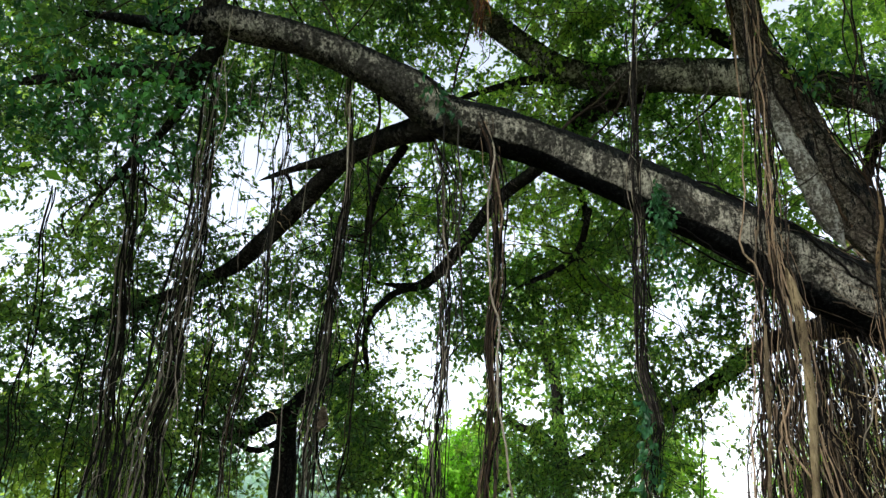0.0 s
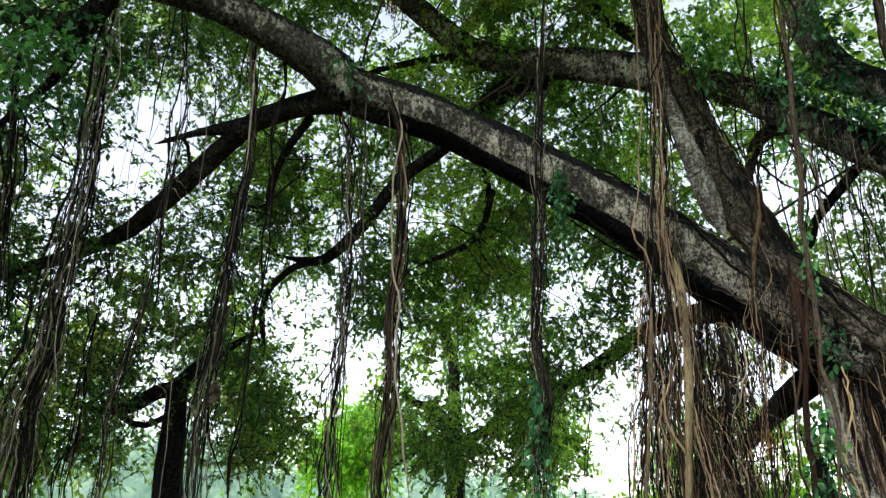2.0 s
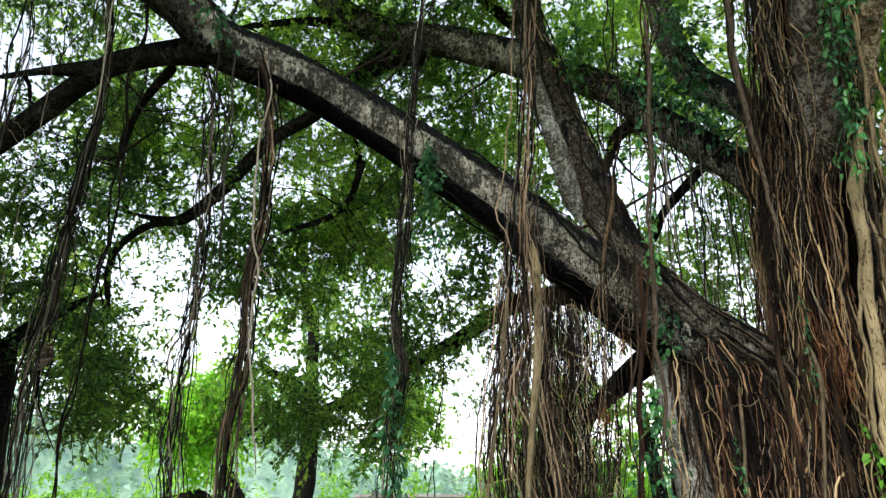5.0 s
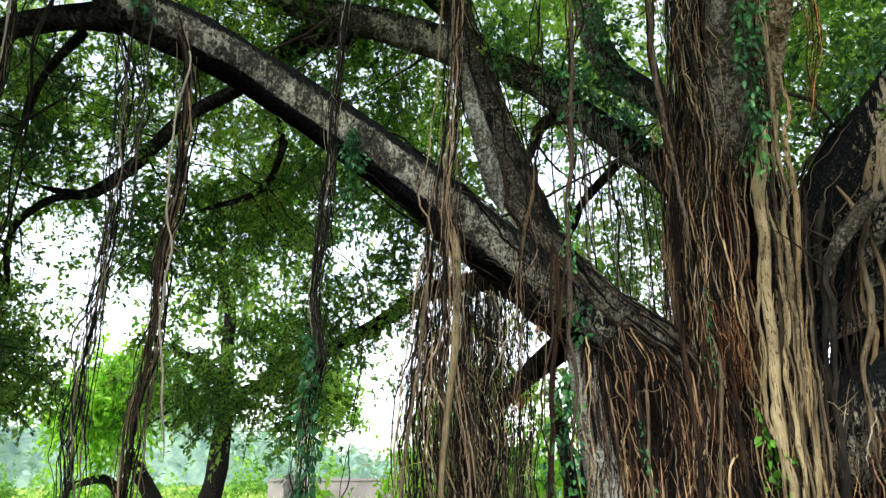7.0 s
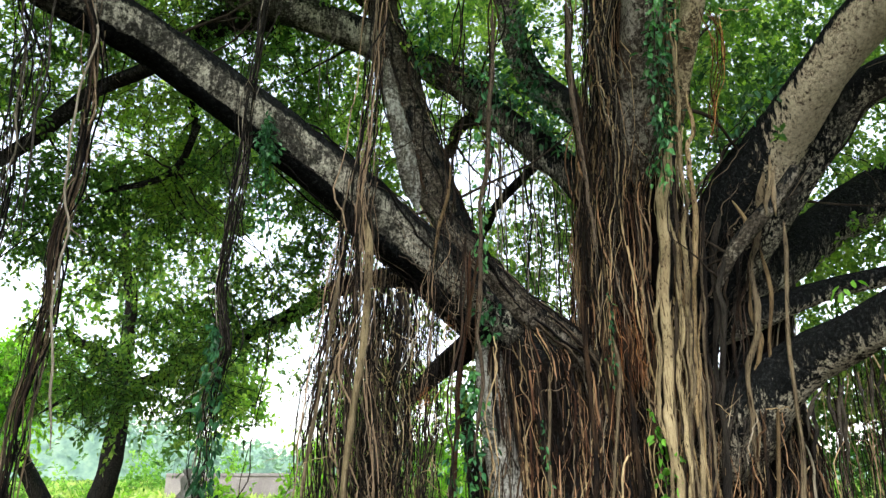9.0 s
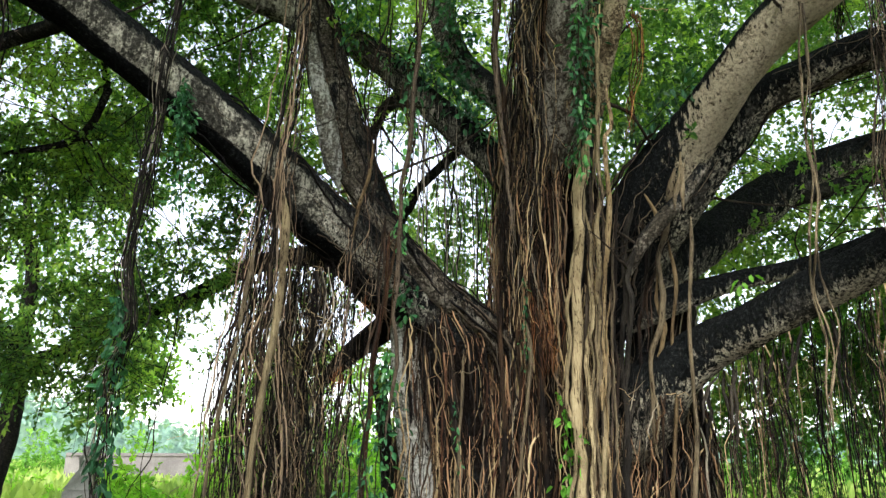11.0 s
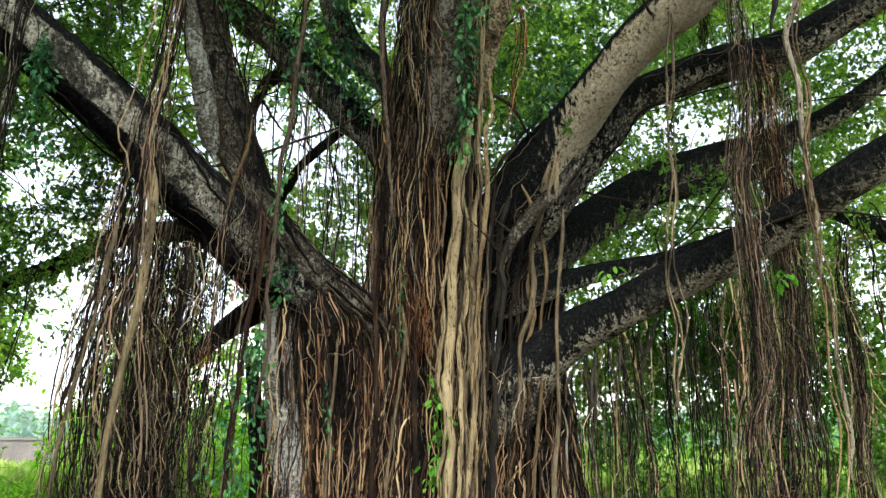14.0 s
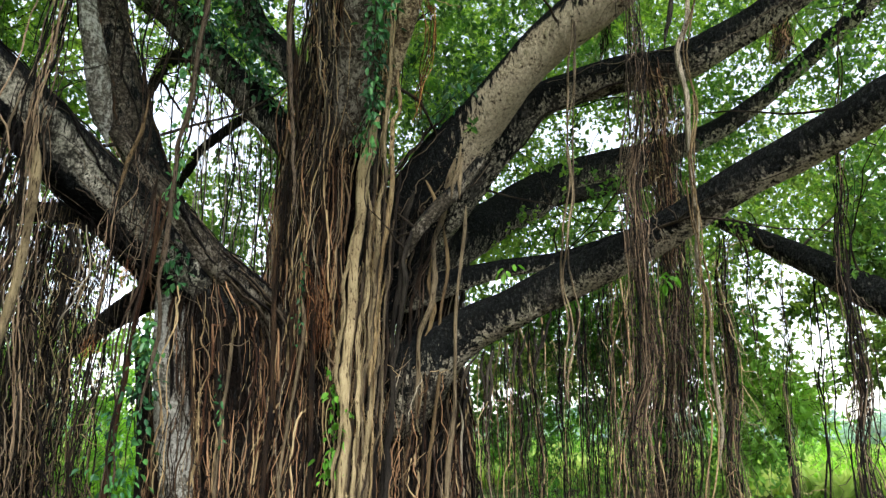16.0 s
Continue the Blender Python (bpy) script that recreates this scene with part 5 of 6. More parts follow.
hanging_bundle([(1.82, 6.35, 3.05, 0.086), (1.83, 6.34, 2.81, 0.128), (1.85, 6.39, 2.52, 0.14), (1.85, 6.42, 2.26, 0.108)], 16, 0.002, 0.0035, "straw")
hanging_bundle([(1.69, 6.38, 3.03, 0.076), (1.71, 6.38, 2.78, 0.118), (1.73, 6.43, 2.47, 0.14), (1.74, 6.45, 2.21, 0.118)], 9, 0.002, 0.004, "straw")
hanging_bundle([(0.77, 6.7, 2.75, 0.492), (0.79, 6.71, 2.32, 0.598), (0.83, 6.7, 1.7, 0.648), (0.84, 6.67, 1.01, 0.702), (0.84, 6.69, 0.03, 0.807)], 34, 0.003, 0.009, "brown")
hanging_bundle([(2.77, 6.31, 2.33, 0.496), (2.75, 6.3, 1.71, 0.712), (2.71, 6.3, 1.03, 0.82), (2.71, 6.32, 0.03, 0.943)], 40, 0.003, 0.008, "red")
hanging_bundle([(2.7, 6.26, 2.06, 0.272), (2.63, 6.24, 1.86, 0.324), (2.59, 6.26, 1.56, 0.216)], 18, 0.004, 0.01, "grey")
hanging_bundle([(2.77, 6.08, 3.59, 0.388), (2.73, 6.19, 3.06, 0.442), (2.67, 6.29, 2.32, 0.384)], 7, 0.005, 0.012, "umber")
hanging_bundle([(-2, 3.41, 5.3, 0.094), (-2.06, 3.54, 5.13, 0.104), (-2.11, 3.65, 5, 0.052)], 18, 0.003, 0.005, "straw")
hanging_bundle([(2.2, 4.91, 5.09, 0.052), (2.29, 5.06, 4.81, 0.082), (2.32, 5.22, 4.53, 0.072), (2.32, 5.4, 4.18, 0.03)], 12, 0.003, 0.005, "straw")
hanging_bundle([(-0.09, 6.06, 2.23, 0.038), (-0.11, 6.07, 2.13, 0.058), (-0.12, 6.08, 2.02, 0.038)], 12, 0.002, 0.004, "straw")
hanging_bundle([(0.11, 5.97, 2.84, 0.068), (0.09, 6, 2.7, 0.088), (0.06, 6.02, 2.56, 0.038)], 12, 0.002, 0.004, "straw")
hanging_bundle([(3.83, 4.6, 5.26, 0.056), (3.93, 4.69, 5.04, 0.09), (3.94, 4.81, 4.87, 0.068)], 30, 0.002, 0.005, "umber")
hanging_bundle([(-1.08, 6.6, 6.35, 0.032), (-1.2, 6.77, 5.89, 0.032), (-1.22, 7.02, 5.47, 0.026), (-1.31, 7.11, 5.27, 0.026)], 1, 0.005, 0.008, "grey")
hanging_bundle([(0.25, 5.79, 5.53, 0.056), (0.25, 5.93, 5.12, 0.066), (0.17, 6.17, 4.47, 0.066), (0.03, 6.47, 3.7, 0.044)], 4, 0.004, 0.009, "umber")
hanging_bundle([(-6.26, 2.88, 4.6, 0.036), (-6.51, 3.13, 3.67, 0.054), (-6.71, 3.27, 2.48, 0.096), (-6.74, 3.3, 1.82, 0.12), (-6.74, 3.32, 0.03, 0.138)], 4, 0.004, 0.008, "dark")
hanging_bundle([(-7.67, 4.36, 3.43, 0.044), (-7.76, 4.47, 2.58, 0.072), (-7.81, 4.49, 1.88, 0.116), (-7.81, 4.51, 0.03, 0.133)], 6, 0.005, 0.009, "dark")
hanging_bundle([(-2.99, 4.39, 4.76, 0.03), (-2.9, 4.54, 4.41, 0.044), (-3.09, 4.72, 3.85, 0.088)], 4, 0.005, 0.009, "grey")


def root_curtain(rows, count, tone):
    """Single thin roots hanging from a limb along the line of rows."""
    gen = np.random.default_rng(count * 7 + int(abs(rows[0][2]) * 50))
    q = np.array(rows)
    chunks = []
    for k in range(count):
        s = gen.random() * (len(q) - 1)
        i = int(s)
        top = q[i] + (q[min(i + 1, len(q) - 1)] - q[i]) * (s - i) + gen.normal(0, (0.12, 0.25, 0.04))
        low = max(0.2, top[2] - gen.uniform(0.6, 4.5))
        m = max(8, int((top[2] - low) / 0.09))
        p = np.stack([np.full(m, top[0]), np.full(m, top[1]), np.linspace(top[2], low, m)], -1)
        p += wander(m, 0.010 + 0.04 * gen.random() ** 2, 7, gen) + wander(m, 0.007, 2.5, gen) + np.linspace(0, 1, m)[:, None] * gen.normal(0, 0.08, 3) * (1, 1, 0)
        w = np.full(m, 0.0018 + 0.007 * gen.random() ** 2.5)
        w[-3:] *= (0.8, 0.6, 0.3)
        chunks.append(tube(p, w, 5))
    part("root_curtain", mesh_from("root_curtain", chunks, STRAND[tone]), banyan, "curtain of thin %s hanging roots" % tone, "stuff")


root_curtain([(3.46, 6.52, 2.32), (4.18, 5.91, 2.76), (5.1, 4.86, 3.32)], 46, "brown")
root_curtain([(4.06, 7.27, 2.82), (5.14, 6.71, 3.36), (6.56, 5.87, 3.74)], 40, "dark")
root_curtain([(0.97, 7.8, 5.07), (1.47, 7.52, 4.5)], 26, "grey")
root_curtain([(0.77, 7.8, 5.49), (1.41, 7.47, 4.57)], 12, "grey")
root_curtain([(0.35, 7.25, 5.75), (1.0, 7.05, 5.05), (1.5, 6.85, 4.55)], 28, "ash")
root_curtain([(-0.46, 6.73, 3.46), (0.31, 6.85, 3.02)], 20, "dark")
root_curtain([(6.59, 5.94, 3.41), (7.25, 4.66, 2.68)], 16, "dark")
root_curtain([(-7.62, 4.22, 3.91), (-5.4, 4.85, 4.49)], 16, "dark")
root_curtain([(-4, 3.12, 5.53), (-2.35, 4.52, 4.79)], 14, "ash")

# ---- foliage ----
LEAF_SHAPE = np.array([(0, 0, 0), (0.25, 0.28, 0.06), (0.21, 0.66, 0.05), (0, 1, -0.07), (-0.21, 0.66, 0.05), (-0.25, 0.28, 0.06)])
LEAF_FACES = np.array([(0, 1, 2, 3), (0, 3, 4, 5)])
FAR_SHAPE = np.array([(0, 0, 0), (0.29, 0.44, 0.08), (0, 1, -0.05), (-0.29, 0.44, 0.08)])
FAR_FACES = np.array([(0, 1, 2, 3)])


def leaf_cloud(base, along, size, far=False):
    """One small folded leaf at every base, pointing along, of the given lengths."""
    n = len(base)
    along = along / (np.linalg.norm(along, axis=1, keepdims=True) + 1e-9)
    side = np.cross(along, rng.normal(0, 0.55, (n, 3)) + (0, 0, 1))
    side /= np.linalg.norm(side, axis=1, keepdims=True) + 1e-9
    up = np.cross(side, along)
    s, shape, faces = size[:, None, None], FAR_SHAPE if far else LEAF_SHAPE, FAR_FACES if far else LEAF_FACES
    v = base[:, None] + s * (shape[None, :, 0:1] * side[:, None] + shape[None, :, 1:2] * along[:, None] + shape[None, :, 2:3] * up[:, None])
    f = faces[None] + (np.arange(n) * len(shape))[:, None, None]
    return v.reshape(-1, 3), f.reshape(-1, 4)


def sprays(origins, length, leaf, per, far):
    """Leafy twigs that start at the origins: leaves in turn on both sides, and the bare twigs."""
    n = len(origins)
    way = rng.normal(0, 1, (n, 3)) + (0, 0, -0.25)
    way /= np.linalg.norm(way, axis=1, keepdims=True)
    long = length * rng.uniform(0.6, 1.3, n)
    base, along, size = [], [], []
    for k in range(per):
        u = (k + 0.6) / per
        b = origins + way * (long * u)[:, None] + rng.normal(0, 0.012, (n, 3)) - np.array((0, 0, 0.12)) * (long * u * u)[:, None]
        base.append(b)
        along.append(way * 0.7 + rng.normal(0, 0.75, (n, 3)) + (0, 0, -0.35))
        size.append(leaf * rng.uniform(0.6, 1.25, n))
    cloud = leaf_cloud(np.vstack(base), np.vstack(along), np.concatenate(size), far)
    end = origins + way * long[:, None] - np.array((0, 0, 0.12)) * long[:, None]
    w = np.cross(way, (0.3, 0.2, 0.9))
    w /= np.linalg.norm(w, axis=1, keepdims=True) + 1e-9
    w2 = np.cross(way, w)
    r = 0.004
    ring = [origins + w * r, origins - w * r * 0.5 + w2 * r * 0.87, origins - w * r * 0.5 - w2 * r * 0.87]
    tv = np.stack(ring + [e + (end - origins) for e in ring], 1).reshape(-1, 3)
    q = np.array([(0, 1, 4, 3), (1, 2, 5, 4), (2, 0, 3, 5)])
    tf = (q[None] + (np.arange(n) * 6)[:, None, None]).reshape(-1, 4)
    return cloud, (tv, tf)


# Sky gaps cut along the camera's sight lines: bearing, height and radius in degrees.
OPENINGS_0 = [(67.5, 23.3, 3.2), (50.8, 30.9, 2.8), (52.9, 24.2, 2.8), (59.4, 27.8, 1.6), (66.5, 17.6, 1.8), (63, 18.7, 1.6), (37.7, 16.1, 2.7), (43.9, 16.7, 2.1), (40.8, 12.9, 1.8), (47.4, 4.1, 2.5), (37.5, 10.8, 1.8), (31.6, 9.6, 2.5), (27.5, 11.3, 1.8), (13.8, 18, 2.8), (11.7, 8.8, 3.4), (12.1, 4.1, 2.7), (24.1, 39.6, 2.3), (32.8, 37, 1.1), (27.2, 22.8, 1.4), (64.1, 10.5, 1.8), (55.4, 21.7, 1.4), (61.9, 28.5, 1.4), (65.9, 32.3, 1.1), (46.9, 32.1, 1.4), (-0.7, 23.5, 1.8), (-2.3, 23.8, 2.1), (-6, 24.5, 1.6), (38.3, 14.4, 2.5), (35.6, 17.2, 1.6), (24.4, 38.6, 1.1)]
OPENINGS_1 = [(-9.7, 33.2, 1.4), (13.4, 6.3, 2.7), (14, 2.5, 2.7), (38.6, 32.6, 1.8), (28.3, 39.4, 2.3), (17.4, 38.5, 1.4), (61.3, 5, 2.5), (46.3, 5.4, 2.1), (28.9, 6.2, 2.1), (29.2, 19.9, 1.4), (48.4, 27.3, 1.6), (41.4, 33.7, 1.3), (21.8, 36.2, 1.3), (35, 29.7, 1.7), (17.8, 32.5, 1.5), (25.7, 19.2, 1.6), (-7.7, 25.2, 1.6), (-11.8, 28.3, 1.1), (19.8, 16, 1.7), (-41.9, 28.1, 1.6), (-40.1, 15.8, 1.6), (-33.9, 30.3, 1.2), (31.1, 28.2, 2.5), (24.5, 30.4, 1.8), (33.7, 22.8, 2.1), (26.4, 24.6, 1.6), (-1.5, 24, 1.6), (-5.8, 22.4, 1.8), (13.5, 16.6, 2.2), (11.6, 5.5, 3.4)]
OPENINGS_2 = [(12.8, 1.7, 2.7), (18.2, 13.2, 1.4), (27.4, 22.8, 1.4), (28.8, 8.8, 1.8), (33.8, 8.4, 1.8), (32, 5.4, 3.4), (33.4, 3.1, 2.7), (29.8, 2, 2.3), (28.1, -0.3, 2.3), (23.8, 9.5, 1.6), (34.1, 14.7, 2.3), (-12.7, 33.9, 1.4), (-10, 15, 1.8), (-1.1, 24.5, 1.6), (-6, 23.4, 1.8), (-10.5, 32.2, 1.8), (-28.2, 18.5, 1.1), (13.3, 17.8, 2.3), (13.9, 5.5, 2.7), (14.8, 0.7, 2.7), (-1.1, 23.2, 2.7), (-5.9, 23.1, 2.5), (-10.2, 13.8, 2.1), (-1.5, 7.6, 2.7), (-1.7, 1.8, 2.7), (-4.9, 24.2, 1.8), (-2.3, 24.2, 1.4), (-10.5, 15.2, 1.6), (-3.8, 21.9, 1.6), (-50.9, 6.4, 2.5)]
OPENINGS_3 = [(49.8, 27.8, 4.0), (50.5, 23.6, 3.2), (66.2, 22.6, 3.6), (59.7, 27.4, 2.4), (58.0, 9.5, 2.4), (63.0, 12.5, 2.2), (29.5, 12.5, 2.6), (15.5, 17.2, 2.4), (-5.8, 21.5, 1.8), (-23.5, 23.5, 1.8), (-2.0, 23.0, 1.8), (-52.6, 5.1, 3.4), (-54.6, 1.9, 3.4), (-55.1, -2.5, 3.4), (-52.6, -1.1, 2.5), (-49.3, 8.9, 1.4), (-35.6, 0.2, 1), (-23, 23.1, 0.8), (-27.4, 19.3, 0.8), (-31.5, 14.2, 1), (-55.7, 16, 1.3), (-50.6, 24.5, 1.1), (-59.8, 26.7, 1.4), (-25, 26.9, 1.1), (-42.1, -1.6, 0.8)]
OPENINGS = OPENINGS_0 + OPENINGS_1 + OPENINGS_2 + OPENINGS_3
EYE_POINT = np.array((0.0, 0.0, 1.6))


def crown_points(bunches, each, az0, az1, el0, el1, d0, d1, grain, cut, spread, seed):
    """Places for twigs in a part of the crown: bunches of shoots, gathered by noise and sparse in the crown's openings.
    Angles are as seen from the camera's standing point.
    """
    gen = np.random.default_rng(seed)
    az, u = gen.uniform(az0, az1, bunches), gen.uniform(0, 1, bunches)
    el = np.degrees(np.arcsin(np.sin(radians(el0)) + u * (np.sin(radians(el1)) - np.sin(radians(el0)))))
    d = gen.uniform(d0, d1, bunches)
    a, e = np.radians(az), np.radians(el)
    p = EYE_POINT + d[:, None] * np.stack([-np.sin(a) * np.cos(e), np.cos(a) * np.cos(e), np.sin(e)], -1)
    keep = np.array([noise.noise(Vector(x * grain)) + 0.5 * noise.noise(Vector(x * grain * 2.7)) for x in p]) > cut + gen.normal(0, 0.05, bunches)
    ragged = 1 + np.array([0.9 * noise.noise(Vector(x * 1.6)) for x in p])
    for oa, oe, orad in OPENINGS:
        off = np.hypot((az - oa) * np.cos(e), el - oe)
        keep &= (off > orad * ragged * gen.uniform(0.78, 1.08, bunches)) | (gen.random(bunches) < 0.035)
    p = p[keep]
    n = gen.integers(each // 3, each * 2, len(p))
    size = np.repeat(gen.uniform(0.5, 1.3, len(p)), n)
    off = gen.normal(0, 1, (len(size), 3)) * (spread, spread, spread * 0.45) * size[:, None]
    off[:, 2] -= 0.35 * np.hypot(off[:, 0], off[:, 1])
    return np.repeat(p, n, axis=0) + off


def crown_part(label, points, length, leaf, per, material, parent, bare=True, far=False):
    cloud, twigs = sprays(points, length, leaf, per, far)
    part("foliage", mesh_from("foliage", [cloud], material, False), parent, label, "stuff")
    if bare:
        part("twig_work", mesh_from("twig_work", [twigs], TWIG), parent, "thin dark leafy twigs", "stuff")


crown_part("small glossy dark green fig leaves", crown_points(1000, 12, 10, 40, 4, 52, 8.0, 11.0, 0.7, -0.24, 0.22, 21), 0.26, 0.066, 12, LEAF, banyan, True, True)
crown_part("small fig leaves, shade painted into their dark green", crown_points(1250, 12, 38, 76, 4, 52, 7.6, 11.0, 0.7, -0.18, 0.22, 31), 0.26, 0.064, 12, LEAF_SHADE_TINT, banyan, True, True)
crown_part("dark fig leaves close above the main limb", crown_points(120, 9, 38, 76, 26, 50, 6.4, 9.5, 0.9, -0.25, 0.22, 27), 0.26, 0.062, 12, LEAF_SHADE_TINT, banyan, False, True)
crown_part("fig leaves above the forking of the limbs", crown_points(400, 9, 4, 44, 18, 50, 9.2, 11.5, 0.8, -0.3, 0.26, 29), 0.28, 0.078, 12, LEAF, banyan, False, True)
crown_part("small glossy green fig leaves", crown_points(1400, 9, -72, 12, 12, 50, 8.6, 12.5, 0.7, -0.12, 0.28, 22), 0.28, 0.074, 12, LEAF, banyan, False, True)
crown_part("fig leaves behind the spreading limbs", crown_points(200, 9, -52, -22, 15, 36, 10.2, 12.8, 0.8, -0.3, 0.28, 30), 0.3, 0.078, 12, LEAF, banyan, False, True)
crown_part("green fig leaves of the outer crown", crown_points(1550, 9, -82, 82, 4, 46, 11.5, 17, 0.45, -0.14, 0.42, 23), 0.40, 0.104, 14, LEAF_FAR, banyan, False, True)
crown_part("fig leaves of the outer crown, sunlight painted into their green", crown_points(1750, 8, -78, -2, 4, 40, 12, 17, 0.6, -0.14, 0.42, 26), 0.40, 0.104, 14, LEAF_SUN_TINT, banyan, False, True)
# Out of view: large leaves added so the crown's left side stays dim.
crown_part("unseen fig leaves added at the left to shade the crown", crown_points(420, 6, 76, 150, 6, 56, 7, 12, 0.5, -0.35, 0.4, 28), 0.9, 0.25, 8, LEAF, banyan, False, True)
crown_part("fig leaves beside the upper trunk, shade painted into their green", crown_points(45, 8, -33, -19, 21, 46, 7.4, 9.0, 0.9, -0.35, 0.22, 34), 0.28, 0.085, 11, LEAF_SHADE_TINT, banyan, False, True)
# The darker vine-leaf colour stands in for shade on these fig leaves.
crown_part("dark fig leaves round the ends of the limbs", crown_points(40, 8, 58, 78, 28, 45, 5.0, 6.4, 0.9, -0.5, 0.22, 35), 0.26, 0.062, 11, LEAF_IVY, banyan, False, True)
# Crown carried on overhead, out of view, to hold back light from above.
crown_part("unseen fig leaves overhead, added to block skylight", crown_points(300, 6, -100, 100, 52, 80, 7, 11, 0.5, -0.2, 0.4, 24), 0.9, 0.24, 8, LEAF, banyan, False, True)


def shoots(places, seed):
    """Denser leafy shoots in the crown: places (x, y, z, twigs)."""
    gen = np.random.default_rng(seed)
    points = []
    for x, y, z, n in places:
        m = max(2, n // 8)
        bunch = np.repeat(gen.normal(0, 1, (m, 3)) * (0.42, 0.42, 0.30) + (x, y, z), 8, axis=0)
        points.append(bunch + gen.normal(0, 1, bunch.shape) * (0.2, 0.2, 0.09))
    crown_part("dense leafy shoots of the crown", np.vstack(points), 0.26, 0.072, 12, LEAF, banyan, False, True)


shoots([(-6.95, 2.88, 6.57, 64), (-6.25, 3.73, 6.93, 48), (0.07, 7.85, 6.97, 64), (-1.3, 8.09, 6.43, 48), (-1.46, 8.55, 5.5, 48), (-8.15, 4.1, 4.31, 48), (-7.51, 5.07, 4.49, 40), (-5.51, 7.08, 4.74, 64), (-5.95, 7.73, 3.84, 40), (4.77, 8.35, 5.84, 40), (8.72, 6.18, 4.46, 40), (5.32, 9.43, 3.64, 48), (7.89, 7.5, 3.52, 40), (-0.6, 8.1, 6.46, 32), (-5.69, 6.81, 5, 48), (-3.2, 8.18, 5.25, 32), (4.58, 8.48, 5.8, 40)], 37)


def branch_work(count, seed):
    """Thin crooked branches that leave the limbs and carry the leafy twigs, each with a few side shoots."""
    gen = np.random.default_rng(seed)
    lines = [smooth_path(rows, 0.15) for rows in limb_lines]
    lines = [q for q in lines if q[:, 2].max() > 3.6]
    chunks = []
    for k in range(count):
        q = lines[int(gen.integers(len(lines)))]
        at = q[int(gen.integers(len(q) // 3, len(q)))]
        if at[2] < 3.0:
            continue
        way = gen.normal(0, 1, 3) * (1, 1, 0.55) + (0, 0.5, 0.25)
        way /= np.linalg.norm(way)
        starts = [(at[:3], way, gen.uniform(0.7, 1.7), 0.009 + 0.012 * gen.random() ** 2)]
        for point, course, long, thick in starts:
            m = max(6, int(long / 0.12))
            bend = np.cumsum(gen.normal(0, 0.22, (m, 3)), axis=0)
            p = point + np.cumsum((course + bend) * long / m, axis=0)
            chunks.append(tube(np.vstack([point, p]), np.linspace(thick, 0.003, m + 1), 5))
            if thick > 0.010:
                for j in range(3):
                    s = int(gen.integers(m // 4, m))
                    side = course + gen.normal(0, 0.8, 3)
                    starts.append((p[s], side / np.linalg.norm(side), long * 0.45, thick * 0.4))
    part("branch_work", mesh_from("branch_work", chunks, TWIG), banyan, "thin dark crooked branches in the crown", "stuff")


branch_work(170, 33)

# ---- climbing vines ----


def climbing_vine(rows, count, leaf, material, label):
    """A vine on a root or the bark: a thin winding stem and its leaves. The fourth column is how far the leaves spread."""
    gen = np.random.default_rng(count + int(abs(rows[0][2]) * 100))
    q = smooth_path(rows, 0.05)
    vine = thing("climbing_vine", q[-1, :3], label, "vine", "vines on the banyan")
    turn = np.arange(len(q)) * 0.35
    p = q[:, :3] + np.stack([np.cos(turn), np.sin(turn), 0 * turn], -1) * 0.02 + wander(len(q), 0.01, 5, gen)
    part("stem", mesh_from("stem", [tube(p, np.full(len(q), 0.005), 6)], TWIG), vine)
    at = gen.integers(0, len(q), count)
    off = gen.normal(0, 0.5, (count, 3)) * q[at, 3:4]
    base = q[at, :3] + off
    along = off * 4 + gen.normal(0, 0.35, (count, 3)) + (0, -0.2, -0.7)
    cloud = leaf_cloud(base, along, leaf * gen.uniform(0.55, 1.2, count))
    part("foliage", mesh_from("foliage", [cloud], material, False), vine, "", "stuff")


climbing_vine([(-1.67, 5.24, 2.59, 0.04), (-1.67, 5.3, 2.13, 0.112), (-1.67, 5.33, 1.72, 0.125), (-1.67, 5.32, 1.33, 0.134)], 200, 0.085, LEAF_IVY, "broad-leaved green vine climbing a hanging root")
climbing_vine([(-1.3, 4.94, 4.13, 0.06), (-1.31, 4.99, 4.02, 0.083), (-1.3, 5.04, 3.92, 0.06)], 170, 0.06, LEAF_IVY, "dark green leaf tuft growing on the limb")
climbing_vine([(-1.36, 5.09, 4.01, 0.046), (-1.36, 5.26, 3.74, 0.103), (-1.36, 5.43, 3.41, 0.085)], 150, 0.065, LEAF_IVY, "hanging green vine under the limb")
climbing_vine([(0.43, 5.48, 5.03, 0.036), (0.43, 5.68, 4.48, 0.087), (0.42, 5.93, 3.93, 0.061), (0.39, 6.04, 3.28, 0.065)], 110, 0.08, LEAF_IVY, "thin green vine winding up a hanging root")
climbing_vine([(0.3, 6.23, 2.36, 0.05), (0.3, 6.27, 1.97, 0.151), (0.24, 6.28, 1.59, 0.176), (0.21, 6.26, 1.05, 0.191)], 280, 0.085, LEAF_IVY, "thick green vine hanging beside the trunk")
climbing_vine([(1.84, 6.24, 2.04, 0.036), (1.89, 6.18, 1.7, 0.103), (1.92, 6.17, 1.37, 0.113), (1.85, 6.18, 1.05, 0.103)], 75, 0.1, LEAF_FRESH, "fresh bright green vine on the pale roots")
climbing_vine([(1.93, 5.32, 5.56, 0.121), (1.98, 5.49, 5.1, 0.136), (2.04, 5.69, 4.63, 0.119), (1.94, 5.96, 4.12, 0.07)], 230, 0.075, LEAF_IVY, "small-leaved vine covering the upper trunk")
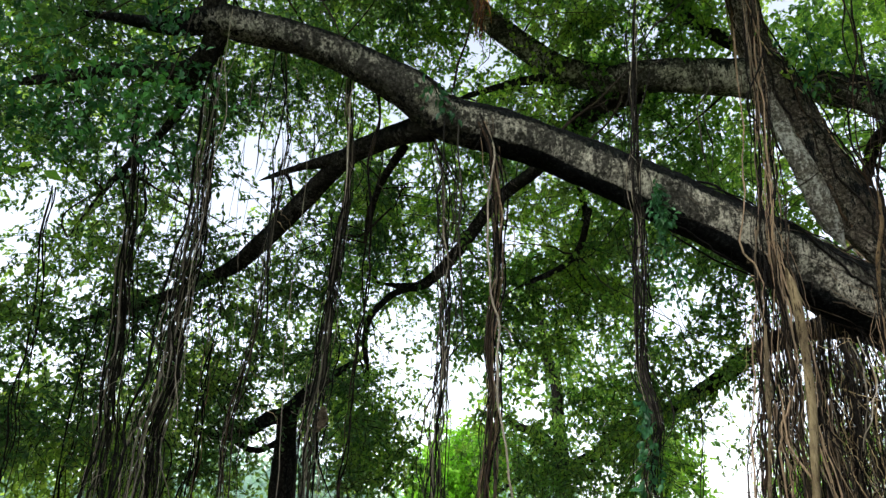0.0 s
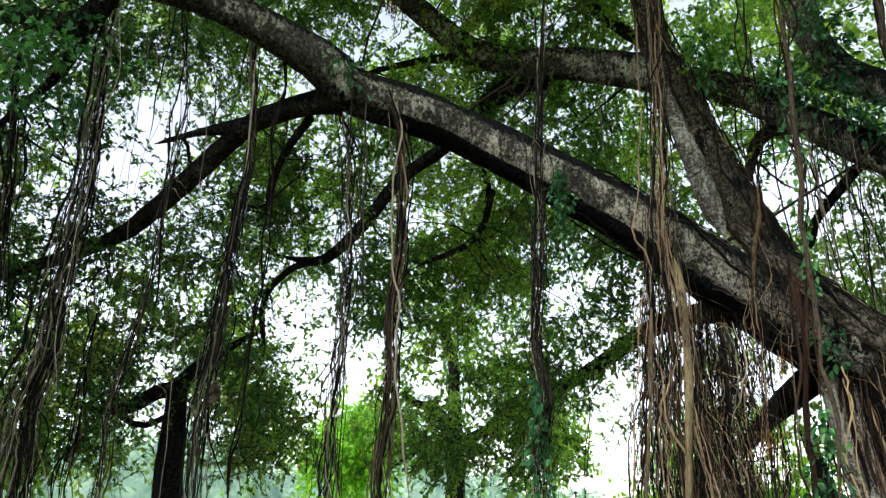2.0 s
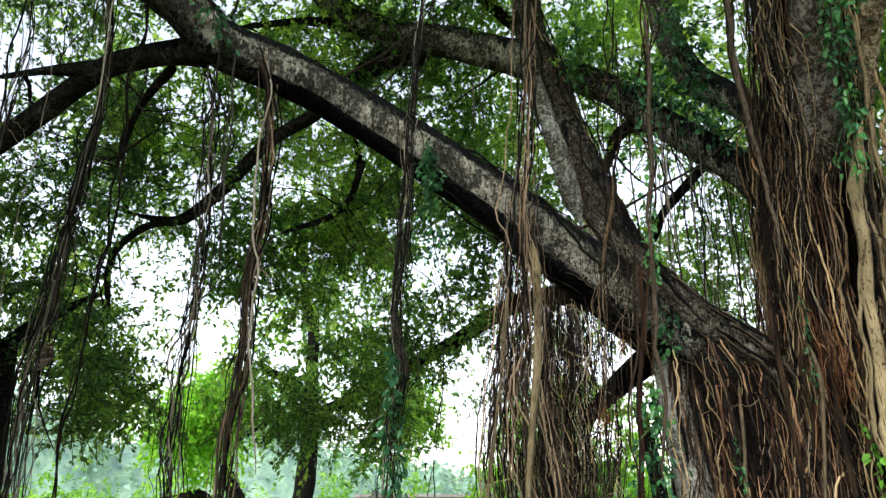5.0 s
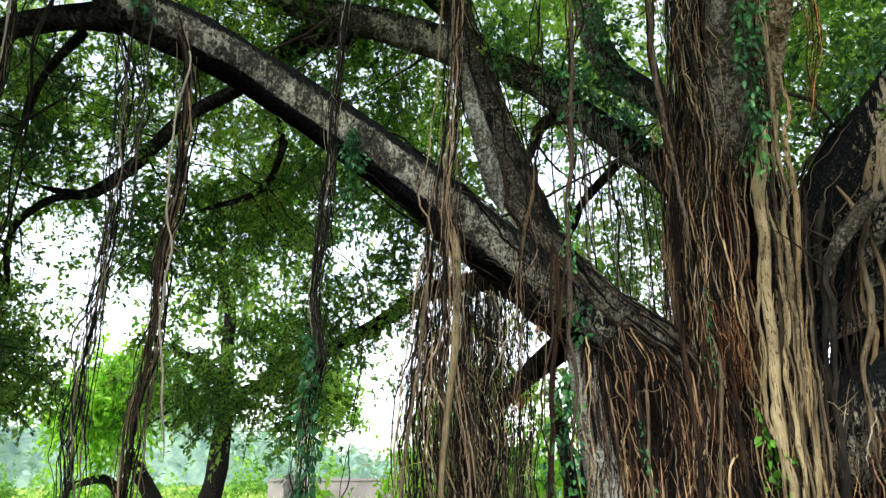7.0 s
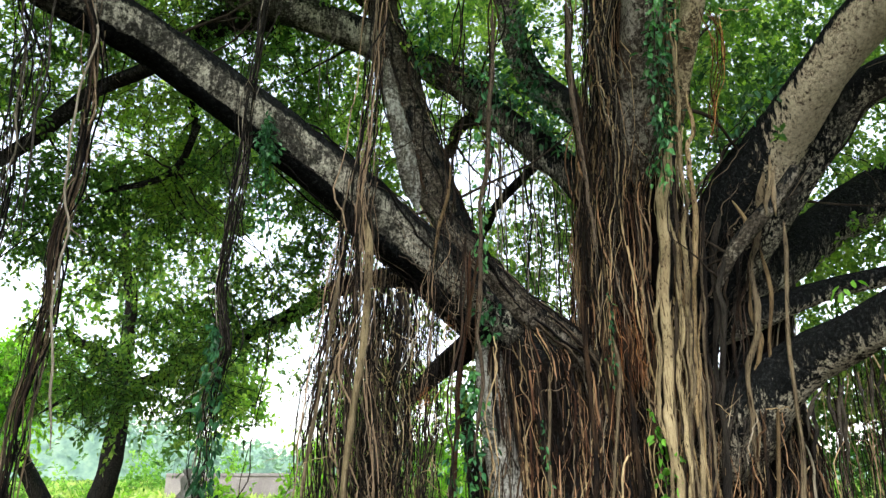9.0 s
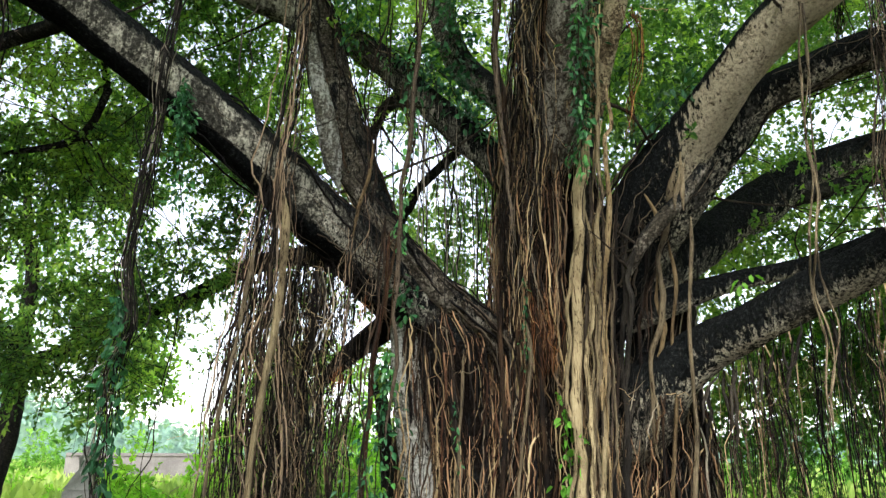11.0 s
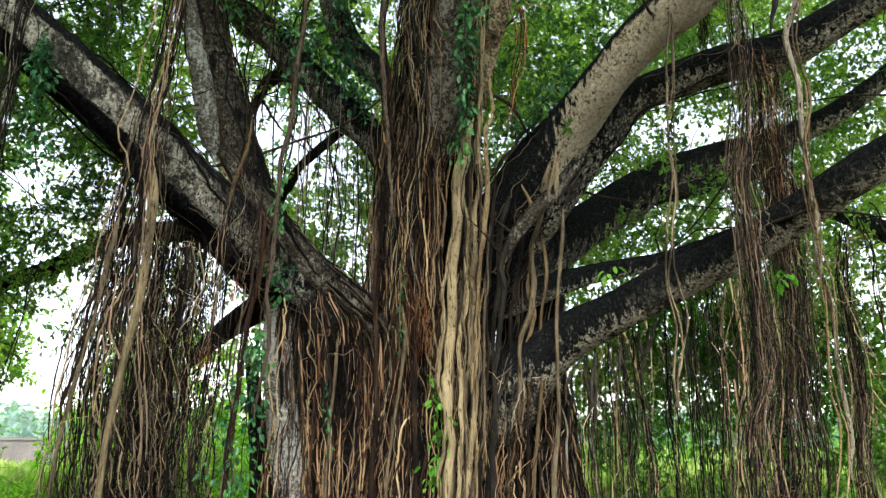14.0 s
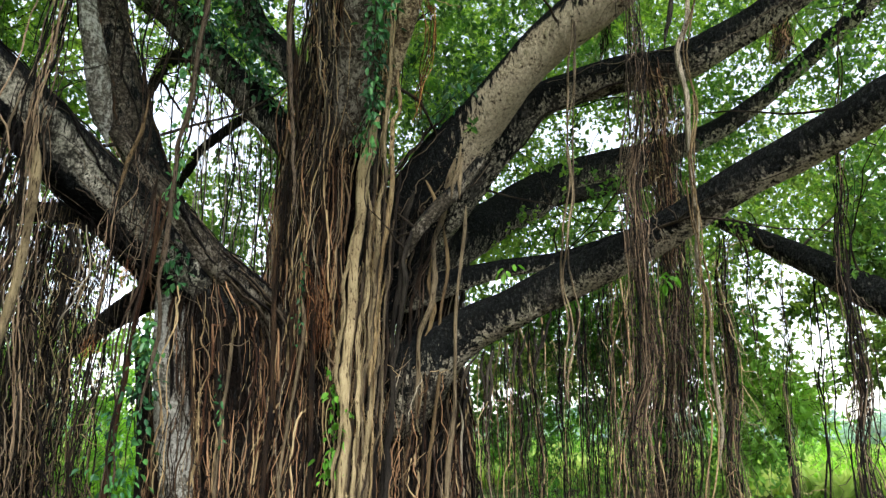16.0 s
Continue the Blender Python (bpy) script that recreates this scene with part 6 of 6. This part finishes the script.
climbing_vine([(1.79, 5.06, 5.56, 0.108), (1.86, 5.15, 5.18, 0.118), (1.86, 5.25, 4.85, 0.108), (1.85, 5.34, 4.52, 0.088), (1.92, 5.42, 4.19, 0.074), (1.91, 5.51, 3.85, 0.049)], 200, 0.085, LEAF_IVY, "dense dark vine hanging down the middle of the upper trunk")
climbing_vine([(0.43, 6.51, 3.08, 0.107), (0.49, 6.54, 2.93, 0.134), (0.52, 6.56, 2.8, 0.08)], 40, 0.09, LEAF_IVY, "green vine leaves in the crotch of the limb")
climbing_vine([(1.59, 6.39, 3.11, 0.027), (1.6, 6.42, 2.73, 0.043), (1.6, 6.48, 2.32, 0.037)], 40, 0.06, LEAF_IVY, "small vine running down between roots")
climbing_vine([(0.95, 6.93, 6.58, 0.206), (1.04, 7.18, 6.01, 0.272), (1.15, 7.24, 5.47, 0.265)], 380, 0.09, LEAF_IVY, "ivy covering the dark limb by the trunk")
climbing_vine([(-0.16, 6.69, 6.36, 0.197), (-0.08, 6.9, 6.05, 0.229), (-0.22, 6.98, 5.91, 0.131)], 120, 0.09, LEAF_IVY, "ivy hanging at the high limb junction")
climbing_vine([(0.3, 7.3, 6.05, 0.2), (0.75, 7.05, 5.65, 0.25), (1.0, 7.0, 5.35, 0.262), (1.35, 6.95, 4.85, 0.16)], 420, 0.09, LEAF_IVY, "ivy spreading along the dark limb")
climbing_vine([(-2.72, 3.84, 5.01, 0.093), (-2.68, 3.96, 4.89, 0.102), (-2.62, 4.08, 4.8, 0.083)], 60, 0.07, LEAF_IVY, "small green plants rooted on the limb fork")
climbing_vine([(3.88, 6.46, 3.25, 0.062), (3.78, 6.54, 3.19, 0.043)], 6, 0.12, LEAF_FRESH, "two fresh green leaves on the dark limb")
climbing_vine([(4.25, 4.56, 2.8, 0.076), (4.32, 4.5, 2.8, 0.06)], 16, 0.1, LEAF_FRESH, "green leaves among the hanging roots")
climbing_vine([(3.09, 5.74, 4.93, 0.175), (2.84, 5.88, 4.68, 0.201), (2.71, 6.01, 4.55, 0.115)], 60, 0.1, LEAF_IVY, "leafy vine on the black mossy limb")
climbing_vine([(0.97, 6.62, 2, 0.032), (1, 6.62, 1.4, 0.037)], 24, 0.06, LEAF_IVY, "thin vine among the dark trunk roots")

# ---- trees and bushes round about ----


def small_tree(trunks, crowns, leaf, per, label, material, seed):
    """A tree further off: trunk and limbs from rows, and a crown of leafy twigs in uneven clumps (x, y, z, radius, height, twigs)."""
    base = trunks[0][0]
    tree = thing("tree", (base[0], base[1], 0), label, "tree")
    for k, rows in enumerate(trunks):
        chunk = lumpy_tube(rows, 14, 0.12, 0.15, seed + k)
        part("trunk" if k == 0 else "limb", mesh_from("limb", [chunk], FAR_BARK), tree)
    gen = np.random.default_rng(seed)
    points = []
    for x, y, z, r, h, n in crowns:
        m = max(3, n // 9)
        w = gen.normal(0, 1, (m, 3))
        w *= (gen.uniform(0.2, 1, (m, 1)) ** 0.4) / np.linalg.norm(w, axis=1, keepdims=True)
        bunch = np.repeat(w * (r, r, h) + (x, y, z), 8, axis=0)
        points.append(bunch + gen.normal(0, 1, bunch.shape) * np.array((0.2, 0.2, 0.1)) * min(r, 1.6))
    if points:
        crown_part("leafy crown", np.vstack(points), leaf * 4.5, leaf, per, material, tree, True, True)
    return tree


small_tree([
    [(-7.48, 16.28, 0.09, 0.269), (-7.46, 16.34, 0.78, 0.259), (-7.36, 16.41, 1.38, 0.243), (-7.3, 16.42, 2.24, 0.228), (-7.26, 16.37, 3.26, 0.186), (-7.22, 16.2, 4.56, 0.156), (-7.19, 16.05, 5.34, 0.14), (-7.32, 15.79, 6.11, 0.109), (-7.43, 15.63, 7.48, 0.073)],
    [(-7.23, 16.37, 3.39, 0.158), (-7.55, 15.92, 3.99, 0.128), (-7.95, 15.47, 4.18, 0.098), (-8.07, 15.14, 4.38, 0.063)]],
    [(-8, 17.5, 5.4, 1.6, 1.6, 170), (-6, 16.3, 6.2, 1.6, 1.8, 190), (-5.2, 16, 4, 1.05, 1.4, 110), (-7.7, 15.5, 3.9, 1.1, 1.3, 60), (-6.5, 16.1, 3.2, 1.8, 0.9, 40), (-6.7, 15.6, 7.5, 1.73, 1.29, 150), (-4.6, 15.2, 2.6, 0.8, 0.9, 50), (-8.9, 15.6, 4.2, 0.9, 1.0, 50)], 0.17, 11, "tall tree with a dark leaning trunk in the field", LEAF, 61)
small_tree([
    [(-6.35, 6.35, 1.05, 0.173), (-6.38, 6.34, 1.55, 0.165), (-6.38, 6.31, 2.31, 0.151), (-6.35, 6.27, 2.79, 0.129), (-6.33, 6.23, 3.04, 0.122)],
    [(-6.34, 6.23, 3.01, 0.101), (-6.31, 6.48, 3.28, 0.088), (-6.28, 6.85, 3.56, 0.061), (-6.17, 7.27, 3.86, 0.035)],
    [(-6.35, 6.22, 3.01, 0.093), (-6.5, 6.08, 2.95, 0.086), (-6.75, 5.98, 2.79, 0.073), (-7.11, 5.87, 2.76, 0.052), (-7.55, 5.8, 2.85, 0.031)],
    [(-6.38, 6.25, 2.73, 0.036), (-6.57, 6.07, 2.58, 0.036), (-6.79, 5.97, 2.64, 0.033), (-6.97, 5.89, 2.77, 0.026)]],
    [(-8.1, 8.5, 4.3, 0.86, 0.48, 160), (-9.5, 7.1, 3.8, 1.25, 0.77, 200), (-10, 5.6, 3.1, 1.29, 0.64, 260), (-10.6, 5.6, 2.6, 1.34, 0.58, 260), (-9.9, 7.6, 2.5, 1.1, 0.5, 150), (-8.3, 9.7, 3.8, 0.93, 0.73, 180), (-8.2, 10, 3, 0.73, 0.52, 110)], 0.12, 11, "dark-trunked tree with spreading side limbs", LEAF_FAR, 71)
small_tree([
    [(-9.02, 17.75, -0.05, 0.224), (-9.41, 17.61, 0.85, 0.208), (-9.83, 17.39, 1.64, 0.176), (-9.96, 17.31, 2.16, 0.128)],
    [(-9.98, 17.29, 0.74, 0.112), (-10.37, 17.07, 1.39, 0.112), (-10.77, 16.83, 1.39, 0.096), (-11.13, 16.59, 1.25, 0.08)]],
    [(-10.5, 16.9, 3.5, 1.2, 1.12, 330), (-10.9, 16.6, 3.1, 0.96, 0.96, 260), (-10.1, 17.1, 4, 0.72, 0.64, 150), (-10.3, 17.1, 2.4, 0.8, 0.64, 100)], 0.17, 11, "small crooked tree with bright green shoots", LEAF_LIGHT, 81)
small_tree([
    [(9.92, 8.3, -0.38, 0.06), (10.03, 8.36, 0.69, 0.05), (9.98, 8.42, 1.5, 0.036), (9.9, 8.5, 2.2, 0.014)]],
    [(9.8, 8.6, 2.5, 0.62, 0.42, 80), (10, 8.4, 2.1, 0.62, 0.52, 90), (9.7, 8.8, 1.6, 0.62, 0.52, 90), (9.5, 8.9, 0.9, 0.52, 0.42, 70), (10.2, 8.2, 2.2, 0.31, 0.31, 40)], 0.15, 12, "young broad-leaved tree with big green leaves", LEAF_BUSH, 91)
small_tree([
    [(9.78, 11.18, -0.91, 0.24), (9.96, 11.24, 0.48, 0.216), (9.99, 11.25, 2.19, 0.18)]],
    [(9.8, 11.4, 2.2, 1.68, 1.44, 420), (8.5, 12.4, 1.5, 1.8, 1.32, 420), (9, 11.9, 3.1, 1.56, 0.96, 300), (7.5, 13, 2.2, 1.08, 1.32, 240), (8, 12.6, 3.5, 1.56, 0.84, 330), (10.2, 10.9, 3.7, 1.32, 0.84, 280), (9.2, 11.6, 4.1, 1.32, 0.72, 260), (10.7, 10.5, 3, 0.84, 1.08, 200)], 0.13, 11, "dense green tree behind the root curtain", LEAF_TREE, 101)
small_tree([
    [(11.65, 7.68, -0.39, 0.224), (11.86, 7.61, 1.21, 0.201), (11.86, 7.53, 2.64, 0.168)]],
    [(11.7, 7.8, 2.8, 0.56, 0.67, 80), (11.5, 7.4, 4.9, 0.89, 1.01, 200), (11.1, 8.4, 3.7, 0.56, 0.34, 40)], 0.16, 11, "leafy tree at the far side of the field", LEAF_FAR, 111)
small_tree([
    [(0.87, 15.79, -0.84, 0.192), (0.72, 15.97, 1.39, 0.166), (0.46, 15.9, 3.19, 0.128)]],
    [(0.6, 19, 1.9, 1.06, 1.21, 150), (-0.8, 19, 0.9, 1.21, 0.76, 140), (-2.1, 18.8, 0.9, 1.37, 0.76, 140), (-3.4, 18.6, 1.2, 0.76, 0.76, 60), (-2, 18.8, 3.1, 0.91, 1.37, 150), (-0.9, 19, 2, 0.91, 1.06, 120), (-0.5, 18.9, 3.6, 0.76, 0.91, 60), (-2.8, 18.8, 1.6, 0.91, 0.76, 90), (-2.3, 18.8, 2.6, 0.76, 0.91, 110), (-1.2, 18.9, 3.6, 0.76, 0.91, 90), (-5.1, 18.1, 4, 0.55, 0.61, 80), (-5.2, 18.2, 3.1, 0.7, 0.61, 90)], 0.15, 11, "light green tree seen between the hanging roots", LEAF_LIGHT, 121)


def bush(x, y, r, h, n, leaf, material, label, seed):
    gen = np.random.default_rng(seed)
    w = gen.normal(0, 1, (n, 3))
    w[:, 2] = np.abs(w[:, 2])
    w *= (gen.uniform(0.3, 1, (n, 1)) ** 0.4) / np.linalg.norm(w, axis=1, keepdims=True)
    p = w * (r, r, h) * (1 + 0.35 * np.sin(w[:, :1] * 5 + seed)) + (x, y, 0)
    shrub = thing("bush", (x, y, 0), label, "bush", "bushes in the field")
    crown_part("leafy shoots", p, leaf * 4, leaf, 10, material, shrub, True, True)


def meadow():
    """Tall grass tufts in the field beyond the crown."""
    gen = np.random.default_rng(5)
    n = 26000
    a, d = np.radians(gen.uniform(-75, 75, n)), 19 + 45 * gen.random(n) ** 1.4
    base = np.stack([-np.sin(a) * d, np.cos(a) * d, 0 * d], -1)
    cloud = leaf_cloud(base, gen.normal(0, 0.28, (n, 3)) + (0, 0, 1), gen.uniform(0.3, 0.8, n), True)
    tagged(new("grass", mesh_from("grass", [cloud], LEAF_GRASS, False)), "tall rough yellow-green grass in the field", "grass", kind="stuff")


meadow()
for k in range(34):
    a = radians(-72 + 144 * (k + 0.5) / 34 + 2.0 * math.sin(k * 5.1))
    d = 24 + 16 * (0.5 + 0.5 * math.sin(k * 2.3))
    if 6 < math.degrees(a) < 23:  # the wall stands free of bushes
        d = 34 + 0.15 * d
    bush(-math.sin(a) * d, math.cos(a) * d, 1.6 + 0.9 * math.sin(k * 1.7), 1.5 + 0.7 * math.cos(k * 3.1), 130, 0.23, LEAF_BUSH, "bright green leafy bush standing in the field", 300 + k)


def far_woods():
    """The wooded hillside far across the field: a slope under rounded tree tops, haze painted into its colour."""
    gen = np.random.default_rng(9)

    def top(turn, d):
        rise = np.clip((turn - 15) / 12, 0, 1)
        low = 3.0 + 1.2 * np.sin(turn * 0.5) + 0.8 * np.sin(turn * 1.9)
        return low + rise * (7 + 3 * np.sin(turn * 0.3) + 1.2 * np.sin(turn * 1.3) + (d - 90) * 0.08)

    turn, d = np.meshgrid(np.linspace(-86, 86, 240), np.linspace(92, 150, 14), indexing="ij")
    a = np.radians(turn)
    z = np.where(d < 95, -1.0, top(turn, d) * 0.8 + gen.normal(0, 0.3, d.shape))
    k, j = np.meshgrid(np.arange(239), np.arange(13), indexing="ij")
    f = np.stack([k * 14 + j, k * 14 + j + 1, (k + 1) * 14 + j + 1, (k + 1) * 14 + j], -1).reshape(-1, 4)
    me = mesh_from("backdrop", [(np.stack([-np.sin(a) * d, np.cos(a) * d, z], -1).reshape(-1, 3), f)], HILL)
    tagged(new("backdrop", me), "wooded hillside far across the field, haze painted into its colour", "woods", kind="structure")
    n = 42000
    turn, d = gen.uniform(-85, 85, n), gen.uniform(90, 140, n)
    a = np.radians(turn)
    z = top(turn, d) * gen.random(n) ** 0.5
    p = np.stack([-np.sin(a) * d, np.cos(a) * d, z], -1) + np.sin(np.stack([turn * 9, turn * 7, d], -1)) * 0.8
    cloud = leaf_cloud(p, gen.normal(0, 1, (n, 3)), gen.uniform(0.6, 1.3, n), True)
    tagged(new("far_woods", mesh_from("far_woods", [cloud], HILL, False)), "tree tops on the far hillside, haze painted into their green", "woods", kind="stuff")


far_woods()


def stone_ornament(x, y):
    """A weathered garden figure: a flared skirt-like cone, a narrow body and a small round top, on a square plinth."""
    profile = [(0.185, 0.0), (0.17, 0.02), (0.14, 0.07), (0.105, 0.135), (0.07, 0.185), (0.055, 0.21), (0.06, 0.26), (0.072, 0.32), (0.062, 0.345), (0.03, 0.36), (0.04, 0.385), (0.052, 0.41), (0.042, 0.44), (0.0, 0.455)]
    rings, sides = len(profile), 32
    turn = np.linspace(0, 2 * np.pi, sides, endpoint=False)
    verts = np.array([(x + r * (1 + 0.05 * math.sin(14 * a) * (z < 0.2)) * math.cos(a), y + r * (1 + 0.05 * math.sin(14 * a) * (z < 0.2)) * math.sin(a), 1.12 + z) for r, z in profile for a in turn])
    k, j = np.meshgrid(np.arange(rings - 1), np.arange(sides), indexing="ij")
    faces = np.stack([k * sides + j, k * sides + (j + 1) % sides, (k + 1) * sides + (j + 1) % sides, (k + 1) * sides + j], -1).reshape(-1, 4)
    tagged(new("statue", mesh_from("statue", [(verts, faces)], STONE)), "small weathered pale grey stone garden figure", "statue")
    bm = bmesh.new()
    bmesh.ops.create_cube(bm, size=1.0)
    for v in bm.verts:
        v.co = Vector((x + v.co.x * 0.3, y + v.co.y * 0.3, -0.05 + (v.co.z + 0.5) * (1.12 + 0.046)))
    bmesh.ops.bevel(bm, geom=bm.edges[:], offset=0.015, segments=2, affect="EDGES")
    me = bpy.data.meshes.new("plinth")
    bm.to_mesh(me)
    bm.free()
    me.materials.append(STONE)
    tagged(new("plinth", me), "square weathered grey stone plinth on the ground", "plinth")


stone_ornament(-2.87, 8.48)


def low_wall(x0, y0, x1, y1, height, thick):
    way = Vector((x1 - x0, y1 - y0, 0))
    wall = thing("garden_wall", ((x0 + x1) / 2, (y0 + y1) / 2, 0), "low weathered grey wall across the field", "wall")
    for name, z0, z1, t in (("body", -0.1, height - 0.12, thick), ("coping", height - 0.12, height, thick * 1.3)):
        bm = bmesh.new()
        bmesh.ops.create_cube(bm, size=1.0)
        for v in bm.verts:
            v.co = Vector((v.co.x * way.length, v.co.y * t, z0 + (v.co.z + 0.5) * (z1 - z0)))
        bmesh.ops.bevel(bm, geom=bm.edges[:], offset=0.02, segments=2, affect="EDGES")
        bm.transform(Matrix.Translation(((x0 + x1) / 2, (y0 + y1) / 2, 0)) @ Matrix.Rotation(math.atan2(way.y, way.x), 4, "Z"))
        me = bpy.data.meshes.new(name)
        bm.to_mesh(me)
        bm.free()
        me.materials.append(WALL)
        part(name, me, wall)


low_wall(-10.55, 28.52, -4.59, 29.23, 1.3, 0.3)


def wires():
    for k in range(3):
        p = np.stack([np.linspace(-75, 30, 40), np.full(40, 70.0 + k), 5.2 + 0.45 * k + 0.0006 * np.linspace(-60, 40, 40) ** 2], -1)
        ob = new("overhead_wire", mesh_from("overhead_wire", [tube(p, np.full(40, 0.03), 5)], WIRE))
        tagged(ob, "thin grey overhead wire across the distant field", "wire", "overhead wires")


wires()
bush(-3.91, 14.42, 1.0, 0.9, 150, 0.17, LEAF_LIGHT, "low light green bush in the bright field", 285)
bush(-5.17, 17.16, 1.1, 0.8, 150, 0.17, LEAF_LIGHT, "low light green bush in the bright field", 240)
bush(16.84, 12.61, 1.5, 1.1, 150, 0.17, LEAF_LIGHT, "low light green bush in the bright field", 1660)
bush(0.63, 16.90, 1.0, 1.0, 150, 0.17, LEAF_LIGHT, "low light green bush in the bright field", 395)
bush(-8.69, 20.19, 1.4, 1.0, 150, 0.17, LEAF_LIGHT, "low light green bush in the bright field", 380)
bush(-12.67, 20.35, 1.6, 1.2, 150, 0.17, LEAF_LIGHT, "low light green bush in the bright field", 140)


def dried_leaf(x, y, z, tall, wide):
    """A dead curled leaf caught on the hanging roots: a thin cupped blade with a few folds."""
    rings, sides = 16, 14
    u, a = np.meshgrid(np.linspace(0, 1, rings), np.linspace(0, 2 * np.pi, sides, endpoint=False), indexing="ij")
    half = wide * 0.5 * np.sin(np.pi * (0.06 + 0.88 * u)) ** 0.7
    across = half * np.cos(a)
    cup = -0.35 * across ** 2 / wide * 4 + 0.014 * np.sin(across / wide * 22 + u * 9) + 0.010 * np.sin(u * 31 + a) + 0.05 * np.sin(u * 4)
    verts = np.stack([x + across + 0.35 * tall * (u - 0.5), y + cup + 0.005 * np.sin(a), z + tall * (u - 0.5) + 0.25 * across], -1).reshape(-1, 3)
    k, j = np.meshgrid(np.arange(rings - 1), np.arange(sides), indexing="ij")
    faces = np.stack([k * sides + j, k * sides + (j + 1) % sides, (k + 1) * sides + (j + 1) % sides, (k + 1) * sides + j], -1).reshape(-1, 4)
    tagged(new("dried_leaf", mesh_from("dried_leaf", [(verts, faces)], DEAD_LEAF)), "dead brown curled leaf caught on hanging roots", "leaf")


dried_leaf(-4.05, 4.37, 2.52, 0.19, 0.10)
